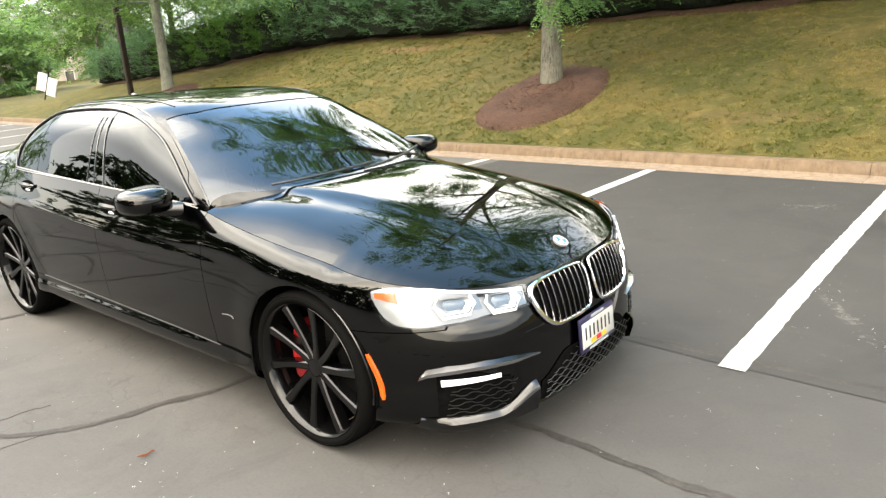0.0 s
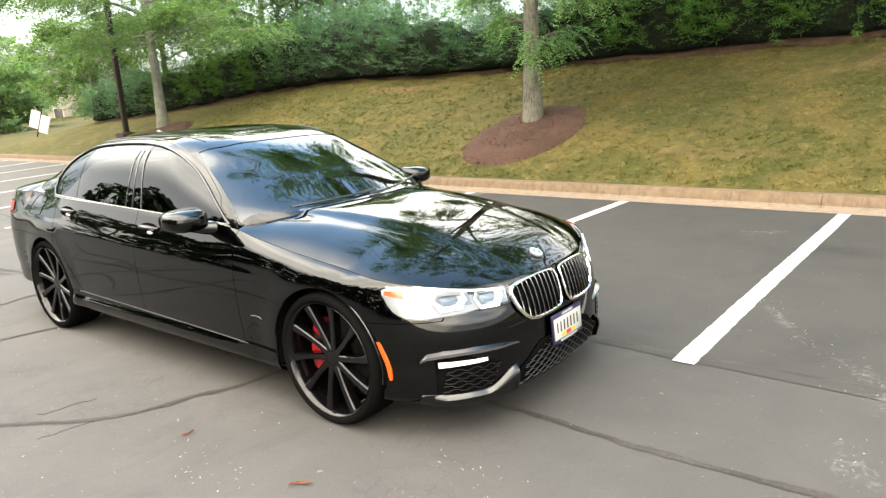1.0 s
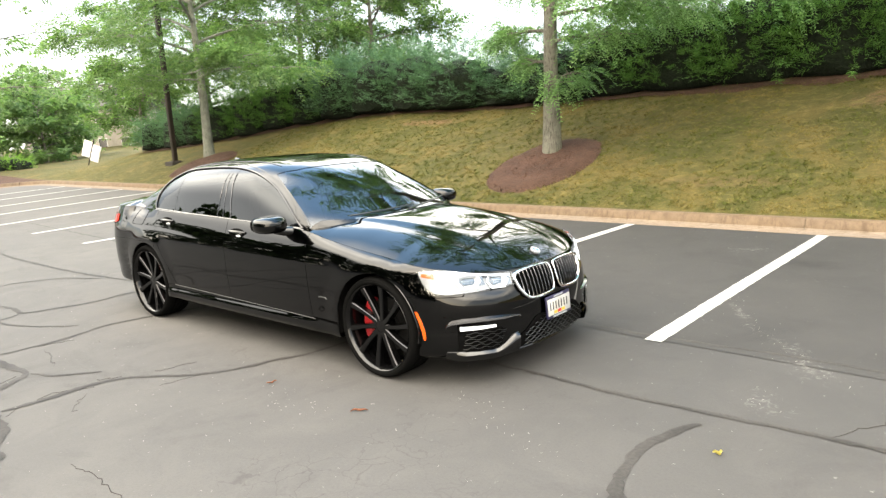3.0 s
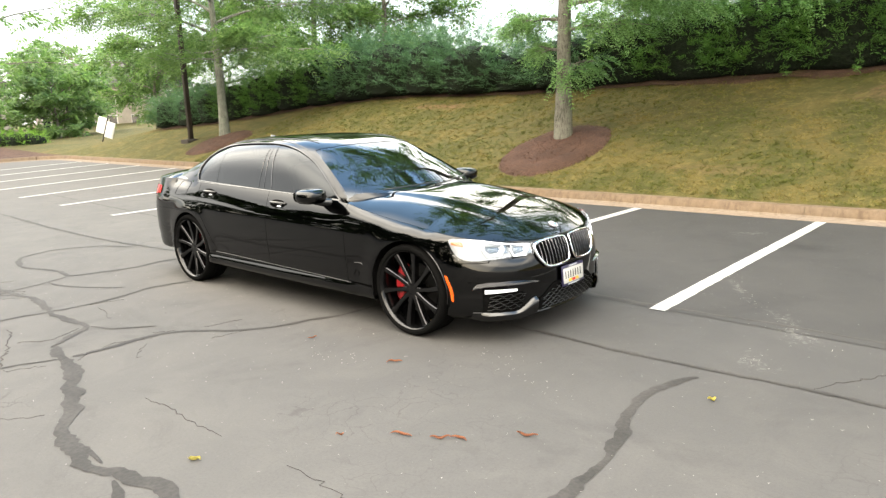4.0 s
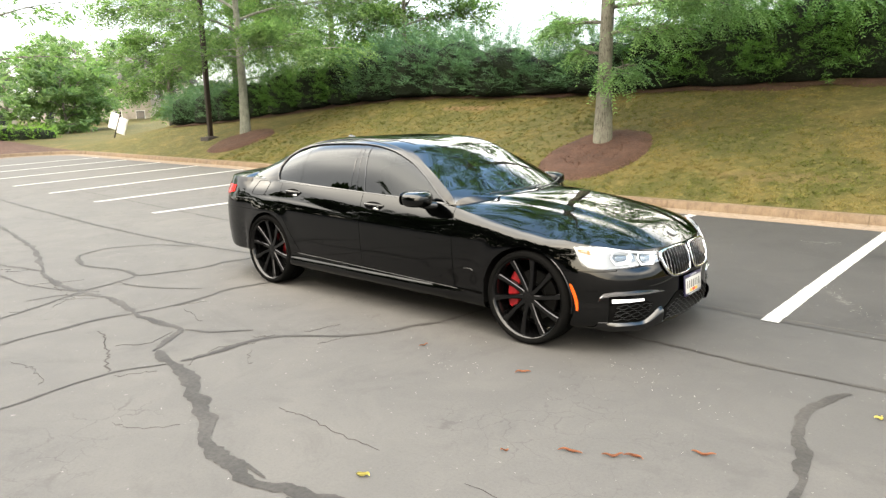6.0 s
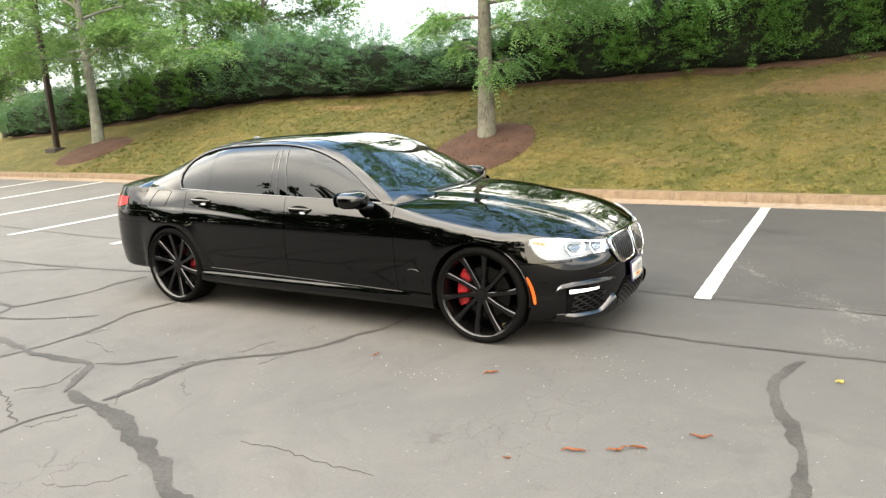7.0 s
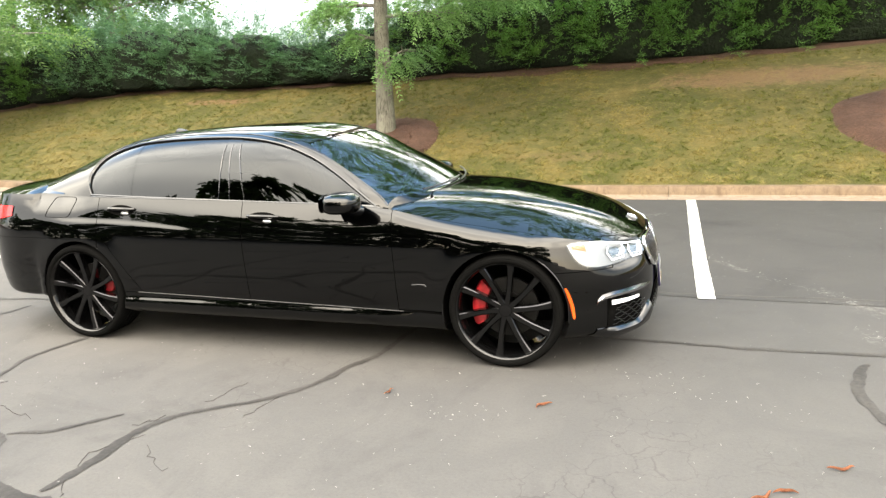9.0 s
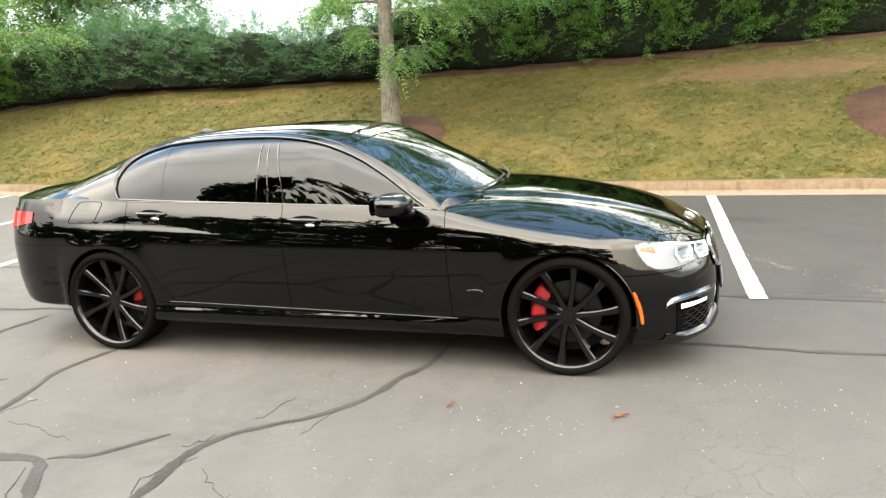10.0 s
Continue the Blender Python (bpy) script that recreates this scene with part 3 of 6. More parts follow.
SEALS = (
    ([(-0.51, -2.77), (-0.12, -2.83), (0.25, -2.92), (0.6, -3.06), (0.87, -3.15), (1.05, -3.29), (1.33, -3.37), (1.61, -3.42), (1.85, -3.39), (2.04, -3.31), (2.19, -3.25), (2.34, -3.30), (2.45, -3.55), (2.6, -4.1)], 0.125),
    ([(1.36, -3.36), (1.50, -3.34), (1.72, -3.35)], 0.045),
    ([(1.95, -3.39), (2.25, -3.50), (2.42, -3.80)], 0.07),
    ([(-1.67, -2.38), (-1.23, -2.39), (-0.82, -2.35), (-0.70, -2.57), (-0.51, -2.77)], 0.085),
    ([(-1.3, -5.0), (-1.6, -4.0), (-1.68, -3.24), (-1.70, -2.96), (-1.73, -2.66), (-1.67, -2.38), (-1.60, -2.13), (-1.63, -1.71), (-1.73, -1.40), (-1.68, -1.12), (-1.5, -0.5)], 0.055),
    ([(-1.67, -2.38), (-2.03, -2.30), (-2.42, -2.28), (-2.84, -2.34), (-3.39, -2.37), (-4.02, -2.28), (-5.01, -1.98), (-5.82, -1.74), (-7.6, -1.45), (-9.5, -1.2)], 0.085),
    ([(0.8, -0.2), (0.74, -0.88), (0.62, -1.10), (0.51, -1.48), (0.30, -1.70), (0.07, -1.85), (-0.08, -1.98), (-0.13, -2.20), (-0.11, -2.50), (-0.16, -2.76)], 0.062),
    ([(-0.16, -2.80), (-0.22, -2.95), (-0.34, -3.19), (-0.32, -3.45), (-0.28, -3.68), (-0.2, -4.3)], 0.035),
    ([(-0.82, -2.35), (-0.59, -2.27), (-0.48, -2.14), (-0.36, -2.0)], 0.055),
    ([(-16, 0.3), (-11.88, -0.04), (-9.62, -0.16), (-7.53, -0.28), (-5.74, -0.32), (-4.58, -0.29), (-3.72, -0.2), (-2.9, -0.1), (-1.9, 0.0)], 0.065),
    ([(-4.18, -0.33), (-4.81, -0.59), (-5.08, -1.11), (-4.88, -1.56), (-4.48, -1.73), (-4.08, -1.78), (-3.78, -1.66), (-3.45, -1.60), (-3.10, -1.66), (-2.98, -1.33), (-2.86, -0.97), (-2.95, -0.69), (-2.87, -0.30)], 0.06),
    ([(-2.4, -3.4), (-2.56, -2.96), (-2.71, -2.66), (-2.92, -2.25), (-2.98, -1.9), (-3.10, -1.68)], 0.042),
    ([(-2.98, -1.9), (-2.69, -1.90), (-2.36, -1.77), (-1.97, -1.52)], 0.034),
    ([(-2.94, -2.85), (-2.91, -2.54), (-2.58, -2.27)], 0.036),
    ([(1.6, -0.22), (2.56, -0.32), (3.26, -0.34), (4.01, -0.32), (4.52, -0.32), (5.6, -0.36), (7.5, -0.4), (11, -0.5)], 0.060),
    ([(0.6, 0.90), (2.12, 0.93), (2.69, 0.86), (3.67, 0.88), (4.27, 0.86), (6.0, 0.72), (9, 0.6), (13, 0.4)], 0.060),
    ([(3.69, -0.50), (3.62, -0.62), (3.54, -0.90), (3.56, -1.19), (3.67, -1.48), (3.73, -1.79), (3.75, -2.09), (3.73, -2.31), (3.62, -2.80), (3.4, -3.4)], 0.085),
    ([(-6.6, -3.4), (-5.6, -2.9), (-4.6, -2.6), (-3.7, -2.6), (-2.9, -2.36)], 0.04),
    ([(-14, -1.0), (-11, -1.6), (-8.5, -2.4), (-6.0, -2.6), (-4.2, -2.2)], 0.05),
    ([(-14, 1.9), (-9.5, 1.55), (-6.5, 1.30), (-4.4, 1.22), (-2.6, 1.10)], 0.045),
)
for s, (pts, wide) in enumerate(SEALS):
    seal(pts, wide * (1.1 if pts[0][0] < -2.3 else 1.0), seed=s + 1, ragged=0.15 if s in (14, 15) else 0.35)
FINE = (
    ([(2.52, -2.78), (2.88, -2.79), (3.19, -2.81)], 0.004),
    ([(-1.37, -2.83), (-1.15, -2.86), (-0.97, -2.96), (-0.80, -2.98), (-0.59, -3.10), (-0.34, -3.18)], 0.016),
    ([(-0.88, -2.91), (-0.73, -2.70), (-0.86, -2.44)], 0.010),
    ([(1.10, -2.80), (1.33, -2.78), (1.60, -2.81), (1.93, -2.81)], 0.005),
    ([(0.02, -1.76), (0.06, -1.61), (0.10, -1.47)], 0.009),
    ([(-0.19, -2.10), (-0.13, -2.04), (-0.10, -1.95)], 0.010),
    ([(0.05, -2.31), (0.20, -2.43), (0.31, -2.47)], 0.007),
    ([(0.35, -1.90), (0.38, -1.74), (0.41, -1.61)], 0.006),
    ([(4.3, -0.3), (4.6, 0.2), (4.9, 0.7)], 0.007),
    ([(-0.06, -2.20), (-0.20, -2.42), (-0.12, -2.62), (-0.02, -2.78)], 0.010),
)
for s, (pts, wide) in enumerate(FINE):
    seal(pts, wide, "fine_crack", crack_gap, 30 + s, 0.004, 0.6)
fr = random.Random(12)
for s in range(15):
    px, py, pa = fr.uniform(-6.5, 1.6), fr.uniform(-4.2, -1.3), fr.uniform(0, 6.28)
    pts = [(px, py)]
    for _ in range(fr.randint(2, 5)):
        pa += fr.gauss(0, 0.7)
        px, py = px + 0.14 * math.cos(pa), py + 0.14 * math.sin(pa)
        pts.append((px, py))
    seal(pts, fr.uniform(0.003, 0.006), "fine_crack", crack_gap, 60 + s, 0.004, 0.6)

# ---- kerb with gutter ----
kerb = thing("kerb", "tan concrete kerb with gutter along the grass", "kerb", kind="structure")


def kerb_piece(*line):
    """One cast length along a line: gutter pan, sloping face and rounded top."""
    line = [Vector(p) for p in line]
    prof = [(0.0, -0.06), (0.0, 0.006), (0.02, 0.012), (0.32, 0.010), (0.345, 0.03), (0.375, 0.135), (0.395, 0.152), (0.42, 0.158), (0.54, 0.158), (0.56, 0.152), (0.565, -0.06)]
    if len(line) == 2:
        n = max(2, int((line[1] - line[0]).length / 0.25))
        line = [line[0].lerp(line[1], i / n) for i in range(n + 1)]
    rows = []
    for i, q in enumerate(line):
        d = (line[min(i + 1, len(line) - 1)] - line[max(i - 1, 0)]).normalized()
        side = Vector((-d.y, d.x))
        row = []
        for a, h in prof:
            x, y = q.x + side.x * a, q.y + side.y * a
            chip = 0.006 * noise.noise((x * 4, y * 4, h * 20)) if h > 0.02 else 0
            row.append((x + side.x * chip, y + side.y * chip, lot_z(x, y) + h + chip * 0.5))
        rows.append(row)
    bm = bmesh.new()
    grid(bm, [row[:5] for row in rows])
    part("gutter_pan", bm, gutter_mat, kerb, sharp=50)
    bm = bmesh.new()
    vs = grid(bm, [row[4:] for row in rows])
    bm.faces.new(vs[0])
    bm.faces.new(vs[-1][::-1])
    return part("kerb_section", bm, kerb_mat, kerb, sharp=50)


x = 27.0
while x > LOT_END + 2.2:
    nx = max(LOT_END + 2.2, x - 3.05)
    kerb_piece((nx + 0.003, kerb_y(nx)), (x - 0.003, kerb_y(x)))
    x = nx
# rounded corner, then the kerb of the island
turn_y = kerb_y(LOT_END) - 2.2
arc = [(LOT_END + 2.2 - 2.2 * math.sin(a), turn_y + (kerb_y(LOT_END + 2.2) - turn_y) * math.cos(a)) for a in (i * math.pi / 36 for i in range(18, -1, -1))]
kerb_piece(*arc[:10])
kerb_piece(*arc[9:])
y = turn_y
while y > -9:
    kerb_piece((LOT_END - 0.25 * (turn_y - y + 3.05) / 3, y - 3.04), (LOT_END - 0.25 * (turn_y - y) / 3, y))
    y -= 3.05

# ---- grass bank ----
lx = [-120, -90, -70, -58] + steps(-50, 24, 186) + [28, 34, 42, 60, 90]
rows = []
for x in lx:
    y0 = kerb_y(x) + 0.54
    rows.append([(x, y0 + v, bank_z(x, y0 + v)) for v in steps(0, 9.6, 40) + [11, 13, 17, 25, 45, 90]])
lb = bmesh.new()
grid(lb, rows)
lawn = part("lawn", lb, lawn_mat, None, "sloping mown lawn, half green and half dried to straw")
tagged(lawn, category="lawn", kind="structure")

# island past the end of the bays
ib = bmesh.new()
rows = []
for x in [LOT_END - 0.62 - 1.5 * i for i in range(28)]:
    rows.append([(x, y, lot_z(x, y) + 0.15 + 0.25 * smooth01((LOT_END - x) / 12) + 0.03 * noise.noise((x, y, 5))) for y in steps(-12, kerb_y(x) + 0.6, 14)])
grid(ib, rows)
# soil behind the rounded corner
grid(ib, [[(cx, cy, lot_z(cx, cy) + 0.153) for cx, cy in ((LOT_END + 2.2 - 2.74 * math.sin(a), turn_y + 2.74 * math.cos(a)), (LOT_END + 2.2 - 2.9 * min(1.0, math.tan(a) if a < 1.5 else 1.0), turn_y + 2.9 * min(1.0, 1 / math.tan(a) if a > 0.07 else 1.0)))] for a in (i * math.pi / 36 for i in range(19))])
island = part("island_bed", ib, mulch_mat, None, "mulched planting bed at the end of the car park")
tagged(island, category="planting bed", kind="structure")


def patch(name, cx, cy, rx, ry, material, label, category, lift=0.03, seed=0, dome=0.06, thin=False):
    """An irregular rounded patch that follows the bank."""
    bm = bmesh.new()
    rings = []
    for i in range(9):
        f = i / 8
        row = []
        for j in range(56):
            a = 2 * math.pi * j / 56
            k = f * (1 + 0.10 * noise.noise((math.cos(a) * 1.5, math.sin(a) * 1.5, seed)) + 0.03 * noise.noise((math.cos(a) * 7, math.sin(a) * 7, seed)))
            x, y = cx + rx * k * math.cos(a), cy + ry * k * math.sin(a)
            edge = smooth01((1 - f) * 4)
            row.append((x, y, bank_z(x, y) + (lift + dome * edge if f < 1 else -0.01) + (0.02 * noise.noise((x * 6, y * 6, seed)) if f < 1 else 0)))
        rings.append(row)
    grid(bm, rings, True)
    bmesh.ops.remove_doubles(bm, verts=bm.verts, dist=0.0005)
    ob = part(name, bm, material, None, label)
    return tagged(ob, category=category, kind="structure")


patch("mulch_ring", -2.98, 8.54, 1.17, 1.42, mulch_mat, "ring of reddish-brown bark mulch round a tree", "mulch", seed=1)
patch("mulch_ring", -17.05, 8.95, 1.25, 1.15, mulch_mat, "ring of reddish-brown bark mulch round a tree", "mulch", seed=2)
patch("mulch_ring", 6.75, 8.6, 1.50, 1.60, mulch_mat, "ring of reddish-brown bark mulch round a tree", "mulch", seed=3)


def hedge_y(x):
    return 12.6 - 0.09 * max(0.0, -x - 11) + 0.22 * max(0.0, x - 3)


hb = bmesh.new()
grid(hb, [[(x, hedge_y(x) + v, bank_z(x, hedge_y(x) + v) + (0.035 if v > -0.15 else 0.0)) for v in (-0.16 * smooth01((x + 4) / 3) - 0.03 - 0.2 * noise.noise((x, 0, 9)), -0.02, 0.4, 1.2, 2.2)] for x in steps(-26, 20, 150)])
hedge_bed = part("hedge_bed", hb, mulch_mat, None, "strip of brown mulch along the foot of the hedge")
tagged(hedge_bed, category="mulch", kind="structure")

# ---- plants ----
def leaf_mesh(name, centers, dirs, length, width, per, spread, droop, material, rs, fold=0.25):
    """Sprays of small leaflets: per leaflets in two ranks along each spray, all in one mesh."""
    n = len(centers)
    d = dirs / np.linalg.norm(dirs, axis=1, keepdims=True)
    ref = rs.normal(size=(n, 3))
    ref[:, 2] = np.abs(ref[:, 2]) + 1.2
    s = np.cross(d, ref)
    s /= np.linalg.norm(s, axis=1, keepdims=True)
    u = np.cross(s, d)
    size = rs.uniform(0.65, 1.25, n)
    t = (np.arange(per) // 2 + 1) / (per / 2.0)
    sign = np.where(np.arange(per) % 2 == 0, 1.0, -1.0)
    base = centers[:, None, :] + d[:, None, :] * (t[None, :, None] * spread * size[:, None, None])
    base[..., 2] -= droop * (t ** 2)[None, :] * size[:, None]
    ang = rs.uniform(0.55, 1.05, (n, per))
    taper = (1.0 - 0.55 * np.abs(t - 0.45))[None, :]
    ld = d[:, None, :] * np.cos(ang)[..., None] + s[:, None, :] * (sign[None, :] * np.sin(ang))[..., None] + u[:, None, :] * rs.normal(0, fold, (n, per))[..., None]
    ld /= np.linalg.norm(ld, axis=2, keepdims=True)
    lw = np.cross(ld, u[:, None, :] + rs.normal(0, 0.35, (n, per, 3)))
    lw /= np.linalg.norm(lw, axis=2, keepdims=True) + 1e-9
    ll = (length * size[:, None] * taper)[..., None]
    ww = (width * size[:, None] * taper)[..., None]
    v = np.stack([base, base + ld * ll * 0.5 + lw * ww * 0.5, base + ld * ll, base + ld * ll * 0.5 - lw * ww * 0.5], axis=2).reshape(-1, 3)
    me = bpy.data.meshes.new(name)
    q = n * per
    me.vertices.add(q * 4)
    me.vertices.foreach_set("co", v.astype(np.float32).ravel())
    me.loops.add(q * 4)
    me.loops.foreach_set("vertex_index", np.arange(q * 4, dtype=np.int32))
    me.polygons.add(q)
    me.polygons.foreach_set("loop_start", np.arange(0, q * 4, 4, dtype=np.int32))
    me.polygons.foreach_set("loop_total", np.full(q, 4, dtype=np.int32))
    me.materials.append(material)
    me.update(calc_edges=True)
    me.validate()
    return me


def tree(at, height, radius, crown, start, seed, material, limbs=13, sprays=3600, leaf=(0.10, 0.035), per=14, spread=0.34, droop=0.10, label="", lean=(0, 0), low=(), reach=1.0, name="tree", away=None, skin=None, gather=2.0):
    """A trunk that tapers, limbs that fork, and a crown of leaf sprays along the twigs."""
    r = random.Random(seed)
    rs = np.random.RandomState(seed)
    top = thing(name, label, "tree", at)
    bm = bmesh.new()
    pts, rad = [], []
    for i in range(15):
        f = i / 14
        pts.append(Vector((lean[0] * f * height + 0.10 * math.sin(f * 5 + seed) * f, lean[1] * f * height + 0.10 * math.cos(f * 4 + seed) * f, -0.15 + f * height * 0.86)))
        rad.append(radius * (1.0 - 0.82 * f) * (1.28 - 0.28 * min(1, f * 9)))
    tube(bm, pts, rad, 14)
    for v in bm.verts:
        v.co += Vector((v.co.x, v.co.y, 0)).normalized() * 0.012 * noise.noise((v.co.x * 9, v.co.y * 9, v.co.z * 2.5)) if radius > 0.1 else Vector()
    part("trunk", bm, skin or bark, top)
    tips, full = [], []

    def on_trunk(z):
        f = min(0.999, max(0.0, (z + 0.15) / (height * 0.86))) * 14
        i = int(f)
        return pts[i].lerp(pts[min(i + 1, 14)], f - i)

    starts = [(start + (height * 0.84 - start) * ((i + 0.3) / limbs) ** 0.9, i * 2.4 + r.uniform(-0.4, 0.4), None) for i in range(limbs)]
    for z, a, given, *lift in starts + list(low):
        f = (z - start) / max(0.1, height * 0.84 - start)
        length = given or crown * (0.62 + 0.55 * math.sin(math.pi * min(1, max(0, 0.22 + f * 0.75)))) * r.uniform(0.85, 1.1)
        if away is not None and given is None:
            length *= 1.0 - 0.62 * max(0.0, math.cos(a - away)) ** 0.7 * (1.0 if f < 0.6 else 0.5)
        rise = r.uniform(0.12, 0.32) + 0.75 * max(0, f) if given is None else (lift[0] if lift else 0.10)
        p, q = on_trunk(z), []
        h = Vector((math.cos(a), math.sin(a), 0))
        for i in range(9):
            t = i / 8
            q.append(p + h * length * t + Vector((0.10 * noise.noise((t * 3, a, z)), 0.10 * noise.noise((a, t * 3, z)), length * (rise * t * (1 - 0.42 * t) - (0.10 * t * t if f < 0.4 else 0)))))
        w = radius * (0.34 - 0.16 * max(0, f)) * (0.6 if given else 1)
        bm = bmesh.new()
        tube(bm, q, [w * (1 - 0.86 * i / 8) + 0.006 for i in range(9)], 6)
        twigs = 11 if given is None else 8
        for j in range(twigs):
            t = 0.22 + 0.78 * (j + r.random()) / twigs
            k = min(7, int(t * 8))
            b = q[k].lerp(q[k + 1], t * 8 - k) if t < 1 else q[8]
            side = Vector((-h.y, h.x, 0)) * (1 if j % 2 else -1)
            d = (h * r.uniform(0.35, 0.9) + side * r.uniform(0.4, 1.0) + Vector((0, 0, r.uniform(-0.25, 0.5)))).normalized()
            ln = length * r.uniform(0.22, 0.42) * (1.15 - 0.55 * t) + 0.15
            tw = [b + d * ln * s / 4 + Vector((0, 0, -0.10 * ln * (s / 4) ** 2)) for s in range(5)]
            tube(bm, tw, [0.016 * (1 - s / 5) + 0.004 for s in range(5)], 4)
            for s in range(3):
                tips.append((tw[2 + s], d, ln))
                full.append(lift[1] if lift else 1.0)
        part("limb", bm, skin or bark, top)
    base = np.array([tuple(p) for p, _, _ in tips])
    way = np.array([tuple(d) for _, d, _ in tips])
    # leaves gather in clumps on some twigs and leave others thin
    weight = (rs.gamma(gather, 1.0, len(base) // 3).repeat(3) + 0.06) * np.array(full)
    idx = rs.choice(len(base), sprays, p=weight / weight.sum())
    wide = np.array([l for _, _, l in tips])[idx][:, None]
    c = base[idx] + rs.normal(0, 1, (sprays, 3)) * (0.08 + 0.17 * wide * reach) * np.array([1, 1, 0.5])
    dr = way[idx] + rs.normal(0, 0.6, (sprays, 3)) * np.array([1, 1, 0.5])
    dr[:, 2] -= 0.28
    me = leaf_mesh("crown", c, dr, leaf[0], leaf[1], per, spread, droop, material, rs)
    ob = new("crown", me)
    ob.parent = top
    return top


tree((-3.12, 9.10, bank_z(-3.12, 9.10)), 15.0, 0.176, 5.0, 3.2, 11, leaf_locust, limbs=28, sprays=13000, leaf=(0.086, 0.034), per=20, spread=0.42, droop=0.20,
     label="young honey locust with grey bark and feathery light green leaves", lean=(0.010, 0.0), away=3.1, gather=1.3,
     low=((1.20, -0.25, 0.62, 1.5, 0.22), (1.95, 3.5, 0.50, 0.2, 0.25), (2.35, -0.2, 1.7, 0.12, 0.7), (2.6, 3.2, 1.2, 0.15, 0.7), (2.9, 0.3, 2.6, 0.1, 0.9), (3.0, -0.6, 3.0, 0.1, 0.9), (3.2, 0.0, 4.2)))
tree((6.80, 8.75, bank_z(6.8, 8.75)), 13.0, 0.19, 5.0, 3.3, 12, leaf_locust, limbs=20, sprays=8000, leaf=(0.120, 0.042), per=14, spread=0.42, droop=0.20,
     label="young honey locust with feathery leaves at the bank", low=((3.1, 3.2, 3.6, 0.15, 0.6), (3.2, 2.6, 3.8, 0.15, 0.6)))
tree((-17.8, 9.65, bank_z(-17.8, 9.65)), 10.5, 0.175, 4.4, 2.6, 13, leaf_far, limbs=18, sprays=10500, leaf=(0.14, 0.048), per=12, spread=0.45, droop=0.14,
     label="locust tree with pale grey trunk and loose green crown", low=((2.9, 0.1, 4.4), (3.0, 2.9, 4.2), (2.7, -1.7, 2.4, 0.1, 0.5)), skin=bark_pale)


def hedge_kind(seed, material, w, d, h, sprays):
    """Meshes of one shrub: near-black mass painted as its shaded inside, and plume-like foliage."""
    rs = np.random.RandomState(seed)
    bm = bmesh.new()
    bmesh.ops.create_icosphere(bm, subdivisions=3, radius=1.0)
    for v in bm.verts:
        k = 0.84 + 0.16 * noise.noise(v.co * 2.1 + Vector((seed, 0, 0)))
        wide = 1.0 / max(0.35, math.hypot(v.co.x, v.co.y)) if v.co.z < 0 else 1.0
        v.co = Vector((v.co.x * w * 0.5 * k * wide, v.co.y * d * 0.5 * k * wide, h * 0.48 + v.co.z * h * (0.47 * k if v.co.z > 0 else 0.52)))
    core = finish("shade_mass", bm, hedge_shade)
    # plumes that reach up and out and nod at the tip, with dark gaps between them
    plumes, joints = sprays // 10, 10
    a = rs.uniform(0, 2 * math.pi, plumes)
    zz = rs.uniform(-0.95, 1.0, plumes)
    ring = np.where(zz > 0, np.sqrt(1 - zz * zz), 1.0 - 0.12 * zz * zz)
    n = np.stack([ring * np.cos(a), ring * np.sin(a), zz], 1)
    lump = np.array([0.86 + 0.34 * noise.noise(Vector(p) * 2.0 + Vector((seed, 3, 0))) for p in n])[:, None]
    box_like = np.sign(n) * np.abs(n) ** 0.8
    root = box_like * np.array([w * 0.5, d * 0.5, h * 0.5]) * lump * 0.80
    root[:, 2] = np.where(zz > 0, root[:, 2] + h * 0.5, h * 0.5 * (1 + zz) + 0.04)
    axis = n * np.array([1, 1, 0.30]) + np.array([0, 0, 0.75]) + rs.normal(0, 0.26, (plumes, 3))
    axis /= np.linalg.norm(axis, axis=1, keepdims=True)
    size = rs.uniform(0.45, 1.0, plumes) * (1.0 + 0.42 * (zz > 0.55))
    at = np.repeat(np.arange(plumes), joints)
    along = np.tile(np.linspace(0.0, 1.0, joints), plumes)[:, None]
    out = rs.normal(0, 1, (plumes * joints, 3))
    c = root[at] + axis[at] * size[at][:, None] * along + out * 0.055 * (1.12 - along)
    c[:, 2] -= 0.07 * (size[at] * along[:, 0] ** 2)
    dr = axis[at] + out * 0.40 * (1.15 - along) - np.array([0, 0, 0.10]) * along
    leaves = leaf_mesh("foliage", c, dr, 0.125, 0.023, 9, 0.26, 0.03, material, rs, 0.35)
    return core, leaves


kinds = [hedge_kind(21, leaf_juniper, 2.7, 2.2, 2.5, 2100), hedge_kind(22, leaf_juniper, 2.6, 2.1, 2.5, 2100), hedge_kind(23, leaf_bluish, 3.0, 2.4, 2.5, 2100), hedge_kind(24, leaf_bluish, 2.8, 2.3, 2.5, 2100)]
fresh_kind = hedge_kind(25, leaf_fresh, 2.6, 2.0, 1.9, 400)
hr = random.Random(8)


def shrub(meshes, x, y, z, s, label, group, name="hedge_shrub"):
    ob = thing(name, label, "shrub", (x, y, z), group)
    for nm, me in zip(("shade_mass", "foliage"), meshes):
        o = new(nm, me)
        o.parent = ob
    ob.rotation_euler[2] = hr.uniform(0, 6.28) if s < 0 else hr.choice((0, math.pi)) + hr.uniform(-0.25, 0.25)
    ob.scale = (abs(s) * hr.uniform(0.94, 1.08), abs(s) * hr.uniform(0.94, 1.06), abs(s) * hr.uniform(0.93, 1.10))
    return ob


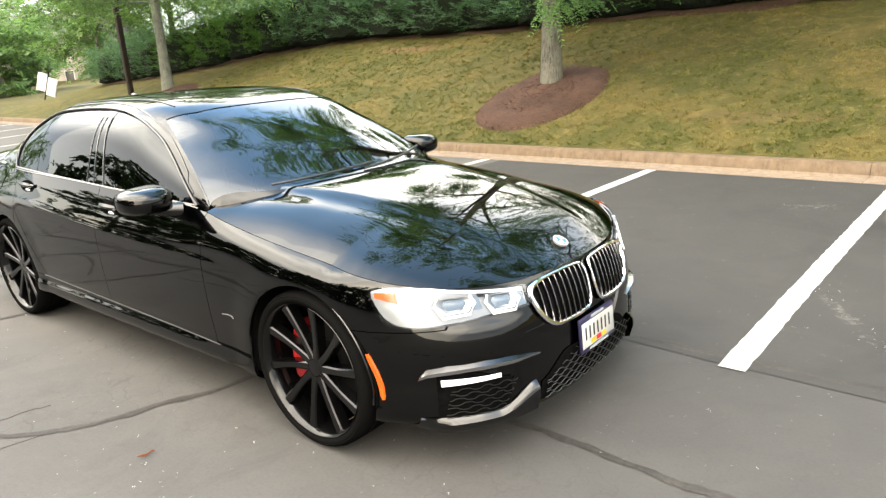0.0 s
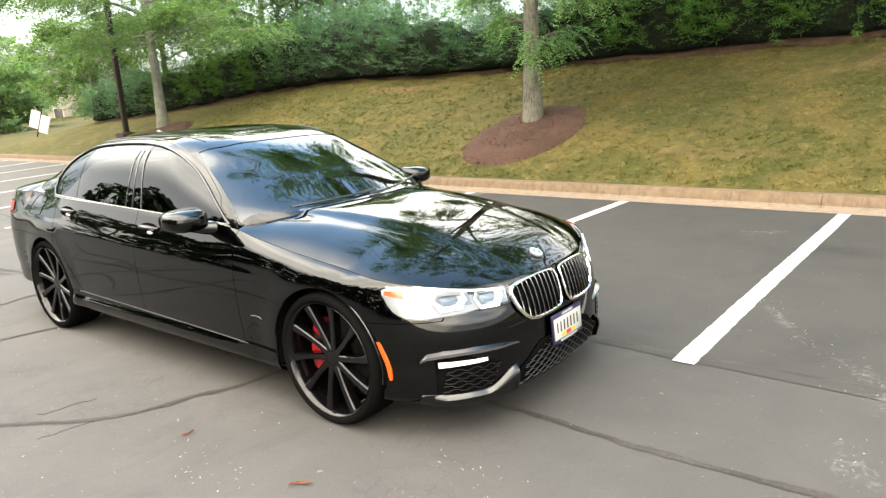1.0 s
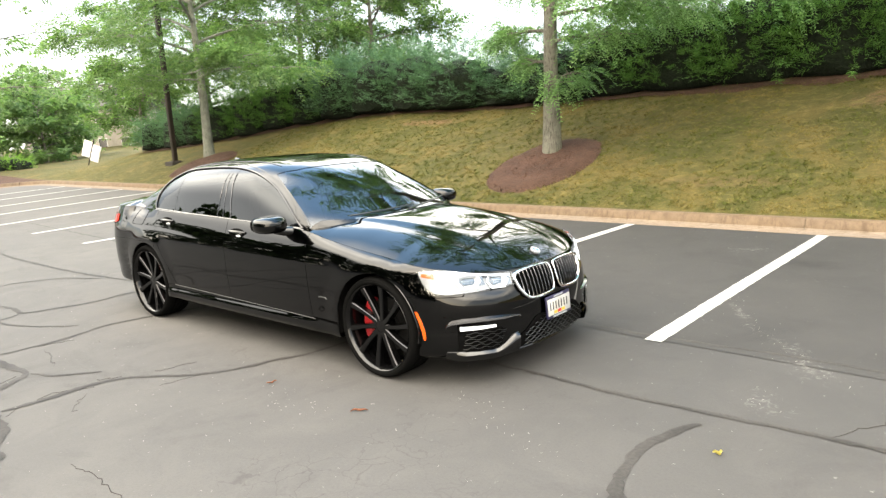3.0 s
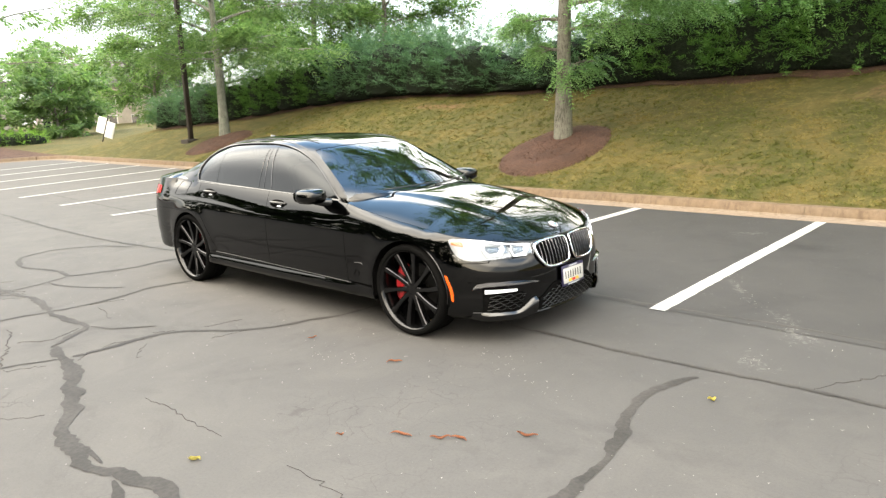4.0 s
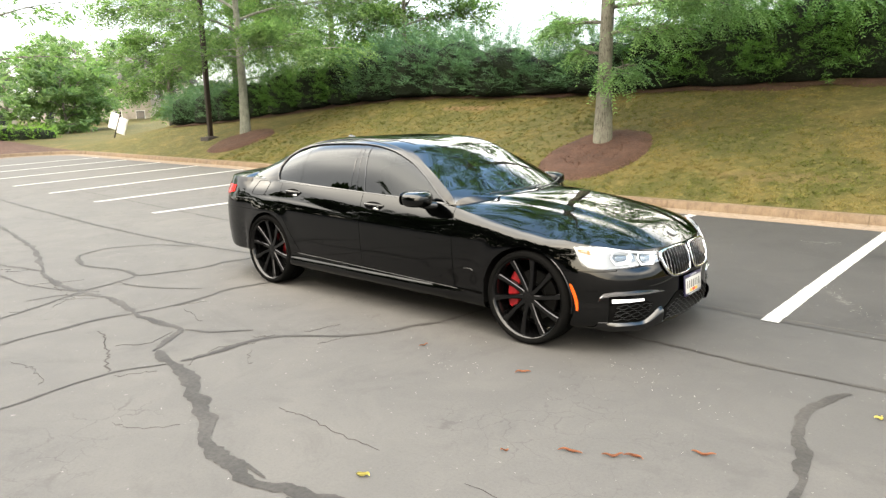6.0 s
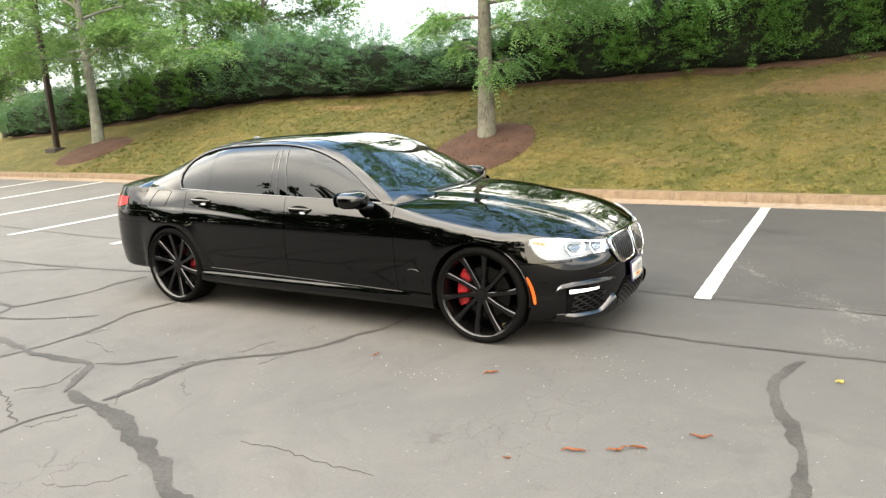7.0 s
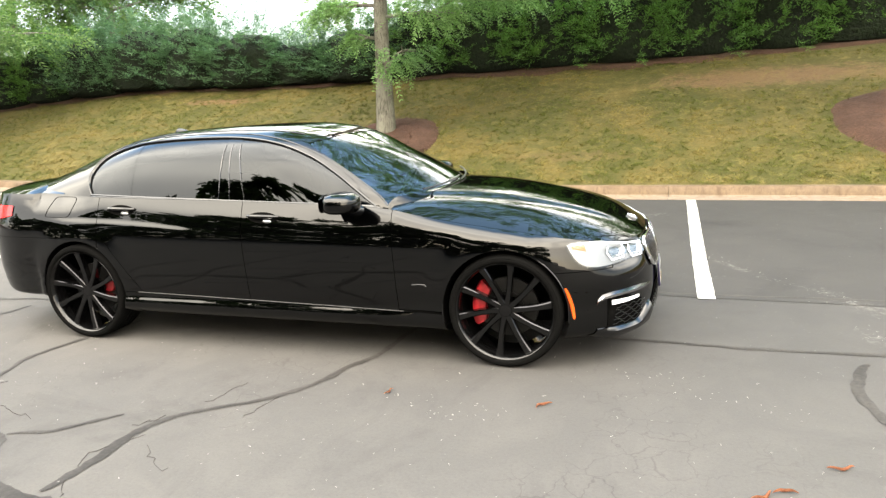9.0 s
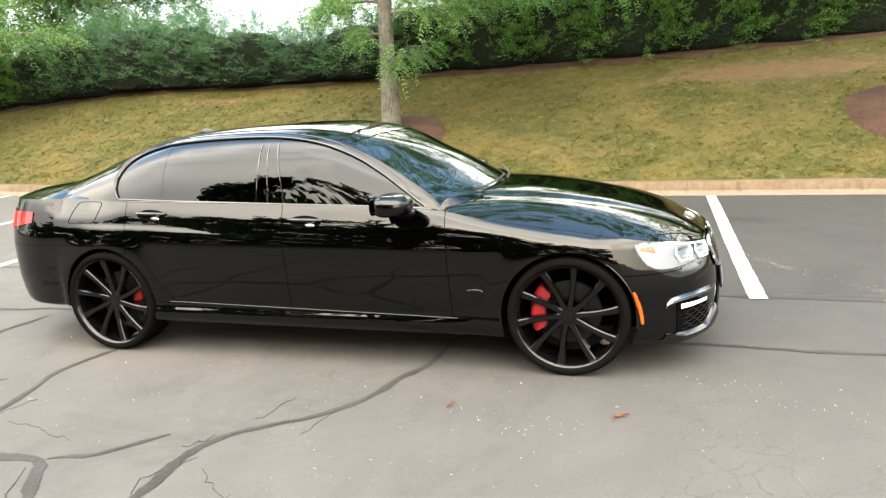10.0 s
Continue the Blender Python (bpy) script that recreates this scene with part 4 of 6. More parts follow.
x = 13.0
while x > -26.5:
    blue = -14.5 < x < -5.2 or x < -21
    y = hedge_y(x) + 1.0 + hr.uniform(-0.12, 0.12)
    top_z = ev(((-27, 2.9), (-20, 3.8), (-14, 4.65), (-10, 4.65), (-8.3, 4.15), (-6.8, 3.85), (-5.0, 4.2), (-3, 4.75), (4, 5.1), (17, 5.6)), x)
    tall = (top_z + hr.uniform(-0.08, 0.08) - bank_z(x, y)) / 2.9
    s = hr.uniform(0.92, 1.05) * (1 - 0.22 * smooth01((-x - 12) / 10))
    y -= 0.30 * smooth01((-x - 3) / 2)
    shrub(hr.choice(kinds[2:] if blue else kinds[:2]), x, y, bank_z(x, y) - 0.08, s,
          "blue-green juniper in a dense evergreen hedge" if blue else "dark green clipped yew in a dense evergreen hedge", "hedge shrubs on the bank").scale[2] = tall
    x -= hr.uniform(1.5, 1.85)


def wood_tree(x, y, z, h, w, seed, material=None, label="leafy green tree in the distance", sprays=2300, leaf=(0.30, 0.15), low=0.16):
    return tree((x, y, z), h, 0.018 * h + 0.03, w, h * low, seed, material or leaf_oak, limbs=13, sprays=sprays, leaf=leaf, per=8, spread=0.50, droop=0.12, label=label, reach=1.6)


# behind the hedge and to the far end of the car park
for i, (x, y, h, w) in enumerate(((-22.5, 18.0, 9.0, 4.2), (-17.9, 18.2, 7.6, 3.2), (-29.5, 17.0, 9.0, 4.0), (3.5, 20.5, 5.6, 4.0), (9.5, 19.5, 7.0, 4.0), (17, 18, 8, 4.5), (-30, 13.4, 5.0, 2.0))):
    wood_tree(x, y, bank_z(min(x, 20), y) - 0.1, h, w, 60 + i, leaf_mid, "loose green tree standing behind the hedge", 4000 if i < 3 else 1700, (0.215, 0.094))
for i, (x, y, h, w) in enumerate(((-45, 8.6, 12.5, 6.2), (-54, 13.5, 7.0, 4.6), (-49, 15.6, 5.2, 2.6), (-52, 17.6, 6.0, 2.2), (-40, -6, 9.5, 5.0), (-66, 24, 9, 5), (-70, 34, 9, 5), (-56, -8, 11, 5.5))):
    wood_tree(x, y, 0.3, h, w, 80 + i, leaf_far, "broad green tree at the far end of the car park", 1150, (0.38, 0.16))
# trees across the car park, which the car's glass and paint mirror
for i in range(10):
    wood_tree(-42 + i * 5.0 + hr.uniform(-1, 1), -23 + 0.16 * i + hr.uniform(-1.5, 1.5), -0.1, hr.uniform(11.0, 13.0), hr.uniform(3.6, 4.4), 110 + i, leaf_oak, "dark leafy tree on the far side of the car park", 1050, (0.60, 0.31), 0.02)

for i, (x, y, h, w) in enumerate(((-5.0, -16.3, 9.7, 4.2), (1.5, -17.5, 9.2, 4.1), (-10.6, -17.4, 9.8, 4.0))):
    wood_tree(x, y, -0.1, h, w, 140 + i, leaf_oak, "tall leafy tree standing across the car park", 2000, (0.42, 0.21), 0.03)

for i in range(9):
    x, y = -41.4 - 0.7 * i, 11.5 - 0.2 * i
    shrub(fresh_kind, x, y, 0.30, -hr.uniform(0.42, 0.52), "low bright green shrub in the mulch bed", "shrubs on the island", "low_shrub")

# ---- grass blades ----
wobble_noise = noise.noise
gs = np.random.RandomState(5)
tufts, each = 11000, 4
count = tufts * each
gx = np.repeat(gs.uniform(-16, 13, tufts), each) + gs.normal(0, 0.035, count)
gy = np.array([kerb_y(a) for a in gx]) + 0.57 + np.abs(np.repeat(6.5 * gs.uniform(0, 1, tufts) ** 1.2, each) + gs.normal(0, 0.035, count))
keep = np.ones(count, bool)
for cx, cy, rx, ry in ((-2.98, 8.54, 1.13, 1.38), (6.75, 8.6, 1.45, 1.55)):
    keep &= ((gx - cx) / rx) ** 2 + ((gy - cy) / ry) ** 2 > 1
# thin, ragged growth on the bare soil near the hedge
bare = np.sqrt(((gx - 4.6) / 5.0) ** 2 + ((gy - 11.25) / 1.25) ** 2) + gs.uniform(-0.12, 0.12, count)
bare += np.array([0.55 * wobble_noise(Vector((a * 0.9, b * 2.2, 4.0))) for a, b in zip(gx, gy)])
keep &= bare > 0.75
gx, gy = gx[keep], gy[keep]
gc = np.stack([gx, gy, np.array([bank_z(a, b) for a, b in zip(gx, gy)]) - 0.005], 1)
gd = gs.normal(0, 0.4, (len(gx), 3)) + np.array([0, 0, 1.0])
grass = new("grass_tufts", leaf_mesh("grass_tufts", gc, gd, 0.060, 0.010, 4, 0.016, 0.0, grass_blade, gs, 0.5))
tagged(grass, "short dry and green grass blades on the bank", "grass", kind="stuff")

# bark chips on the mulch
cc, cs = [], np.random.RandomState(6)
for cx, cy, rx, ry, n in ((-2.98, 8.54, 1.12, 1.37, 3400), (6.75, 8.6, 1.4, 1.5, 900), (-16.95, 8.95, 1.3, 1.12, 900)):
    a, k = cs.uniform(0, 6.283, n), np.sqrt(cs.uniform(0, 1, n))
    for px, py in zip(cx + rx * k * np.cos(a), cy + ry * k * np.sin(a)):
        cc.append((px, py, bank_z(px, py) + 0.09 * min(1, 1.6 * (1 - math.hypot((px - cx) / rx, (py - cy) / ry)) + 0.3)))
cc = np.array(cc)
chips = new("bark_chips", leaf_mesh("bark_chips", cc, cs.normal(0, 1, (len(cc), 3)) * np.array([1, 1, 0.25]), 0.05, 0.022, 2, 0.01, 0.0, chip_mat, cs, 0.2))
tagged(chips, "loose bark chips on the mulch rings", "mulch", kind="stuff")

# pale flecks and grit on the asphalt
fs = np.random.RandomState(7)
n = 620
fx, fy = fs.uniform(-6, 8, n), np.concatenate([fs.normal(-1.9, 1.1, 3 * n // 4), fs.uniform(-4.5, 5.5, n - 3 * n // 4)])
# pale scuffed trails beside the bay line
trail = []
for (xa, ya), (xb, yb), m in (((2.90, 2.28), (3.40, 1.42), 18), ((3.40, 1.42), (4.20, 0.60), 16), ((3.70, 0.95), (4.25, 0.45), 14), ((3.78, 0.10), (3.98, -0.12), 14), ((1.0, -1.5), (1.8, -1.6), 25), ((2.3, -0.9), (3.2, -1.3), 30)):
    t = fs.uniform(0, 1, m) ** 1.2
    trail.append(np.stack([xa + (xb - xa) * t + 0.03 * np.sin(9 * t) + fs.normal(0, 0.06, m), ya + (yb - ya) * t + fs.normal(0, 0.06, m)], 1))
trail = np.concatenate(trail)
fx, fy, n = np.concatenate([fx, trail[:, 0]]), np.concatenate([fy, trail[:, 1]]), n + len(trail)
fc = np.stack([fx, fy, np.full(n, 0.010)], 1)
flecks = new("ground_flecks", leaf_mesh("ground_flecks", fc, fs.normal(0, 1, (n, 3)) * np.array([1, 1, 0.05]), 0.0125, 0.0075, 2, 0.005, 0.0, pale_bit, fs, 0.05))
tagged(flecks, "pale flecks of petals and grit strewn on the asphalt", "litter", kind="stuff")


def curled_leaf(x, y, a, length, material, label, width=0.022):
    """A dry leaf rolled along its length."""
    bm = bmesh.new()
    rows = []
    for i in range(11):
        t = i / 10
        w = width * math.sin(math.pi * (0.06 + 0.88 * t)) ** 0.7
        bend = 0.012 * math.sin(t * 5 + a)
        rows.append([((t - 0.5) * length, bend + w * math.sin(s) * 0.6, 0.012 + 0.006 + w * 0.55 * (1 - math.cos(s)) - 0.006 + 0.004 * math.sin(t * 9)) for s in steps(-1.9, 1.9, 9)])
    grid(bm, rows)
    bmesh.ops.solidify(bm, geom=bm.faces[:], thickness=0.0012)
    ob = part("fallen_leaf", bm, material, None, label)
    ob.matrix_world = pose(x, y, lot_z(x, y) - 0.004, 0, 0, a)
    return tagged(ob, category="leaf", group="fallen leaves")


for x, y, a, l in ((1.92, -1.43, 50, 0.13), (2.74, -2.20, 25, 0.15), (2.93, -2.10, 40, 0.13), (3.02, -2.05, 5, 0.12), (3.28, -1.80, 15, 0.14), (2.47, -2.40, 70, 0.05), (1.02, -1.43, 60, 0.09)):
    curled_leaf(x, y, a, l * 0.85, dry_leaf, "curled reddish-brown dry leaf lying on the asphalt", 0.013 if l > 0.1 else 0.010)
for x, y, a, l in ((2.08, -3.04, 10, 0.07), (3.89, -0.79, 40, 0.05), (2.97, -3.1, 80, 0.04)):
    curled_leaf(x, y, a, l, yellow_leaf, "small pale yellow leaf lying on the asphalt", 0.02)

# ---- the car: x forward, right side towards -y, origin on the ground between the axles ----
car = thing("sedan_car", "glossy black long saloon car with black wheels, parked across the bays", "car")
AXLE, HUB_Z, TRACK_Y = 1.605, 0.360, 0.815
ARCH_R = 0.392
NOSE_X, TAIL_X = 1.75, -2.05

BELT = [(-2.75, 1.065), (-2.4, 1.080), (-2.0, 1.085), (-1.5, 1.065), (-0.3, 1.035), (0.5, 1.010), (0.85, 0.985), (1.05, 0.945), (1.35, 0.895), (1.68, 0.850), (1.95, 0.800)]
FLOOR = [(-2.3, 0.31), (-1.95, 0.27), (-1.3, 0.205), (1.3, 0.195), (1.7, 0.18), (2.0, 0.175)]
SIDE = [(0.16, 0.85), (0.185, 0.900), (0.21, 0.934), (0.24, 0.9495), (0.27, 0.9510), (0.29, 0.9465), (0.31, 0.9375), (0.325, 0.9325), (0.345, 0.9320), (0.37, 0.9370), (0.50, 0.9460), (0.64, 0.9490), (0.74, 0.9480), (0.78, 0.9455),
        (0.815, 0.9408), (0.845, 0.9338), (0.87, 0.9252), (0.90, 0.9135), (0.94, 0.8970), (0.97, 0.8835), (1.0, 0.8690), (1.02, 0.8580)]
SIDE_END = [(z, 0.9395 if 0.235 < z < 0.35 else w) for z, w in SIDE]
FENDER = [(z, w) for z, w in SIDE_END if z < 0.75] + [(0.80, 0.9465), (0.86, 0.9425), (0.90, 0.9375), (0.935, 0.9300), (0.965, 0.9190), (0.99, 0.9030), (1.005, 0.8880), (1.02, 0.8680)]
CREASE = [(-2.4, 0.905), (-1.25, 0.885), (-0.27, 0.815), (0.87, 0.772), (1.30, 0.745)]
TAPER = [(-2.05, 0.955), (-1.6, 0.982), (-1.0, 1.0), (1.0, 1.0), (1.5, 0.997), (1.75, 0.985)]
FRONT = [(0.16, 2.40), (0.22, 2.470), (0.30, 2.487), (0.42, 2.485), (0.54, 2.475), (0.64, 2.452), (0.73, 2.415), (0.80, 2.36), (0.84, 2.33)]
REAR = [(0.28, -2.62), (0.36, -2.72), (0.50, -2.765), (0.70, -2.765), (0.85, -2.748), (0.95, -2.725), (1.09, -2.69)]


def belt_z(x):
    return ev(BELT, x)


def to_z(zn, x, belt=None):
    """From the even height of the section to the true height at x."""
    if zn <= 0.6:
        return 0.6 - (0.6 - zn) * (0.6 - ev(FLOOR, x)) / 0.44
    return 0.6 + (zn - 0.6) * ((belt or belt_z(x)) - 0.6) / 0.42


def to_zn(z, x, belt=None):
    if z <= 0.6:
        return 0.6 - (0.6 - z) * 0.44 / (0.6 - ev(FLOOR, x))
    return 0.6 + (z - 0.6) * 0.42 / ((belt or belt_z(x)) - 0.6)


def side_y(x, z):
    """Half width of the body at x and height z."""
    r = min(math.hypot(x - AXLE, z - HUB_Z), math.hypot(x + AXLE, z - HUB_Z))
    flare = 0.011 * smooth01((0.56 - r) / 0.17)
    zn, k = to_zn(z, x), smooth01((abs(x) - 1.15) / 0.25)
    zh = smooth01((-x - 1.25) / 0.55) * smooth01((zn - 0.86) / 0.16)
    flare -= 0.040 * zh * zh
    # a soft crease that rises towards the tail
    up = z - ev(CREASE, x)
    fold = 0.0045 * smooth01((up + 0.004) / 0.022) * (1 - smooth01((up - 0.02) / 0.10)) * smooth01((1.25 - x) / 0.4) * smooth01((x + 2.05) / 0.4)
    f = smooth01((x - 0.55) / 0.75)
    return ((ev(SIDE, zn) * (1 - k) + ev(SIDE_END, zn) * k) * (1 - f) + ev(FENDER, zn) * f) * ev(TAPER, x) + flare - fold


def nose_belt(th):
    return ev([(0.0, 0.738), (0.5, 0.744), (0.8, 0.764), (1.0, 0.786), (1.3, 0.816), (math.pi / 2, belt_z(NOSE_X))], th)


def nose(th, z, off=0.0):
    """Point on the front end: th 0 at the middle, 90 degrees at the side."""

    def at(t, h):
        n = 2.45 - 0.14 * smooth01((h - 0.5) / 0.25)
        w = ev(FENDER, to_zn(min(h, belt_z(NOSE_X)), NOSE_X)) * ev(TAPER, NOSE_X)
        length = ev(FRONT, h) - NOSE_X
        # a ledge under the headlamps
        length -= 0.030 * smooth01((h - 0.585) / 0.055) * (1 - smooth01((h - 0.69) / 0.10)) * smooth01((t - 0.38) / 0.25) * smooth01((1.12 - t) / 0.35)
        c, s = max(0.0, math.cos(t)), max(0.0, math.sin(t))
        x = NOSE_X + length * c ** (2 / n)
        flare = 0.011 * smooth01((0.56 - math.hypot(x - AXLE, h - HUB_Z)) / 0.17)
        return Vector((x, -(w + flare) * s ** (2 / n), h))

    p = at(th, z)
    if off:
        t = min(max(th, 0.04), 1.54)
        nor = (at(t + 0.02, z) - at(t - 0.02, z)).cross(at(t, z + 0.01) - at(t, z - 0.01)).normalized()
        if nor.x < 0:
            nor = -nor
        if th <= 0.04:
            nor.y = 0
        p = p + nor.normalized() * off
    return p


def nose_th(y, z):
    """The angle at which the front end is y from the middle."""
    lo, hi = 0.0, math.pi / 2
    for _ in range(30):
        mid = (lo + hi) / 2
        if -nose(mid, z).y < abs(y):
            lo = mid
        else:
            hi = mid
    return lo


def nose_at(y, z, off=0.0):
    p = nose(nose_th(y, z), z, off)
    return Vector((p.x, p.y if y < 0 else -p.y, p.z))


def rump(th, z):
    n = 2.9
    w = ev(SIDE_END, to_zn(z, TAIL_X)) * ev(TAPER, TAIL_X)
    length = TAIL_X - ev(REAR, z)
    return Vector((TAIL_X - length * max(0, math.cos(th)) ** (2 / n), -w * max(0, math.sin(th)) ** (2 / n), z))


ZN = [0.16, 0.172, 0.185, 0.197, 0.21, 0.225, 0.24, 0.255, 0.27, 0.28, 0.29, 0.30, 0.31, 0.318, 0.325, 0.335, 0.345, 0.357, 0.37] + [0.40 + 0.03 * i for i in range(11)] + [0.715 + 0.0125 * i for i in range(24)] + [1.01, 1.02]


def body_shell(inset=0.0):
    """Right half of the lower body from nose to tail."""
    bm = bmesh.new()
    rows = []
    for i in range(34):
        th = math.pi / 2 * (i / 33) ** 1.15
        rows.append([nose(th, to_z(zn, 2.0, nose_belt(th))) for zn in ZN])
    for i in range(1, 116):
        x = NOSE_X + (TAIL_X - NOSE_X) * i / 116
        rows.append([Vector((x, -side_y(x, to_z(zn, x)), to_z(zn, x))) for zn in ZN])
    for i in range(26):
        th = math.pi / 2 * (1 - i / 25)
        rows.append([rump(th, to_z(zn, TAIL_X - 0.3 * math.cos(th))) for zn in ZN])
    if inset:
        rows = [[Vector((p.x * (1 - inset * 0.4), p.y * (1 - inset), p.z if p.z < 0.9 else p.z - inset)) for p in row] for row in rows]
    grid(bm, rows)
    bmesh.ops.remove_doubles(bm, verts=bm.verts, dist=0.0004)
    return bm


def cut(bm, co, no):
    """Keeps what lies behind the plane."""
    bmesh.ops.bisect_plane(bm, geom=bm.verts[:] + bm.edges[:] + bm.faces[:], dist=1e-6, plane_co=co, plane_no=no, clear_outer=True)


def planes_xz(poly):
    """Outward planes of a convex outline given in x and z."""
    cx, cz = sum(p[0] for p in poly) / len(poly), sum(p[1] for p in poly) / len(poly)
    out = []
    for a, b in zip(poly, poly[1:] + poly[:1]):
        n = Vector((b[1] - a[1], 0, -(b[0] - a[0]))).normalized()
        co = Vector((a[0], 0, a[1]))
        out.append((co, n if n.dot(co - Vector((cx, 0, cz))) > 0 else -n))
    return out


def planes_xy(poly):
    cx, cy = sum(p[0] for p in poly) / len(poly), sum(p[1] for p in poly) / len(poly)
    out = []
    for a, b in zip(poly, poly[1:] + poly[:1]):
        n = Vector((b[1] - a[1], -(b[0] - a[0]), 0)).normalized()
        co = Vector((a[0], a[1], 0))
        out.append((co, n if n.dot(co - Vector((cx, cy, 0))) > 0 else -n))
    return out


def carve(bm, planes):
    """Opens a hole of convex outline."""
    inside = set(bm.faces)
    for co, no in planes:
        geom = list(inside) + list({e for f in inside for e in f.edges}) + list({v for f in inside for v in f.verts})
        r = bmesh.ops.bisect_plane(bm, geom=geom, dist=1e-6, plane_co=co, plane_no=no)
        faces = {g for g in r["geom"] if isinstance(g, bmesh.types.BMFace) and g.is_valid} | {f for f in inside if f.is_valid}
        inside = {f for f in faces if (f.calc_center_median() - co).dot(no) < 0}
    bmesh.ops.delete(bm, geom=list(inside), context="FACES")


def keep_in(bm, planes):
    for co, no in planes:
        cut(bm, co, no)


def mirrored(bm):
    """Adds the other half."""
    r = bmesh.ops.duplicate(bm, geom=bm.verts[:] + bm.edges[:] + bm.faces[:])
    vs = [g for g in r["geom"] if isinstance(g, bmesh.types.BMVert)]
    for v in vs:
        v.co.y = -v.co.y
    bmesh.ops.reverse_faces(bm, faces=[g for g in r["geom"] if isinstance(g, bmesh.types.BMFace)])
    bmesh.ops.remove_doubles(bm, verts=bm.verts, dist=0.0004)
    return bm


def outward(bm, center=(0, 0, 0.6)):
    """Turns the faces of an open skin away from the middle."""
    bmesh.ops.recalc_face_normals(bm, faces=bm.faces)
    c = Vector(center)
    s = sum((f.calc_center_median() - c).dot(f.normal) * f.calc_area() for f in bm.faces)
    if s < 0:
        bmesh.ops.reverse_faces(bm, faces=bm.faces[:])
    return bm


def skin(name, bm, material, label="", parent=car, sharp=35):
    outward(bm)
    for f in bm.faces:
        f.smooth = True
    for e in bm.edges:
        if len(e.link_faces) == 2 and e.calc_face_angle(0) > radians(sharp):
            e.smooth = False
    me = bpy.data.meshes.new(name)
    bm.to_mesh(me)
    bm.free()
    me.materials.append(material)
    ob = new(name, me)
    ob.parent = parent
    return tagged(ob, label)


def flipped(bm):
    c = bm.copy()
    for v in c.verts:
        v.co.y = -v.co.y
    return c


def wheel_hole(x):
    return planes_xz([(x + ARCH_R * math.cos(2 * math.pi * i / 40), HUB_Z + ARCH_R * math.sin(2 * math.pi * i / 40)) for i in range(40)])


shell = body_shell()
carve(shell, wheel_hole(AXLE))
carve(shell, wheel_hole(-AXLE))
GAP = 0.0022


def X(x, keep_front, z=0.0, tilt=0.0):
    """A shut line at x; tilt leans its top forward, metres for each metre of height."""
    n = Vector((1, 0, -tilt)).normalized()
    return (Vector((x + (GAP if keep_front else -GAP), 0, z)), -n if keep_front else n)


def Z(z, keep_above, x=0.0, tilt=0.0):
    n = Vector((-tilt, 0, 1)).normalized()
    return (Vector((x, 0, z + (GAP if keep_above else -GAP))), -n if keep_above else n)


def panel(name, planes, label="", both=True):
    bm = shell.copy()
    for co, no in planes:
        cut(bm, co, no)
    if both:
        skin(name, flipped(bm), paint, label)
    skin(name, bm, paint, label)


SILL = 0.352
bm = shell.copy()
for p in (X(0.895, True, 0.8, -0.05), X(2.235, False), Z(SILL - 0.005, True)):
    cut(bm, *p)
carve(bm, [(Vector((1.90, 0, 0)), Vector((-1, 0, 0))), (Vector((0, 0, 0.617)), Vector((0, 0, 1)))])
skin("front_fender", flipped(bm), paint)
skin("front_fender", bm, paint)
panel("front_door", [X(-0.185, True, 0.7, -0.05), X(0.895, False, 0.8, -0.05), Z(SILL - 0.012, True, 0.8, -0.022)])
panel("rear_door", [X(-1.405, True, 0.95, 0.0), X(-1.075, True, 0.41, -0.77), X(-0.185, False, 0.7, -0.05), Z(SILL - 0.012, True, 0.8, -0.022)])
panel("side_skirt", [Z(SILL - 0.012, False, 0.8, -0.022), X(-1.35, True), X(1.35, False)])
bm = shell.copy()
cut(bm, *X(-1.405, False, 0.95, 0.0))
carve(bm, [(Vector((0, 0, 0.765)), Vector((0, 0, 1))), (Vector((-1.62, 0, 0)), Vector((1, 0, 0)))])
skin("rear_quarter", flipped(bm), paint)
skin("rear_quarter", bm, paint)
bm = shell.copy()
for p in (Z(0.765, False), X(-1.62, False)):
    cut(bm, *p)
skin("rear_bumper", mirrored(bm), paint)
# sliver of the quarter below the slanting edge of the door
bm = shell.copy()
for p in (X(-1.405, True, 0.95, 0.0), X(-1.075, False, 0.41, -0.77), Z(SILL - 0.012, True, 0.8, -0.022)):
    cut(bm, *p)
skin("rear_arch_panel", flipped(bm), paint)
skin("rear_arch_panel", bm, paint)
bm = shell.copy()
cut(bm, *X(1.898, True))
carve(bm, [(Vector((2.239, 0, 0)), Vector((1, 0, 0))), (Vector((0, 0, 0.613)), Vector((0, 0, -1)))])
skin("front_bumper", mirrored(bm), paint, "glossy black front bumper with mesh intakes")
shell.free()

liner = body_shell(0.016)
carve(liner, wheel_hole(AXLE))
carve(liner, wheel_hole(-AXLE))
skin("body_liner", mirrored(liner), liner_black)

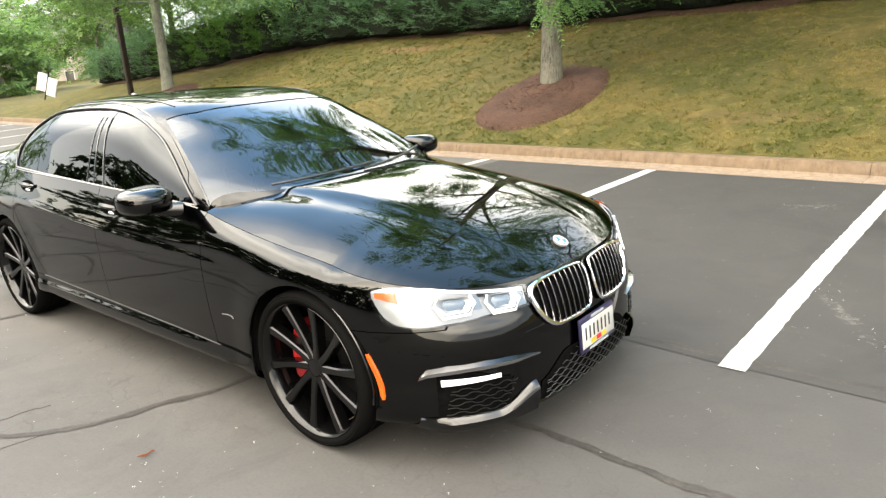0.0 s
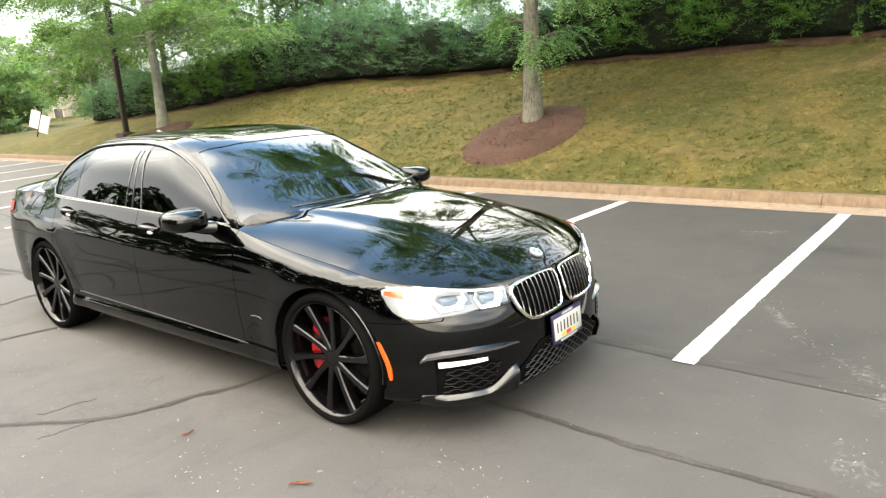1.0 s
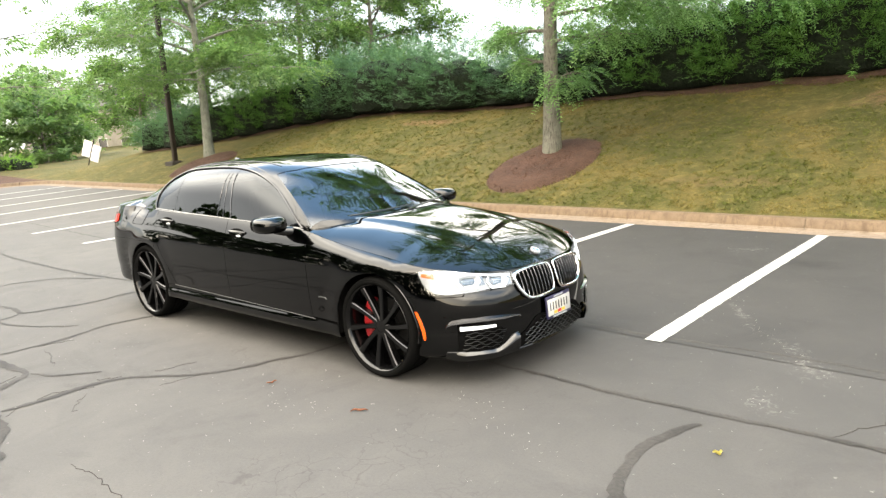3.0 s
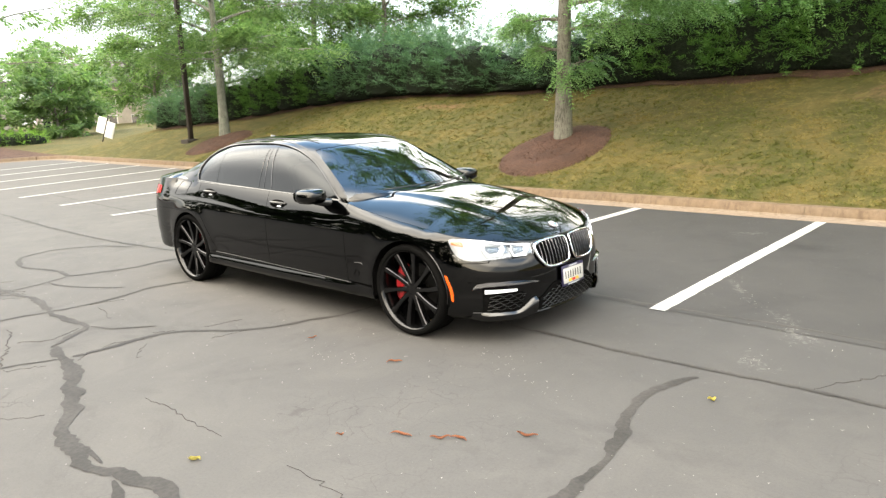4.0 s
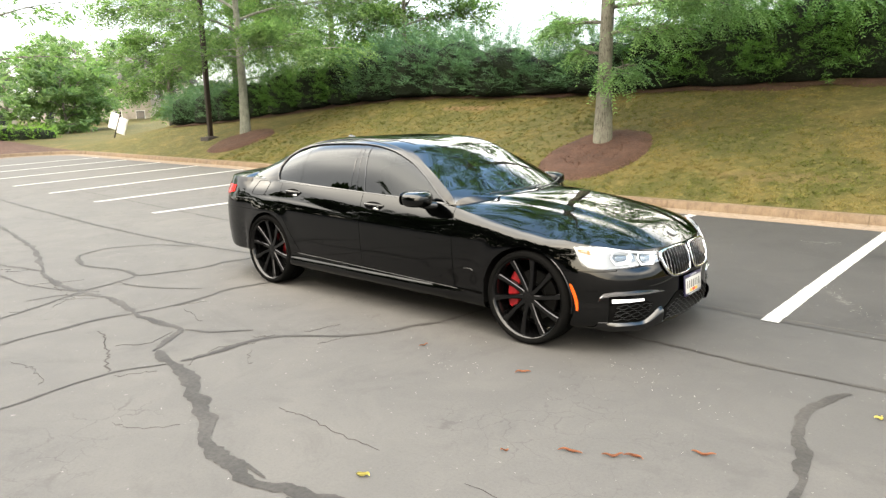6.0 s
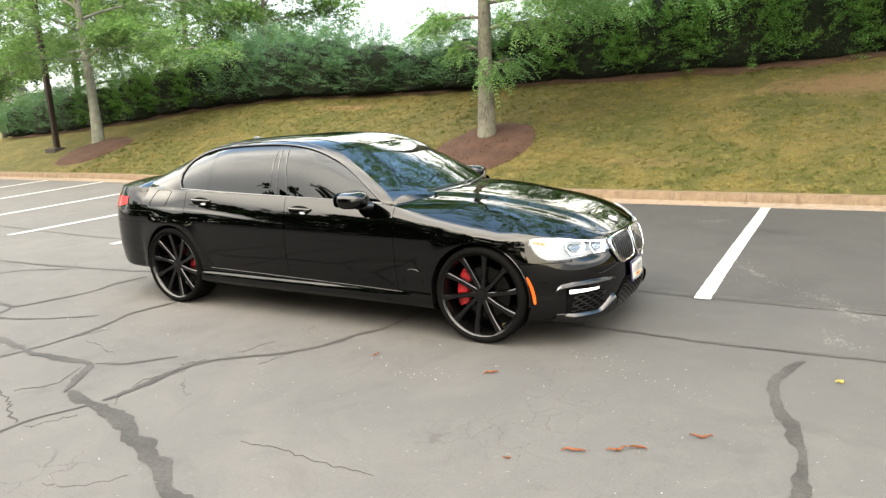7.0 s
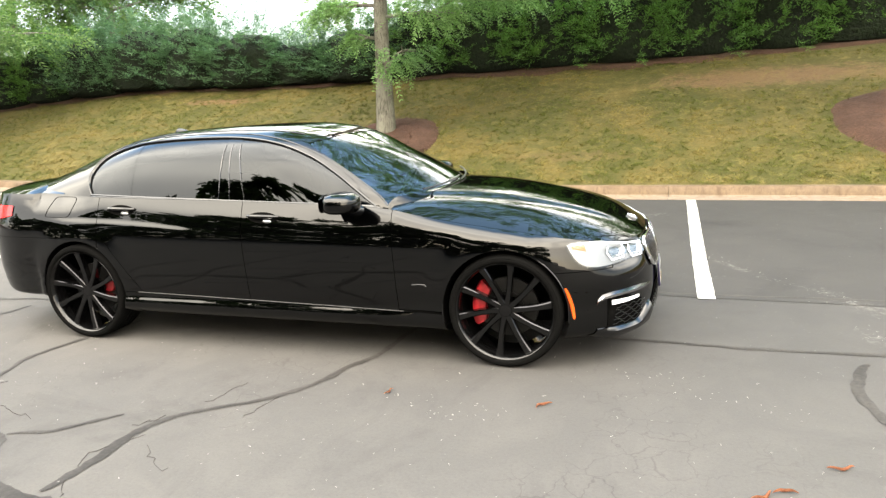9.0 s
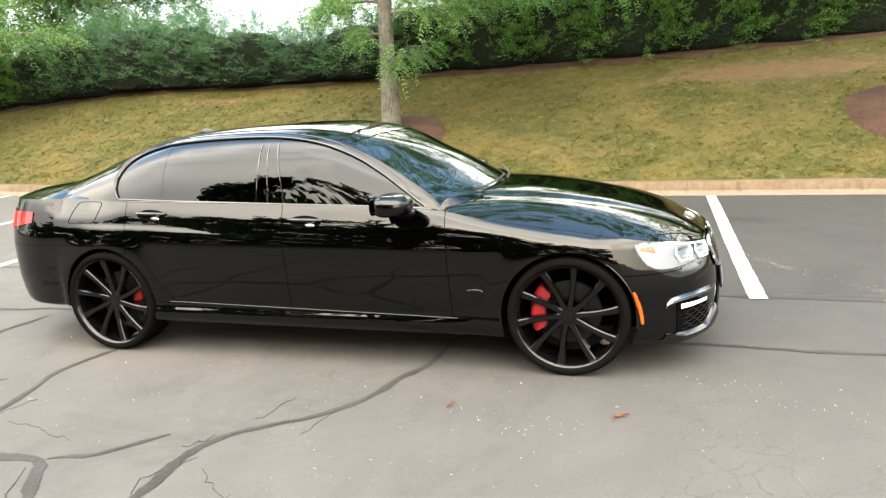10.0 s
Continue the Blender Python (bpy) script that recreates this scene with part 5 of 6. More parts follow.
# floor pan and wheel wells
bm = bmesh.new()
box(bm, -2.45, 2.25, -0.60, 0.60, 0.20, 0.30, 0.03)
box(bm, -1.20, 1.20, -0.86, 0.86, 0.205, 0.26, 0.02)
part("underbody", bm, liner_black, car)
for sx in (1, -1):
    for sy in (1, -1):
        bm = bmesh.new()
        rows = []
        for i in range(25):
            a = math.pi * (-0.06 + 1.14 * i / 24)
            cx, cz = sx * AXLE + (ARCH_R + 0.006) * math.cos(a), HUB_Z + (ARCH_R + 0.006) * math.sin(a)
            cz = max(cz, 0.20)
            rows.append([(cx, sy * min(0.93, side_y(cx, cz) - 0.012), cz), (cx, sy * 0.75, cz), (cx, sy * 0.55, cz), (sx * AXLE + 0.01 * (cx - sx * AXLE), sy * 0.55, HUB_Z)])
        grid(bm, rows)
        part("wheel_well", bm, liner_black, car)
        bm = bmesh.new()
        ring = []
        for i in range(45):
            a = math.pi * (-0.04 + 1.10 * i / 44)
            cx, cz = sx * AXLE + (ARCH_R + 0.001) * math.cos(a), HUB_Z + (ARCH_R + 0.001) * math.sin(a)
            ring.append((cx, sy * (side_y(cx, max(cz, 0.21)) - 0.006), max(cz, 0.205)))
        tube(bm, ring, 0.0045, 6)
        part("arch_lip", bm, gloss_black, car)

# bonnet
HOOD = [(0.86, 1.046), (1.05, 1.048), (1.25, 1.040), (1.5, 1.012), (1.75, 0.968), (2.0, 0.908), (2.18, 0.852), (2.30, 0.800), (2.36, 0.768), (2.408, 0.738)]
edge = []
for i in range(34):
    th = math.pi / 2 * (i / 33) ** 1.15
    edge.append(nose(th, nose_belt(th)))
for i in range(1, 70):
    x = NOSE_X - i * 0.0165
    if x < 0.87:
        break
    edge.append(Vector((x, -side_y(x, belt_z(x)), belt_z(x))))


def hood_z(x, y, ye, ze):
    s = min(1.0, abs(y) / max(ye, 1e-4))
    ridge = 0.30 + 0.20 * (2.36 - x) / 1.36
    lift = 0.010 * smooth01((ridge - abs(y)) / 0.045 + 0.5) * smooth01((2.33 - x) / 0.2) * smooth01((0.94 - s) / 0.2)
    dip = -0.005 * math.exp(-((abs(y) - ridge - 0.07) / 0.06) ** 2) * smooth01((0.96 - s) / 0.2)
    return ze + (ev(HOOD, x) - ze) * (1 - s ** 3.6) + lift + dip


bm = bmesh.new()
rows = []
for p in edge:
    ye = max(0.0005, -p.y - 0.002)
    ye = max(0.0005, ye - 0.0015)
    rows.append([Vector((p.x - 0.001, ye * s, hood_z(p.x, ye * s, ye, p.z + 0.001))) for s in steps(-1, 1, 61)])
grid(bm, rows)
bmesh.ops.remove_doubles(bm, verts=bm.verts, dist=0.0003)
hood = skin("bonnet", bm, paint, "long black bonnet with two faint ridges")

# boot lid
BOOT = [(-2.70, 1.095), (-2.62, 1.125), (-2.45, 1.145), (-2.1, 1.185), (-1.80, 1.23)]
bm = bmesh.new()
rows = []
for i in range(26):
    th = math.pi / 2 * (i / 25)
    p = rump(th, to_z(1.02, TAIL_X - 0.3 * math.cos(th)))
    rows.append([Vector((p.x, -p.y * s, p.z + (ev(BOOT, p.x) - p.z) * (1 - abs(s) ** 2.8))) for s in steps(-1, 1, 31)])
for i in range(1, 14):
    x = TAIL_X + i * 0.02
    y = side_y(x, belt_z(x))
    rows.append([Vector((x, y * s, belt_z(x) + (ev(BOOT, x) - belt_z(x)) * (1 - abs(s) ** 2.8))) for s in steps(-1, 1, 31)])
grid(bm, rows)
bmesh.ops.remove_doubles(bm, verts=bm.verts, dist=0.0003)
skin("boot_lid", bm, paint)
# ---- roof and glass ----
ROOF = [(-2.40, 1.13), (-2.05, 1.235), (-1.75, 1.352), (-1.40, 1.450), (-1.0, 1.500), (-0.5, 1.516), (-0.15, 1.508), (0.15, 1.468), (0.40, 1.392), (0.73, 1.252), (1.0, 1.105), (1.13, 1.035), (1.25, 0.965)]
CAB_W = [(-2.40, 0.60), (-2.2, 0.715), (-2.0, 0.765), (-1.75, 0.800), (-1.4, 0.836), (-0.8, 0.850), (0.3, 0.852), (0.7, 0.846), (0.85, 0.822), (0.95, 0.75), (1.05, 0.62), (1.15, 0.42), (1.25, 0.20)]
CAB_N = [(-2.2, 2.6), (-1.6, 3.2), (-1.0, 4.6), (0.0, 4.8), (0.4, 3.8), (0.9, 2.6)]
LEAN = [(-2.2, 0.24), (-1.8, 0.22), (-1.5, 0.185), (-0.8, 0.19), (0.2, 0.19), (0.6, 0.14), (1.0, 0.05)]


def cab_base(x):
    return belt_z(x) - 0.015 - 0.03 * smooth01((x - 0.8) / 0.3)


def cab(x, a, inset=0.0):
    """Point on the cabin skin; a runs from the right sill (0) over the roof to the left (pi)."""
    w, b, n = ev(CAB_W, x) - inset, cab_base(x), ev(CAB_N, x)
    t = a / math.pi
    u = 2 * min(t, 1 - t)
    k = u ** 1.9 / (u ** 1.9 + (1 - u) ** 1.9) * math.pi / 2
    h = math.sin(k) ** (2 / n)
    y = w * (1 - ev(LEAN, x) * h) * max(0.0, math.cos(k)) ** (2 / n)
    return Vector((x, -y if t < 0.5 else y, b + (ev(ROOF, x) - inset - b) * h))


def cab_y(x, z, off=0.0):
    b = cab_base(x)
    h = min(0.9999, max(0.0, (z - b) / (ev(ROOF, x) - b)))
    n = ev(CAB_N, x)
    return -(ev(CAB_W, x) + off) * (1 - ev(LEAN, x) * h) * (1 - h ** n) ** (1 / n)


def cab_z(x, y):
    """Height of the cabin skin above the point x, y."""
    lo, hi = cab_base(x), ev(ROOF, x)
    for _ in range(24):
        mid = (lo + hi) / 2
        lo, hi = (mid, hi) if -cab_y(x, mid) > abs(y) else (lo, mid)
    return lo


def cab_skin(inset=0.0):
    bm = bmesh.new()
    grid(bm, [[cab(x, math.pi * j / 84, inset) for j in range(85)] for x in steps(1.25, -2.40, 110)])
    return bm




def rounded(points, corners, n=5):
    """A closed outline drawn as a smooth curve through its points, with some corners kept."""
    out = []
    for i, p1 in enumerate(points):
        p1, p2 = Vector(p1), Vector(points[(i + 1) % len(points)])
        p0 = p1 if i in corners else Vector(points[i - 1])
        p3 = p2 if (i + 1) % len(points) in corners else Vector(points[(i + 2) % len(points)])
        for j in range(n):
            t = j / n
            q = 0.5 * (2 * p1 + (p2 - p0) * t + (2 * p0 - 5 * p1 + 4 * p2 - p3) * t * t + (3 * p1 - p0 - 3 * p2 + p3) * t ** 3)
            out.append((q.x, q.y))
    return out


SIDE_GLASS = rounded([(-1.50, 1.075), (-1.545, 1.15), (-1.540, 1.245), (-1.475, 1.330), (-1.32, 1.395), (-1.06, 1.436), (-0.62, 1.453), (-0.27, 1.443), (0.01, 1.400), (0.25, 1.316), (0.455, 1.207), (0.62, 1.099), (0.765, 0.998)], (0, 12))
SCREEN_STRIPS = [[(0.20, s * 0.612), (0.275, s * 0.46), (1.05, s * 0.46), (0.985, s * 0.60), (0.84, s * 0.812)] for s in (-1, 1)] + [[(0.275, s * 0.46), (0.288, s * 0.25), (1.11, s * 0.25), (1.05, s * 0.46)] for s in (-1, 1)] + [[(0.288, -0.25), (0.288, 0.25), (1.11, 0.25), (1.13, 0.0), (1.11, -0.25)]]
BACK = [(-1.36, -0.50), (-1.39, 0.0), (-1.36, 0.50), (-1.98, 0.60), (-2.10, 0.30), (-2.12, 0.0), (-2.10, -0.30), (-1.98, -0.60)]
bm = cab_skin()
carve(bm, planes_xz(SIDE_GLASS))
for strip in SCREEN_STRIPS:
    carve(bm, planes_xy(strip))
carve(bm, planes_xy(BACK))
skin("roof", bm, paint, "black roof and pillars")
bm = bmesh.new()
rows = []
for t in steps(0, 1, 25):
    ex, ey = 0.20 + 0.64 * t, 0.612 + 0.200 * t
    mx = 0.288 + 0.842 * t
    ez, mz = cab_z(ex, ey), ev(ROOF, mx)
    row = []
    for q in steps(-1.01, 1.01, 41):
        y = ey * q
        k = 1 - smooth01(t / 0.45)
        head = ev([(0.0, 0.280), (0.25, 0.280), (0.46, 0.266), (0.612, 0.192), (0.83, 0.10)], abs(y))
        x = mx + (ex - mx) * q * q
        x += k * (head - 0.288 + 0.088 * q * q)
        z = mz + (ez - mz) * q * q
        row.append((x, y, z + k * (cab_z(x, y) - z) - 0.004))
    rows.append(row)
grid(bm, rows)
skin("windscreen", bm, glass_screen, "sloping windscreen with a dark tint")
bm = cab_skin(0.004)
keep_in(bm, planes_xy(BACK))
skin("rear_window", bm, glass_tint)
# each pane: name, rear edge at mid height with its lean, front edge with its lean
PANES = (("quarter_window", -1.70, 0.0, -1.178, 0.0), ("rear_side_window", -1.146, 0.0, -0.405, 0.0), ("front_side_window", -0.245, -0.235, 0.90, 0.0))


def edge_plane(x, lean, ahead):
    """A plane across the glass; what lies ahead of it (or behind it) is cut away."""
    n = Vector((1, 0, -lean)).normalized()
    return Vector((x, 0, 1.22)), n if ahead else -n


for name, xa, la, xb, lb in PANES:
    for sy in (-1, 1):
        bm = cab_skin(0.005)
        keep_in(bm, planes_xz(SIDE_GLASS))
        cut(bm, Vector((0, 0, 0)), Vector((0, -sy, 0)))
        cut(bm, *edge_plane(xa, la, False))
        cut(bm, *edge_plane(xb, lb, True))
        skin(name, bm, glass_tint, "dark tinted side window")
# black pillar panels between the panes
for sy in (-1, 1):
    for xa, la, xb, lb in ((-1.182, 0.0, -1.142, 0.0), (-0.409, 0.0, -0.241, -0.235)):
        bm = cab_skin(0.0035)
        keep_in(bm, planes_xz(SIDE_GLASS))
        cut(bm, Vector((0, 0, 0)), Vector((0, -sy, 0)))
        cut(bm, *edge_plane(xa, la, False))
        cut(bm, *edge_plane(xb, lb, True))
        skin("pillar_trim", bm, glass_tint)
    trim = []
    closed = SIDE_GLASS + SIDE_GLASS[:1]
    for a, b in zip(closed, closed[1:]):
        for i in range(8):
            px, pz = a[0] + (b[0] - a[0]) * i / 8, a[1] + (b[1] - a[1]) * i / 8
            trim.append((px, -sy * cab_y(px, pz, 0.003), pz))
    bm = bmesh.new()
    tube(bm, trim, 0.009, 6, closed=True)
    part("window_trim", bm, gloss_black, car)
    for xm, lean in ((-0.405, 0.0), (-0.335, -0.10), (-0.245, -0.235)):
        bm = bmesh.new()
        tube(bm, [(xm + lean * (z - 1.22), -sy * cab_y(xm + lean * (z - 1.22), z, -0.001), z) for z in steps(1.035, 1.408, 12)], 0.0022, 5)
        part("pillar_strip", bm, dark_chrome, car)
    # second moulding round the glass, and a bead added for the bright crease line at the foot of the doors
    bm = bmesh.new()
    outer = [(px + 0.026 * (px + 0.45) / 1.2, pz + (0.024 if pz > 1.1 else 0.0)) for px, pz in SIDE_GLASS[3:58]]
    tube(bm, [(px, -sy * cab_y(px, pz, 0.001), pz) for px, pz in outer], 0.0045, 6)
    part("window_moulding", bm, gloss_black, car)
    bm = bmesh.new()
    foot = [(x, SILL - 0.012 - 0.022 * (x - 0.8)) for x in steps(0.95, -1.10, 42)]
    tube(bm, [(px, sy * (side_y(px, pz) + 0.002), pz) for px, pz in foot], 0.0035, 8)
    part("sill_crease_bead", bm, trim_black, car)
    # belt strip under the side glass
    bm = bmesh.new()
    tube(bm, [(x, sy * (side_y(x, belt_z(x)) - 0.006), belt_z(x) + 0.001) for x in steps(-1.50, 0.80, 40)], 0.006, 6)
    part("belt_strip", bm, gloss_black, car)
# roof lines beside the sunroof, and the aerial fin
for sy in (-1, 1):
    bm = bmesh.new()
    tube(bm, [(x, sy * 0.50, cab_z(x, 0.50) + 0.001) for x in steps(-1.25, 0.12, 30)], 0.004, 5)
    part("roof_joint", bm, trim_black, car)
bm = bmesh.new()
rows = []
for i in range(12):
    t = i / 11
    w, h = 0.022 * math.sin(math.pi * min(1, 0.12 + t * 0.86)) ** 0.6, 0.062 * t ** 0.8 * (1 - t ** 9)
    x = -1.20 - 0.15 * t
    zb = ev(ROOF, x) - 0.004
    rows.append([(x, w * math.cos(a), zb + h * math.sin(a) + 0.002) for a in steps(0, math.pi, 9)])
grid(bm, rows)
part("aerial_fin", bm, paint, car)
# cowl at the foot of the screen with two wipers
bm = bmesh.new()
grid(bm, [[(0.87 + 0.255 * (1 - (abs(y) / 0.80) ** 2.2) + dx, y, 1.004 - 0.03 * (abs(y) / 0.80) ** 3 + dz) for y in steps(-0.72, 0.72, 33)] for dx, dz in ((-0.04, 0.022), (0.0, 0.024), (0.05, 0.022), (0.075, 0.0))])
part("cowl", bm, liner_black, car)
for y0, y1 in ((-0.55, 0.10), (0.0, 0.66)):
    bm = bmesh.new()
    rod = []
    for t in steps(0, 1, 14):
        y = y0 + (y1 - y0) * t
        x = 0.86 + 0.235 * (1 - (abs(y) / 0.80) ** 2.2) - 0.035 * t
        rod.append((x, y, cab_z(x, y) + 0.012))
    tube(bm, rod, 0.007, 5)
    part("wiper", bm, trim_black, car)

# ---- cabin inside ----
bm = bmesh.new()
rows = [[(x, y, z - 0.05 * (abs(y) / 0.7) ** 3) for y in steps(-0.74, 0.74, 17)] for x, z in ((1.12, 0.99), (0.92, 1.01), (0.74, 0.99), (0.66, 0.93), (0.66, 0.60))]
grid(bm, rows)
part("dashboard", bm, trim_black, car)
bm = bmesh.new()
box(bm, -2.0, 0.9, -0.80, 0.80, 0.36, 0.42, 0.02)
part("cabin_floor", bm, liner_black, car)


def seat(x, y, width):
    bm = bmesh.new()
    box(bm, x - 0.02, x + 0.50, y - width / 2, y + width / 2, 0.52, 0.68, 0.06)
    box(bm, -0.07, 0.07, -width / 2, width / 2, 0.0, 0.66, 0.06, pose(x - 0.02, y, 0.62, 0, -16, 0))
    box(bm, -0.05, 0.05, -min(width, 0.6) / 4, min(width, 0.6) / 4, 0.68, 0.86, 0.04, pose(x - 0.02, y, 0.62, 0, -14, 0))
    part("seat", bm, seat_leather, car)


seat(0.02, -0.38, 0.52)
seat(0.02, 0.38, 0.52)
seat(-1.22, 0.0, 1.30)
bm = bmesh.new()
wm = pose(0.53, 0.38, 0.94, 0, -66, 0)
tube(bm, [wm @ Vector((0.185 * math.cos(a), 0.185 * math.sin(a), 0)) for a in steps(0, 2 * math.pi, 33)[:-1]], 0.015, 6, closed=True)
for a in (0.3, math.pi - 0.3, -math.pi / 2):
    tube(bm, [wm @ Vector((0.03 * math.cos(a), 0.03 * math.sin(a), 0.0)), wm @ Vector((0.18 * math.cos(a), 0.18 * math.sin(a), 0))], 0.014, 6)
lathe(bm, [(0.001, 0.03), (0.06, 0.025), (0.07, 0.0), (0.001, -0.02)], wm, 20)
part("steering_wheel", bm, trim_black, car)
bm = bmesh.new()
box(bm, 0.44, 0.46, -0.12, 0.12, 1.30, 1.36, 0.008)
part("inner_mirror", bm, trim_black, car)

# ---- mirrors and handles ----
for sy in (-1, 1):
    bm = bmesh.new()
    bmesh.ops.create_uvsphere(bm, u_segments=28, v_segments=18, radius=1.0)
    for v in bm.verts:
        c = v.co
        f = Vector((math.copysign(abs(c.x) ** 0.75, c.x), math.copysign(abs(c.y) ** 0.62, c.y), math.copysign(abs(c.z) ** 0.68, c.z)))
        x = f.x * (0.150 if f.x > 0 else 0.080) * (1 - 0.15 * abs(f.y))
        v.co = Vector((0.585 + x, sy * (1.020 + f.y * sy * 0.125), 1.046 + f.z * (0.067 - 0.006 * f.y * sy)))
    body = part("door_mirror", bm, paint, car, "black door mirror")
    bm = bmesh.new()
    bmesh.ops.create_circle(bm, cap_ends=True, segments=28, radius=1.0)
    for v in bm.verts:
        c = v.co.copy()
        v.co = Vector((0.504, sy * (1.020 + 0.104 * math.copysign(abs(c.x) ** 0.6, c.x)), 1.046 + 0.055 * math.copysign(abs(c.y) ** 0.7, c.y)))
    part("mirror_glass", bm, chrome, body)
    bm = bmesh.new()
    tube(bm, [(0.60, sy * 0.99, 1.00), (0.63, sy * 0.93, 0.985), (0.66, sy * 0.86, 0.975)], [0.028, 0.034, 0.042], 10)
    part("mirror_foot", bm, gloss_black, body)
    for x, z in ((-1.19, 0.975), (-0.03, 0.930)):
        y = side_y(x, z)
        bm = bmesh.new()
        rows = []
        for f, d in ((1.0, 0.0035), (0.93, 0.0030), (0.0, 0.0030)):
            rows.append([(x + 0.112 * f * math.cos(a), sy * (side_y(x + 0.112 * f * math.cos(a), z + 0.036 * f * math.sin(a)) + d), z + 0.036 * f * math.sin(a) - 0.012 * f * math.cos(a) * 0.3) for a in steps(0, 2 * math.pi, 33)])
        grid(bm, rows)
        cup = part("handle_recess", bm, liner_black, car)
        bm = bmesh.new()
        bar = []
        for t in steps(0, 1, 13):
            px, pz = x - 0.118 + 0.236 * t, z + 0.012 - 0.005 * t
            bar.append((px, sy * (side_y(px, pz) + 0.004 + 0.018 * math.sin(math.pi * t) ** 0.5), pz))
        tube(bm, bar, [0.009 + 0.007 * math.sin(math.pi * i / 12) for i in range(13)], 8)
        part("door_handle", bm, paint, car)
        bm = bmesh.new()
        tube(bm, [(x + 0.02 + 0.05 * t, sy * (side_y(x, z - 0.02) + 0.007), z - 0.020 - 0.003 * t) for t in steps(-0.3, 1, 7)], [0.004, 0.010, 0.013, 0.014, 0.013, 0.010, 0.004], 8)
        part("handle_flap", bm, satin, cup)

# fuel flap outline, fender vent and side markers
flap = [(-1.90, 0.965), (-1.865, 1.05), (-1.85, 1.075), (-1.82, 1.085), (-1.68, 1.085), (-1.645, 1.078), (-1.64, 1.05), (-1.665, 0.975), (-1.69, 0.95), (-1.72, 0.945), (-1.87, 0.945), (-1.895, 0.95)]
bm = bmesh.new()
tube(bm, [(px, min(-side_y(px, min(pz, belt_z(px))), cab_y(px, max(pz, belt_z(px)))) - 0.0015, pz) for px, pz in rounded([(a, b - 0.025) for a, b in flap], ())], 0.0018, 5, closed=True)
part("fuel_flap_joint", bm, liner_black, car)
for sy in (-1, 1):
    bm = bmesh.new()
    tube(bm, [(x, sy * (side_y(x, z) + 0.001), z) for x, z in ((1.02, 0.515), (1.06, 0.520), (1.10, 0.518), (1.112, 0.508))], 0.004, 5)
    part("fender_vent", bm, trim_black, car)
    bm = bmesh.new()
    rows = []
    for i in range(15):
        t = i / 14
        zc = 0.525 - 0.195 * t
        xc = 1.975 + 0.050 * t + 0.008 * math.sin(math.pi * t)
        w = 0.0125 * (0.75 + 0.25 * math.sin(math.pi * t)) * (0.6 if i in (0, 14) else 1)
        row = []
        for s in (-1, -0.7, 0, 0.7, 1):
            lo, hi = 0.0, math.pi / 2
            for _ in range(26):
                m = (lo + hi) / 2
                lo, hi = (m, hi) if nose(m, zc).x > xc + s * w else (lo, m)
            p = nose(lo, zc, 0.008 if abs(s) < 1 else 0.0)
            row.append((p.x, p.y * -sy, p.z))
        rows.append(row)
    grid(bm, rows)
    part("side_marker", bm, amber, car, "narrow amber side marker")


# ---- front end ----
def nose_patch(bm, y0, y1, low, high, off, n=22, k=7, sy=-1):
    """A skin over the front between two heights that may change along it, from y0 to y1."""
    ta, tb = nose_th(y0, (low(0) + high(0)) / 2), nose_th(y1, (low(1) + high(1)) / 2)
    rows = []
    for i in range(n + 1):
        f = i / n
        th = ta + (tb - ta) * f
        row = []
        for j in range(k + 1):
            z = low(f) + (high(f) - low(f)) * j / k
            p = nose(th, z, off)
            row.append((p.x, -p.y * sy * -1 if sy > 0 else p.y, p.z))
        rows.append([(a, abs(b) * sy, c) for a, b, c in row])
    grid(bm, rows)


LOW = [(0.0, 0.652), (0.2, 0.642), (0.42, 0.634), (0.66, 0.632), (0.84, 0.642), (0.94, 0.676), (1.0, 0.752)]
HIGH = [(0.0, 0.718), (0.25, 0.738), (0.5, 0.760), (0.75, 0.780), (0.93, 0.782), (1.0, 0.772)]
led = Mat("led_light", 0.2, 0.0, (0.52, 0.53, 0.55))
led.b.inputs["Emission Color"].default_value = (0.93, 0.97, 1.0, 1)
led.b.inputs["Emission Strength"].default_value = 0.085
led = led.m
reflector = Mat("lamp_reflector", 0.28, 0.4, (0.23, 0.235, 0.247)).m
projector = Mat("projector_lens", 0.03, 0.0, (0.10, 0.13, 0.17)).m
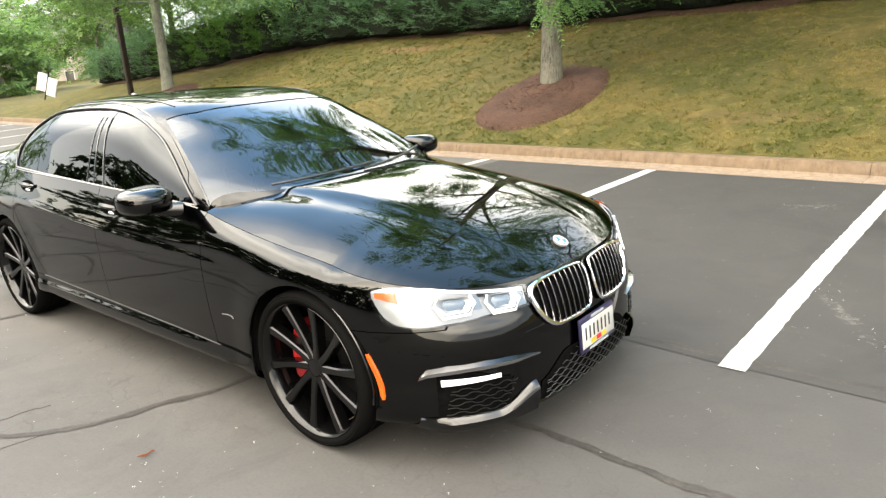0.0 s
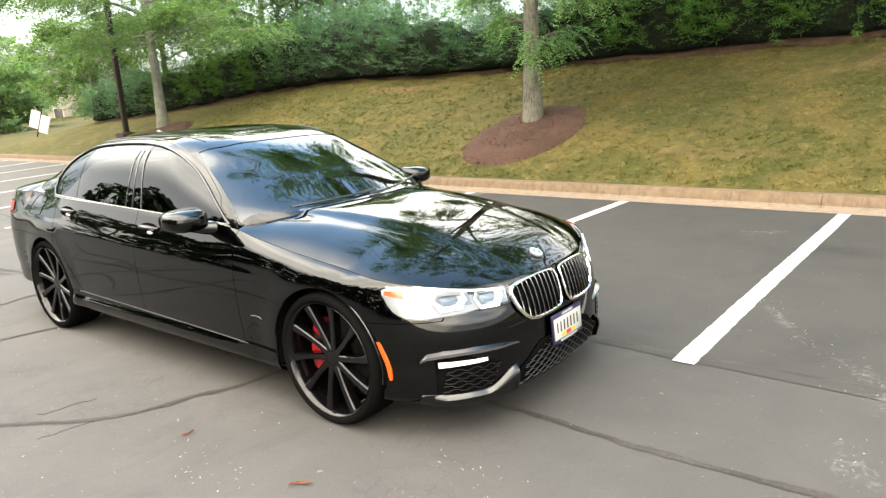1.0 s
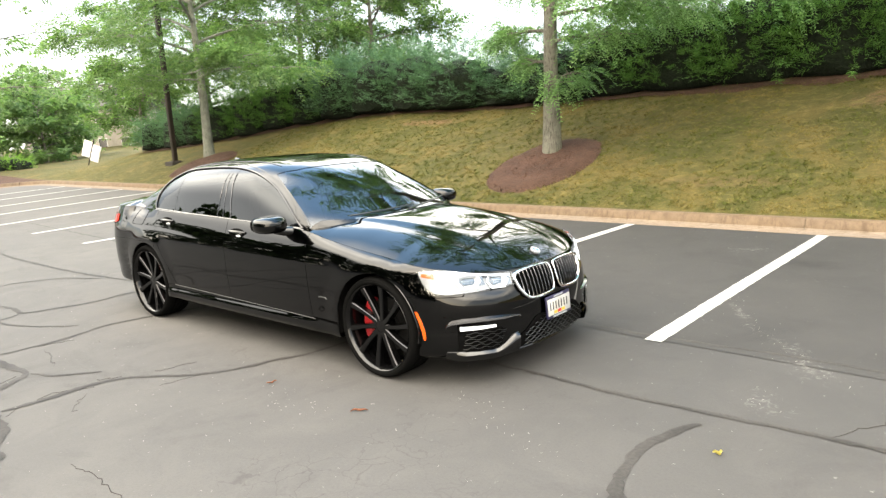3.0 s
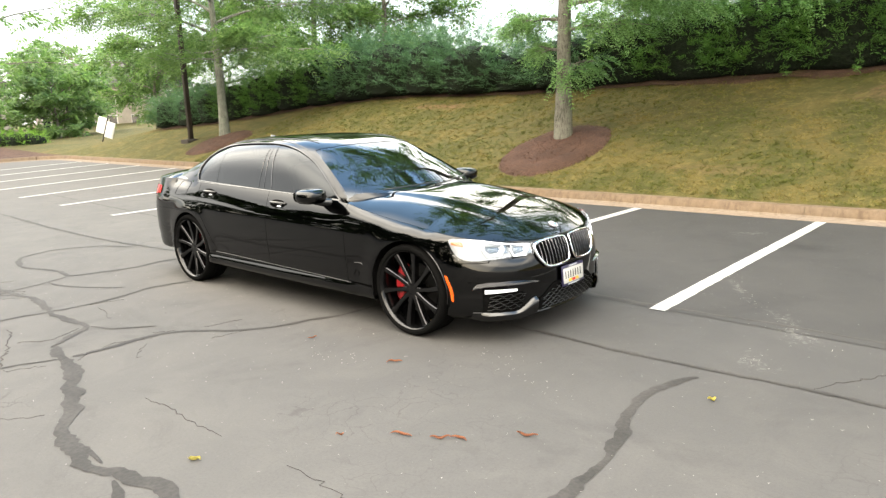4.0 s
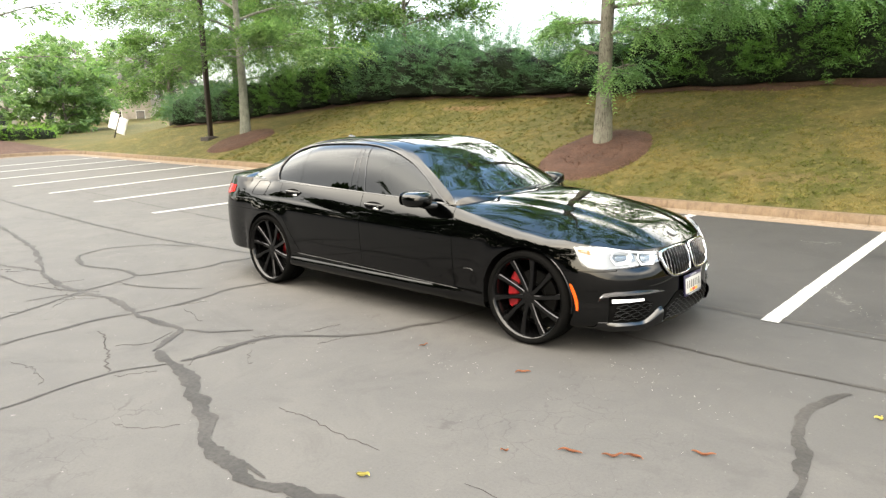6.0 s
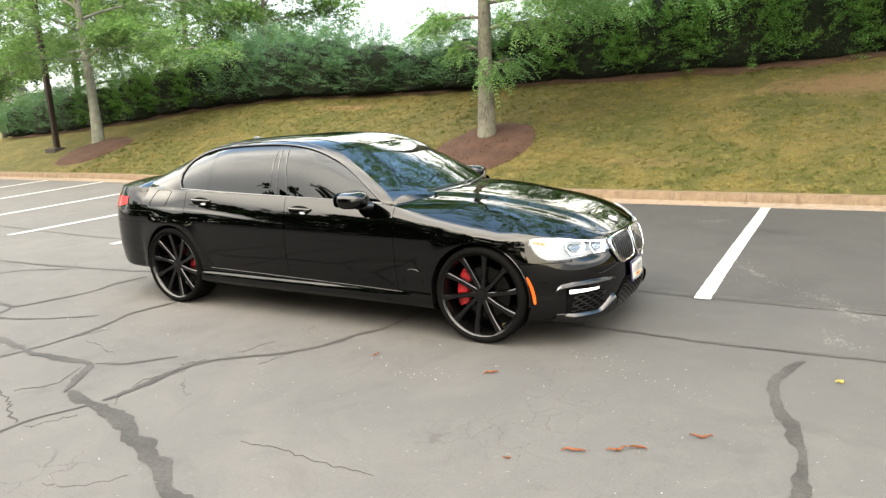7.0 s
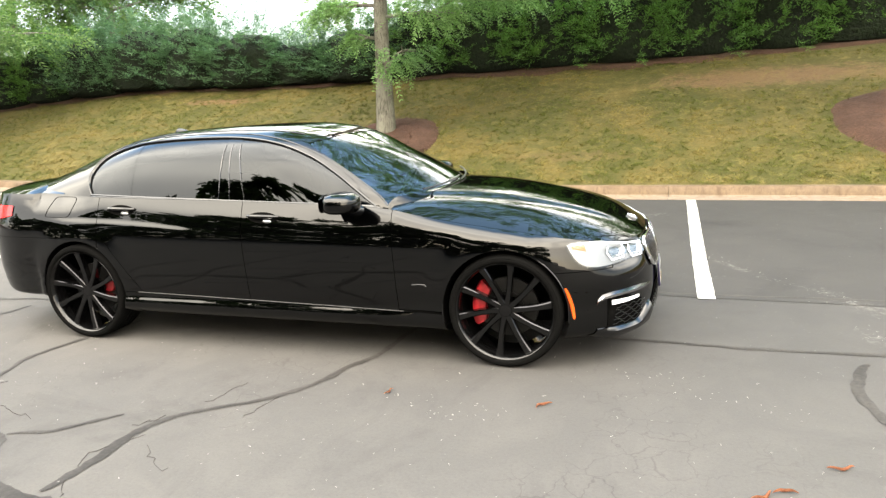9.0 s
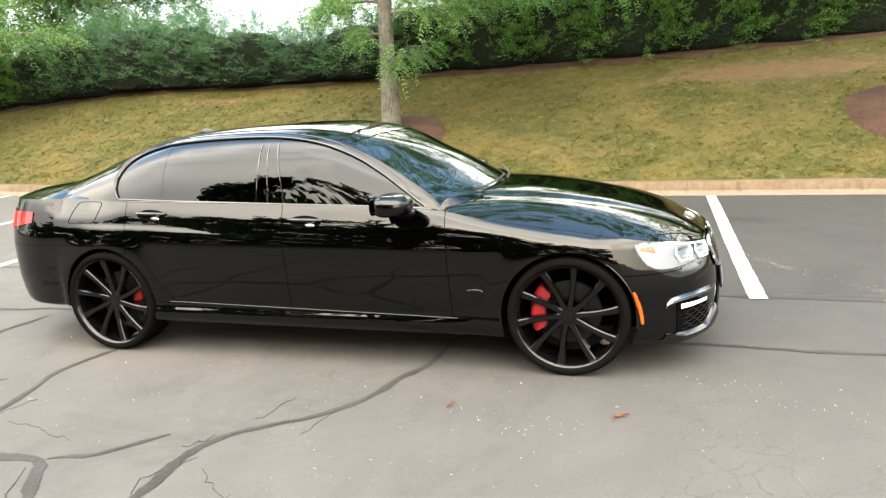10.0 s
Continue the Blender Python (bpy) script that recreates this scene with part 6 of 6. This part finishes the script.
for sy in (-1, 1):
    bm = bmesh.new()
    nose_patch(bm, 0.405, 0.888, lambda f: ev(LOW, f) - 0.007, lambda f: ev(HIGH, f) + 0.005, 0.0025, 30, 8, sy)
    lamp = part("headlamp", bm, gloss_black, car, "wide clear headlamp with white inner lights")
    bm = bmesh.new()
    nose_patch(bm, 0.42, 0.883, lambda f: ev(LOW, f), lambda f: ev(HIGH, f), 0.004, 30, 8, sy)
    part("reflector", bm, reflector, lamp)
    bm = bmesh.new()
    nose_patch(bm, 0.425, 0.60, lambda f: ev(HIGH, 0.02 + 0.38 * f) - 0.036, lambda f: ev(HIGH, 0.02 + 0.38 * f) - 0.017, 0.008, 14, 3, sy)
    part("light_guide", bm, dark_chrome, lamp)
    bm = bmesh.new()
    nose_patch(bm, 0.425, 0.83, lambda f: ev(HIGH, 0.03 + 0.90 * f) - 0.015, lambda f: ev(HIGH, 0.03 + 0.90 * f) - 0.004, 0.011, 26, 3, sy)
    part("light_strip", bm, led, lamp)
    for ya, yb, dz in ((0.455, 0.575, -0.016), (0.620, 0.750, 0.0)):
        # a bowl with a blue lens, a slanting bezel and a ring of light open at the top
        w = yb - ya
        bm = bmesh.new()
        outline = ((ya + 0.10 * w, 0.728 + dz), (ya, 0.698 + dz), (ya + 0.22 * w, 0.668 + dz), (yb - 0.12 * w, 0.668 + dz), (yb, 0.708 + dz), (yb - 0.14 * w, 0.732 + dz))
        cy, cz = (ya + yb) / 2, 0.700 + dz
        grid(bm, [[nose_at(sy * (cy + (p[0] - cy) * g), cz + (p[1] - cz) * g, o) for p in outline] for g, o in ((1.0, 0.016), (0.86, 0.015), (0.70, 0.006), (0.55, 0.005))], True)
        unit = part("projector", bm, satin, lamp)
        bm = bmesh.new()
        grid(bm, [[nose_at(sy * (cy + (p[0] - cy) * g), cz + (p[1] - cz) * g, o) for p in outline] for g, o in ((0.64, 0.007), (0.45, 0.014), (0.22, 0.018), (0.02, 0.019))], True)
        part("projector_lens", bm, projector, unit)
        bm = bmesh.new()
        grid(bm, [[nose_at(sy * (ya - 0.020), 0.724 + dz, 0.012), nose_at(sy * (ya + 0.004), 0.723 + dz, 0.006)], [nose_at(sy * (ya - 0.026), 0.668 + dz, 0.014), nose_at(sy * (ya + 0.012), 0.669 + dz, 0.006)]])
        part("bezel", bm, projector, unit)
        bm = bmesh.new()
        tube(bm, [nose_at(sy * a, b - 0.006 + dz, 0.018) for a, b in ((ya + 0.08 * w, 0.738), (ya - 0.003, 0.702), (ya + 0.20 * w, 0.663), (yb - 0.10 * w, 0.663), (yb + 0.004, 0.712), (yb - 0.10 * w, 0.740))], 0.0055, 8)
        part("light_ring", bm, led, unit)
    bm = bmesh.new()
    nose_patch(bm, 0.838, 0.878, lambda f: 0.728 + 0.022 * f, lambda f: 0.768, 0.009, 6, 3, sy)
    part("amber_reflector", bm, amber, lamp)
    bm = bmesh.new()
    nose_patch(bm, 0.405, 0.888, lambda f: ev(LOW, f) - 0.007, lambda f: ev(HIGH, f) + 0.005, 0.020, 30, 8, sy)
    outward(bm)
    lens = part("lens", bm, glass_clear, lamp)
    lens.visible_shadow = False

    # kidney grille
    def kidney(f):
        """Outline of one grille half, f from 0 to 1, in y and z."""
        pts = [(0.028, 0.700), (0.060, 0.720), (0.20, 0.725), (0.335, 0.716), (0.392, 0.695), (0.397, 0.660), (0.376, 0.600), (0.325, 0.548), (0.25, 0.530), (0.09, 0.534), (0.040, 0.556), (0.026, 0.62)]
        g = (f % 1.0) * len(pts)
        i = int(g)
        p0, p1, p2, p3 = (Vector(pts[(i + k) % len(pts)]) for k in (-1, 0, 1, 2))
        t = g - i
        return 0.5 * (2 * p1 + (p2 - p0) * t + (2 * p0 - 5 * p1 + 4 * p2 - p3) * t * t + (3 * p1 - p0 - 3 * p2 + p3) * t ** 3)

    ks = [kidney(i / 72) for i in range(72)]
    bm = bmesh.new()
    tube(bm, [nose_at(sy * max(0.012, k[0]), k[1], 0.014) for k in ks], [0.0065 + 0.0060 * smooth01((k[0] - 0.25) / 0.15) + 0.003 * smooth01((0.58 - k[1]) / 0.05) for k in ks], 8, closed=True)
    grille = part("kidney_grille", bm, chrome, car, "chrome-framed kidney grille with upright slats")
    bm = bmesh.new()
    rows = []
    for g in (1.0, 0.75, 0.5, 0.25, 0.01):
        rows.append([nose_at(sy * max(0.012, 0.21 + (k[0] - 0.21) * g), 0.655 + (k[1] - 0.655) * g, 0.004) for k in ks])
    grid(bm, rows, True)
    part("backing", bm, liner_black, grille)
    for i in range(9):
        y = 0.062 + 0.0365 * i
        zs = [k[1] for k in ks if abs(k[0] - y) < 0.02]
        lo, hi = min(zs) + 0.004, max(zs) - 0.004
        bm = bmesh.new()
        rows = []
        for t in steps(0, 1, 9):
            z = lo + (hi - lo) * t
            a, b, c = nose_at(sy * (y - 0.0040), z, 0.005), nose_at(sy * y, z, 0.021), nose_at(sy * (y + 0.0040), z, 0.005)
            rows.append([a, a.lerp(b, 0.8), b, c.lerp(b, 0.8), c])
        grid(bm, rows)
        slat = part("slat", bm, gloss_black, grille)
        bm = bmesh.new()
        tube(bm, [nose_at(sy * y, lo + (hi - lo) * t, 0.0212) for t in steps(0.02, 0.97, 9)] + [nose_at(sy * y, hi, 0.016)], 0.0014, 6)
        part("slat_edge", bm, slat_chrome_brow_sheen, slat, "thin chrome edge")

    # outer intake with light bar, mesh and fin
    bm = bmesh.new()
    nose_patch(bm, 0.545, 0.790, lambda f: 0.240 + 0.012 * f, lambda f: 0.385 + 0.050 * smooth01(f * 1.8), 0.004, 22, 6, sy)
    intake = part("side_intake", bm, liner_black, car, "black lower intake with mesh")
    for r in range(6):
        bm = bmesh.new()
        zr = 0.272 + 0.0195 * r
        y0 = 0.572 - 0.010 * r
        tube(bm, [nose_at(sy * (y0 + 0.0068 * i), zr + 0.0060 * max(-0.8, min(0.8, 1.4 * math.sin(0.62 * i + r * math.pi))), 0.013) for i in range(30 + r)], 0.0024, 5)
        part("mesh_bar", bm, mesh_metal, intake)
    bm = bmesh.new()
    nose_patch(bm, 0.590, 0.778, lambda f: 0.397 - 0.004 * f, lambda f: 0.415 + 0.008 * f, 0.018, 16, 4, sy)
    part("light_bar", bm, led, intake)
    # black brow over the light bar; its metal colour imitates the mirrored sky
    bm = bmesh.new()
    rows = []
    for y, z, w in ((0.40, 0.440, 0.2), (0.46, 0.452, 0.5), (0.54, 0.462, 0.9), (0.64, 0.468, 1.0), (0.76, 0.468, 1.0), (0.812, 0.458, 0.9), (0.828, 0.436, 0.6), (0.832, 0.412, 0.3)):
        rows.append([nose_at(sy * y, z + 0.004 * w, 0.000), nose_at(sy * y, z - 0.006 * w, 0.028 * w), nose_at(sy * y, z - 0.020 * w, 0.029 * w), nose_at(sy * y, z - 0.030 * w, 0.003)])
    grid(bm, rows)
    part("intake_brow", bm, slat_chrome_brow_sheen, intake, "glossy black brow over the light bar, its sky reflection put in as dull chrome")
    bm = bmesh.new()
    rows = []
    for i in range(25):
        f = i / 24
        y = 0.43 + 0.400 * f
        thin = min(1.0, (1 - f) * 5 + 0.05)
        rise = 0.085 * (1 - smooth01(f * 2.4))
        top = 0.246 + rise + 0.006 * f
        rows.append([nose_at(sy * y, z, o) for z, o in ((top, 0.002), (top - 0.003, 0.010), (0.234 + 0.80 * rise, 0.004 + 0.026 * thin), (0.222 + 0.60 * rise, 0.004 + 0.032 * thin), (0.204 + 0.2 * rise, 0.004 + 0.032 * thin), (0.196, 0.004))])
    grid(bm, rows)
    part("bumper_fin", bm, gloss_black, intake, "glossy lower bumper fin")

    # tail lamp
    bm = bmesh.new()
    rows = []
    for i in range(15):
        th = 0.35 + (1.42 - 0.35) * i / 14
        f = i / 14
        lo, hi = 0.850 + 0.075 * f ** 2, 1.012 - 0.014 * f
        row = []
        for j in range(7):
            p = rump(th, lo + (hi - lo) * j / 6)
            s = Vector((p.x + 1.2, p.y, 0)).normalized() * 0.008
            row.append(((p + s).x, abs((p + s).y) * sy, p.z))
        rows.append(row)
    grid(bm, rows)
    part("tail_lamp", bm, red_lens, car, "red tail lamp")

# middle intake with mesh
bm = bmesh.new()
rows = [[nose_at(y if abs(y) > 0.001 else 0.002, z, 0.004) for z in steps(0.215, 0.405 - 0.10 * smooth01((abs(y) - 0.22) / 0.2), 7)] for y in steps(-0.40, 0.40, 41)]
grid(bm, rows)
mid_intake = part("middle_intake", bm, liner_black, car, "black middle intake with wavy mesh")
for r in range(9):
    bm = bmesh.new()
    zr = 0.232 + 0.0195 * r
    half = 0.38 - 0.20 * smooth01((zr - 0.30) / 0.1)
    cnt = int(half / 0.0068)
    tube(bm, [nose_at(0.0068 * i if i else 0.002, zr + 0.0060 * max(-0.8, min(0.8, 1.4 * math.sin(0.62 * i + r * math.pi))), 0.012) for i in range(-cnt, cnt + 1)], 0.0020, 5)
    part("mesh_bar", bm, mesh_metal, mid_intake)
bm = bmesh.new()
tube(bm, [nose_at(y if abs(y) > 0.001 else 0.002, 0.190, 0.000) for y in steps(-0.66, 0.66, 41)], 0.012, 8)
part("front_lip", bm, gloss_black, car)

# plate, with bars for its characters
pm = pose(2.506, -0.015, 0.428, 0, -4, 0) @ Matrix.Diagonal((1, 0.97, 0.86, 1))
bm = bmesh.new()
box(bm, -0.010, 0.004, -0.162, 0.162, -0.092, 0.092, 0.006, pm)
plate = part("number_plate", bm, plate_blue, car, "white plate in a dark blue frame")
bm = bmesh.new()
box(bm, 0.003, 0.0065, -0.150, 0.150, -0.068, 0.066, 0.002, pm)
part("plate_face", bm, plate_white, plate)
for i in range(7):
    bm = bmesh.new()
    box(bm, 0.006, 0.0072, -0.124 + 0.037 * i, -0.111 + 0.037 * i, -0.026, 0.040, 0.0, pm)
    part("plate_bar", bm, plate_ink, plate)
for a, b, mat in ((-0.075, -0.03, plate_yellow), (-0.025, 0.02, plate_red), (0.025, 0.07, plate_yellow)):
    bm = bmesh.new()
    box(bm, 0.006, 0.0078, a, b, -0.060, -0.036, 0.0, pm)
    part("plate_patch", bm, mat, plate)
bm = bmesh.new()
box(bm, 0.0036, 0.0060, -0.09, 0.09, -0.088, -0.074, 0.0, pm)
part("frame_bar", bm, white_lens, plate)
bm = bmesh.new()
box(bm, 0.0036, 0.0060, -0.06, 0.06, 0.074, 0.087, 0.0, pm)
part("frame_bar", bm, white_lens, plate)

# round badge on the bonnet
bx, bz = 2.318, ev(HOOD, 2.318) + 0.008
bmx = pose(bx, 0, bz, 0, 29, 0)
bm = bmesh.new()
lathe(bm, [(0.0365, -0.006), (0.0375, 0.004), (0.034, 0.006), (0.0005, 0.006)], bmx, 32)
badge = part("badge", bm, white_lens, car, "round blue and white badge")
for q in range(2):
    bm = bmesh.new()
    rows = [[bmx @ Vector((r * math.cos(a), r * math.sin(a), 0.0072)) for a in steps(q * math.pi, q * math.pi + math.pi / 2, 9)] for r in (0.001, 0.026)]
    grid(bm, rows)
    part("badge_field", bm, badge_blue, badge)
bm = bmesh.new()
lathe(bm, [(0.0255, 0.0062), (0.0262, 0.0085), (0.0282, 0.0085), (0.029, 0.0062)], bmx, 32)
part("badge_ring", bm, chrome, badge)

# ---- wheels ----
I4 = Matrix.Identity(4)
bm = bmesh.new()
lathe(bm, [(0.306, 0.112), (0.3095, 0.120), (0.3070, 0.1235), (0.3030, 0.121), (0.292, 0.100), (0.286, 0.07), (0.278, 0.0), (0.278, -0.11), (0.304, -0.12)], I4, 72)
rim_mesh = finish("wheel", bm, rim_black)
bm = bmesh.new()
lathe(bm, [(0.300, -0.112), (0.310, -0.126), (0.330, -0.131), (0.350, -0.122), (0.358, -0.100), (0.360, -0.075), (0.360, -0.045), (0.353, -0.043), (0.353, -0.033), (0.3605, -0.031), (0.3605, -0.006), (0.353, -0.004), (0.353, 0.006), (0.3605, 0.008), (0.3605, 0.033),
           (0.353, 0.035), (0.353, 0.045), (0.360, 0.047), (0.360, 0.078), (0.357, 0.103), (0.349, 0.121), (0.340, 0.128), (0.336, 0.1265), (0.332, 0.129), (0.324, 0.129), (0.316, 0.126), (0.308, 0.118), (0.303, 0.108)], I4, 72)
tyre_mesh = finish("tyre", bm, tyre_mat, sharp=30)
bm = bmesh.new()
rows = []
for t in steps(0, 1, 10):
    r = 0.040 + 0.254 * t
    a = -0.11 * (1 - t) + 0.02
    w0, w1 = 0.020 - 0.006 * math.sin(math.pi * t) + 0.004 * t, 0.022 - 0.005 * math.sin(math.pi * t) + 0.003 * t
    h = 0.084 + 0.020 * t ** 1.5
    c = Vector((r * math.cos(a), r * math.sin(a), 0))
    s = Vector((-math.sin(a), math.cos(a), 0))
    rows.append([c - s * w0 + Vector((0, 0, h - 0.050)), c - s * w0 + Vector((0, 0, h - 0.006)), c - s * w0 * 0.72 + Vector((0, 0, h)), c + s * w1 * 0.70 + Vector((0, 0, h - 0.001)), c + s * w1 + Vector((0, 0, h - 0.007)), c + s * w1 + Vector((0, 0, h - 0.055))])
grid(bm, rows, True)
spoke_mesh = finish("spoke", bm, rim_black, sharp=28)
# bright bevels along both edges of a spoke
bm = bmesh.new()
for k in (1, 2):
    pair = []
    for row in rows:
        a, b = (row[1], row[2]) if k == 1 else (row[4], row[3])
        lift = Vector((0, 0, 0.0006)) + (a - b) * 0.04
        pair.append([a + lift, b + lift])
    grid(bm, pair[1:])
edge_mesh = finish("spoke_edge", bm, spoke_polish, sharp=28)
bm = bmesh.new()
lathe(bm, [(0.060, 0.02), (0.058, 0.066), (0.050, 0.076), (0.040, 0.077), (0.0385, 0.083), (0.001, 0.085)], I4, 32)
cap_mesh = finish("hub_cap", bm, rim_black, sharp=30)
bm = bmesh.new()
lathe(bm, [(0.075, -0.03), (0.08, 0.005), (0.10, 0.005), (0.102, -0.008), (0.190, -0.008), (0.190, -0.036), (0.06, -0.036)], I4, 64)
disc_mesh = finish("brake_disc", bm, disc_mat, sharp=30)
bm = bmesh.new()
rows = []
for i in range(15):
    a = math.radians(-34 + 68 * i / 14)
    e = 0.010 * (1 if i in (0, 14) else 0)
    rows.append([Vector((r * math.cos(a), r * math.sin(a), h)) for r, h in ((0.140 + e, -0.05), (0.132 + e, 0.008), (0.140 + e, 0.026), (0.168, 0.034), (0.205 - e, 0.032), (0.222 - e, 0.022), (0.228 - e, 0.005), (0.222 - e, -0.05))])
vs = grid(bm, rows)
bm.faces.new(vs[0])
bm.faces.new(vs[-1][::-1])
caliper_mesh = finish("caliper", bm, caliper_red, sharp=30)
for sx in (1, -1):
    for sy in (-1, 1):
        wheel = new("wheel", rim_mesh)
        wheel.parent = car
        wheel.matrix_local = pose(sx * AXLE, sy * TRACK_Y, HUB_Z, 90 if sy < 0 else -90, 0, 0)
        tagged(wheel, "gloss black ten-spoke alloy wheel")
        turn = 9 if sx > 0 else 24
        for nm, me in (("tyre", tyre_mesh), ("hub_cap", cap_mesh), ("brake_disc", disc_mesh)):
            o = new(nm, me)
            o.parent = wheel
        for i in range(10):
            o = new("spoke", spoke_mesh)
            o.parent = wheel
            o.matrix_local = pose(0, 0, 0, 0, 0, turn + 36 * i)
            o = tagged(new("spoke_edge", edge_mesh), "polished bevel of a spoke")
            o.parent = wheel
            o.matrix_local = pose(0, 0, 0, 0, 0, turn + 36 * i)
        o = tagged(new("caliper", caliper_mesh), "red brake caliper")
        o.parent = wheel
        o.matrix_local = (pose(0, 0, 0, 0, 0, 172 if sx > 0 else 12) if sy < 0 else pose(0, 0, 0, 0, 0, 188 if sx > 0 else -12)) @ Matrix.Diagonal((1, 1.22, 1, 1) if sx > 0 else (0.85, 0.42, 0.6, 1))

# ---- lamp post, sign and the far end ----
post_paint = grainy("post_paint", (0.015, 0.011, 0.008), (0.0275, 0.021, 0.016), 20, 0.5)
post_base = grainy("post_concrete", (0.02, 0.0175, 0.015), (0.04, 0.035, 0.031), 25, 0.9)
px, py = -19.5, 9.25
pz = bank_z(px, py)
post = thing("lamp_post", "dark brown square lamp post on a low concrete base", "lamp post", (px, py, pz))
bm = bmesh.new()
box(bm, -0.28, 0.28, -0.28, 0.28, -0.25, 0.07, 0.03)
part("base", bm, post_base, post)
bm = bmesh.new()
box(bm, -0.078, 0.078, -0.078, 0.078, 0.06, 7.4, 0.012)
part("pole", bm, post_paint, post)
bm = bmesh.new()
box(bm, -0.15, 0.15, -0.15, 0.15, 0.065, 0.095, 0.008)
part("base_plate", bm, post_paint, post)
bm = bmesh.new()
box(bm, -0.30, 0.30, -0.95, -0.20, 7.2, 7.4, 0.03)
box(bm, -0.05, 0.05, -0.25, 0.0, 7.26, 7.34, 0.01)
part("lamp_head", bm, post_paint, post)

sign_white = grainy("sign_white", (0.50, 0.50, 0.50), (0.62, 0.62, 0.62), 12, 0.6, bump=0.02)
sign = thing("notice_board", "white notice boards on a post by the road", "sign", (-33.6, 12.0, bank_z(-33.6, 12.0) + 0.02))
for nm, dx, dz in (("board", -0.25, 0.06), ("board", 0.25, -0.06)):
    bm = bmesh.new()
    box(bm, dx - 0.23, dx + 0.23, -0.03, 0.03, 0.36 + dz, 1.22 + dz, 0.01, pose(0, 0, 0, 0, 20, 38))
    part(nm, bm, sign_white, sign)
bm = bmesh.new()
tube(bm, [pose(0, 0, 0, 0, 20, 38) @ Vector((0, -0.01, z)) for z in (-0.3, 1.45)], 0.035, 8)
part("post", bm, post_paint, sign)

cone = thing("traffic_cone", "orange traffic cone beside the planting bed", "cone", (-45.5, 8.75, 0.42))
orange = grainy("cone_orange", (0.375, 0.055, 0.01), (0.425, 0.075, 0.015), 20, 0.5, bump=0.02)
bm = bmesh.new()
lathe(bm, [(0.20, 0.02), (0.18, 0.05), (0.05, 0.78), (0.03, 0.80), (0.001, 0.80)], I4, 24)
part("body", bm, orange, cone)
bm = bmesh.new()
box(bm, -0.25, 0.25, -0.25, 0.25, 0.0, 0.035, 0.01)
part("foot", bm, orange, cone)

render_wall = grainy("pale_wall", (0.275, 0.25, 0.215), (0.33, 0.305, 0.27), 6, 0.9, bump=0.05)
roof_grey = grainy("roof_shingle", (0.06, 0.0575, 0.055), (0.1, 0.095, 0.09), 9, 0.9)
pane_dark = Mat("window_dark", 0.1, 0.0, (0.015, 0.0175, 0.02)).m


def house(x, y, z, w, d, h, turn, label):
    """A pale two-storey house with a pitched roof and rows of windows."""
    top = thing("house", label, "house", (x, y, z))
    top.rotation_euler[2] = radians(turn)
    bm = bmesh.new()
    box(bm, -w / 2, w / 2, -d / 2, d / 2, 0, h)
    part("wall", bm, render_wall, top, smooth=False)
    bm = bmesh.new()
    rows = [[(sx * (w / 2 + 0.4), sy * (d / 2 + 0.4), zz) for sy, zz in ((-1, h - 0.1), (-1, h + 0.1), (0, h + d * 0.33), (1, h + 0.1), (1, h - 0.1))] for sx in (-1, 1)]
    vs = grid(bm, rows)
    bm.faces.new(vs[0])
    bm.faces.new(vs[1][::-1])
    part("roof", bm, roof_grey, top, smooth=False)
    n = max(2, int(w / 2.6))
    for side, length, count in (("front", w, n), ("end", d, max(2, int(d / 3)))):
        for i in range(count):
            for zz in (1.0, 3.6):
                if zz + 1.4 > h:
                    continue
                c = -length / 2 + (i + 0.5) * length / count
                for s in (-1, 1):
                    m = pose(c, s * d / 2, zz) if side == "front" else pose(s * w / 2, c, zz, 0, 0, 90)
                    bm = bmesh.new()
                    box(bm, -0.55, 0.55, -0.05, 0.05, 0, 1.4, 0.0, m)
                    win = part("window", bm, sign_white, top, smooth=False)
                    bm = bmesh.new()
                    box(bm, -0.47, 0.47, -0.07, 0.07, 0.08, 1.32, 0.0, m)
                    part("pane", bm, pane_dark, win, smooth=False)
    return top


house(-78, 33, 0.0, 14, 9, 5.6, 30, "pale two-storey house behind distant trees")
house(-84, 16, 0.0, 16, 9, 5.6, 8, "pale two-storey house behind distant trees")
house(-88, -2, 0.0, 14, 9, 5.6, -10, "pale two-storey house behind distant trees")
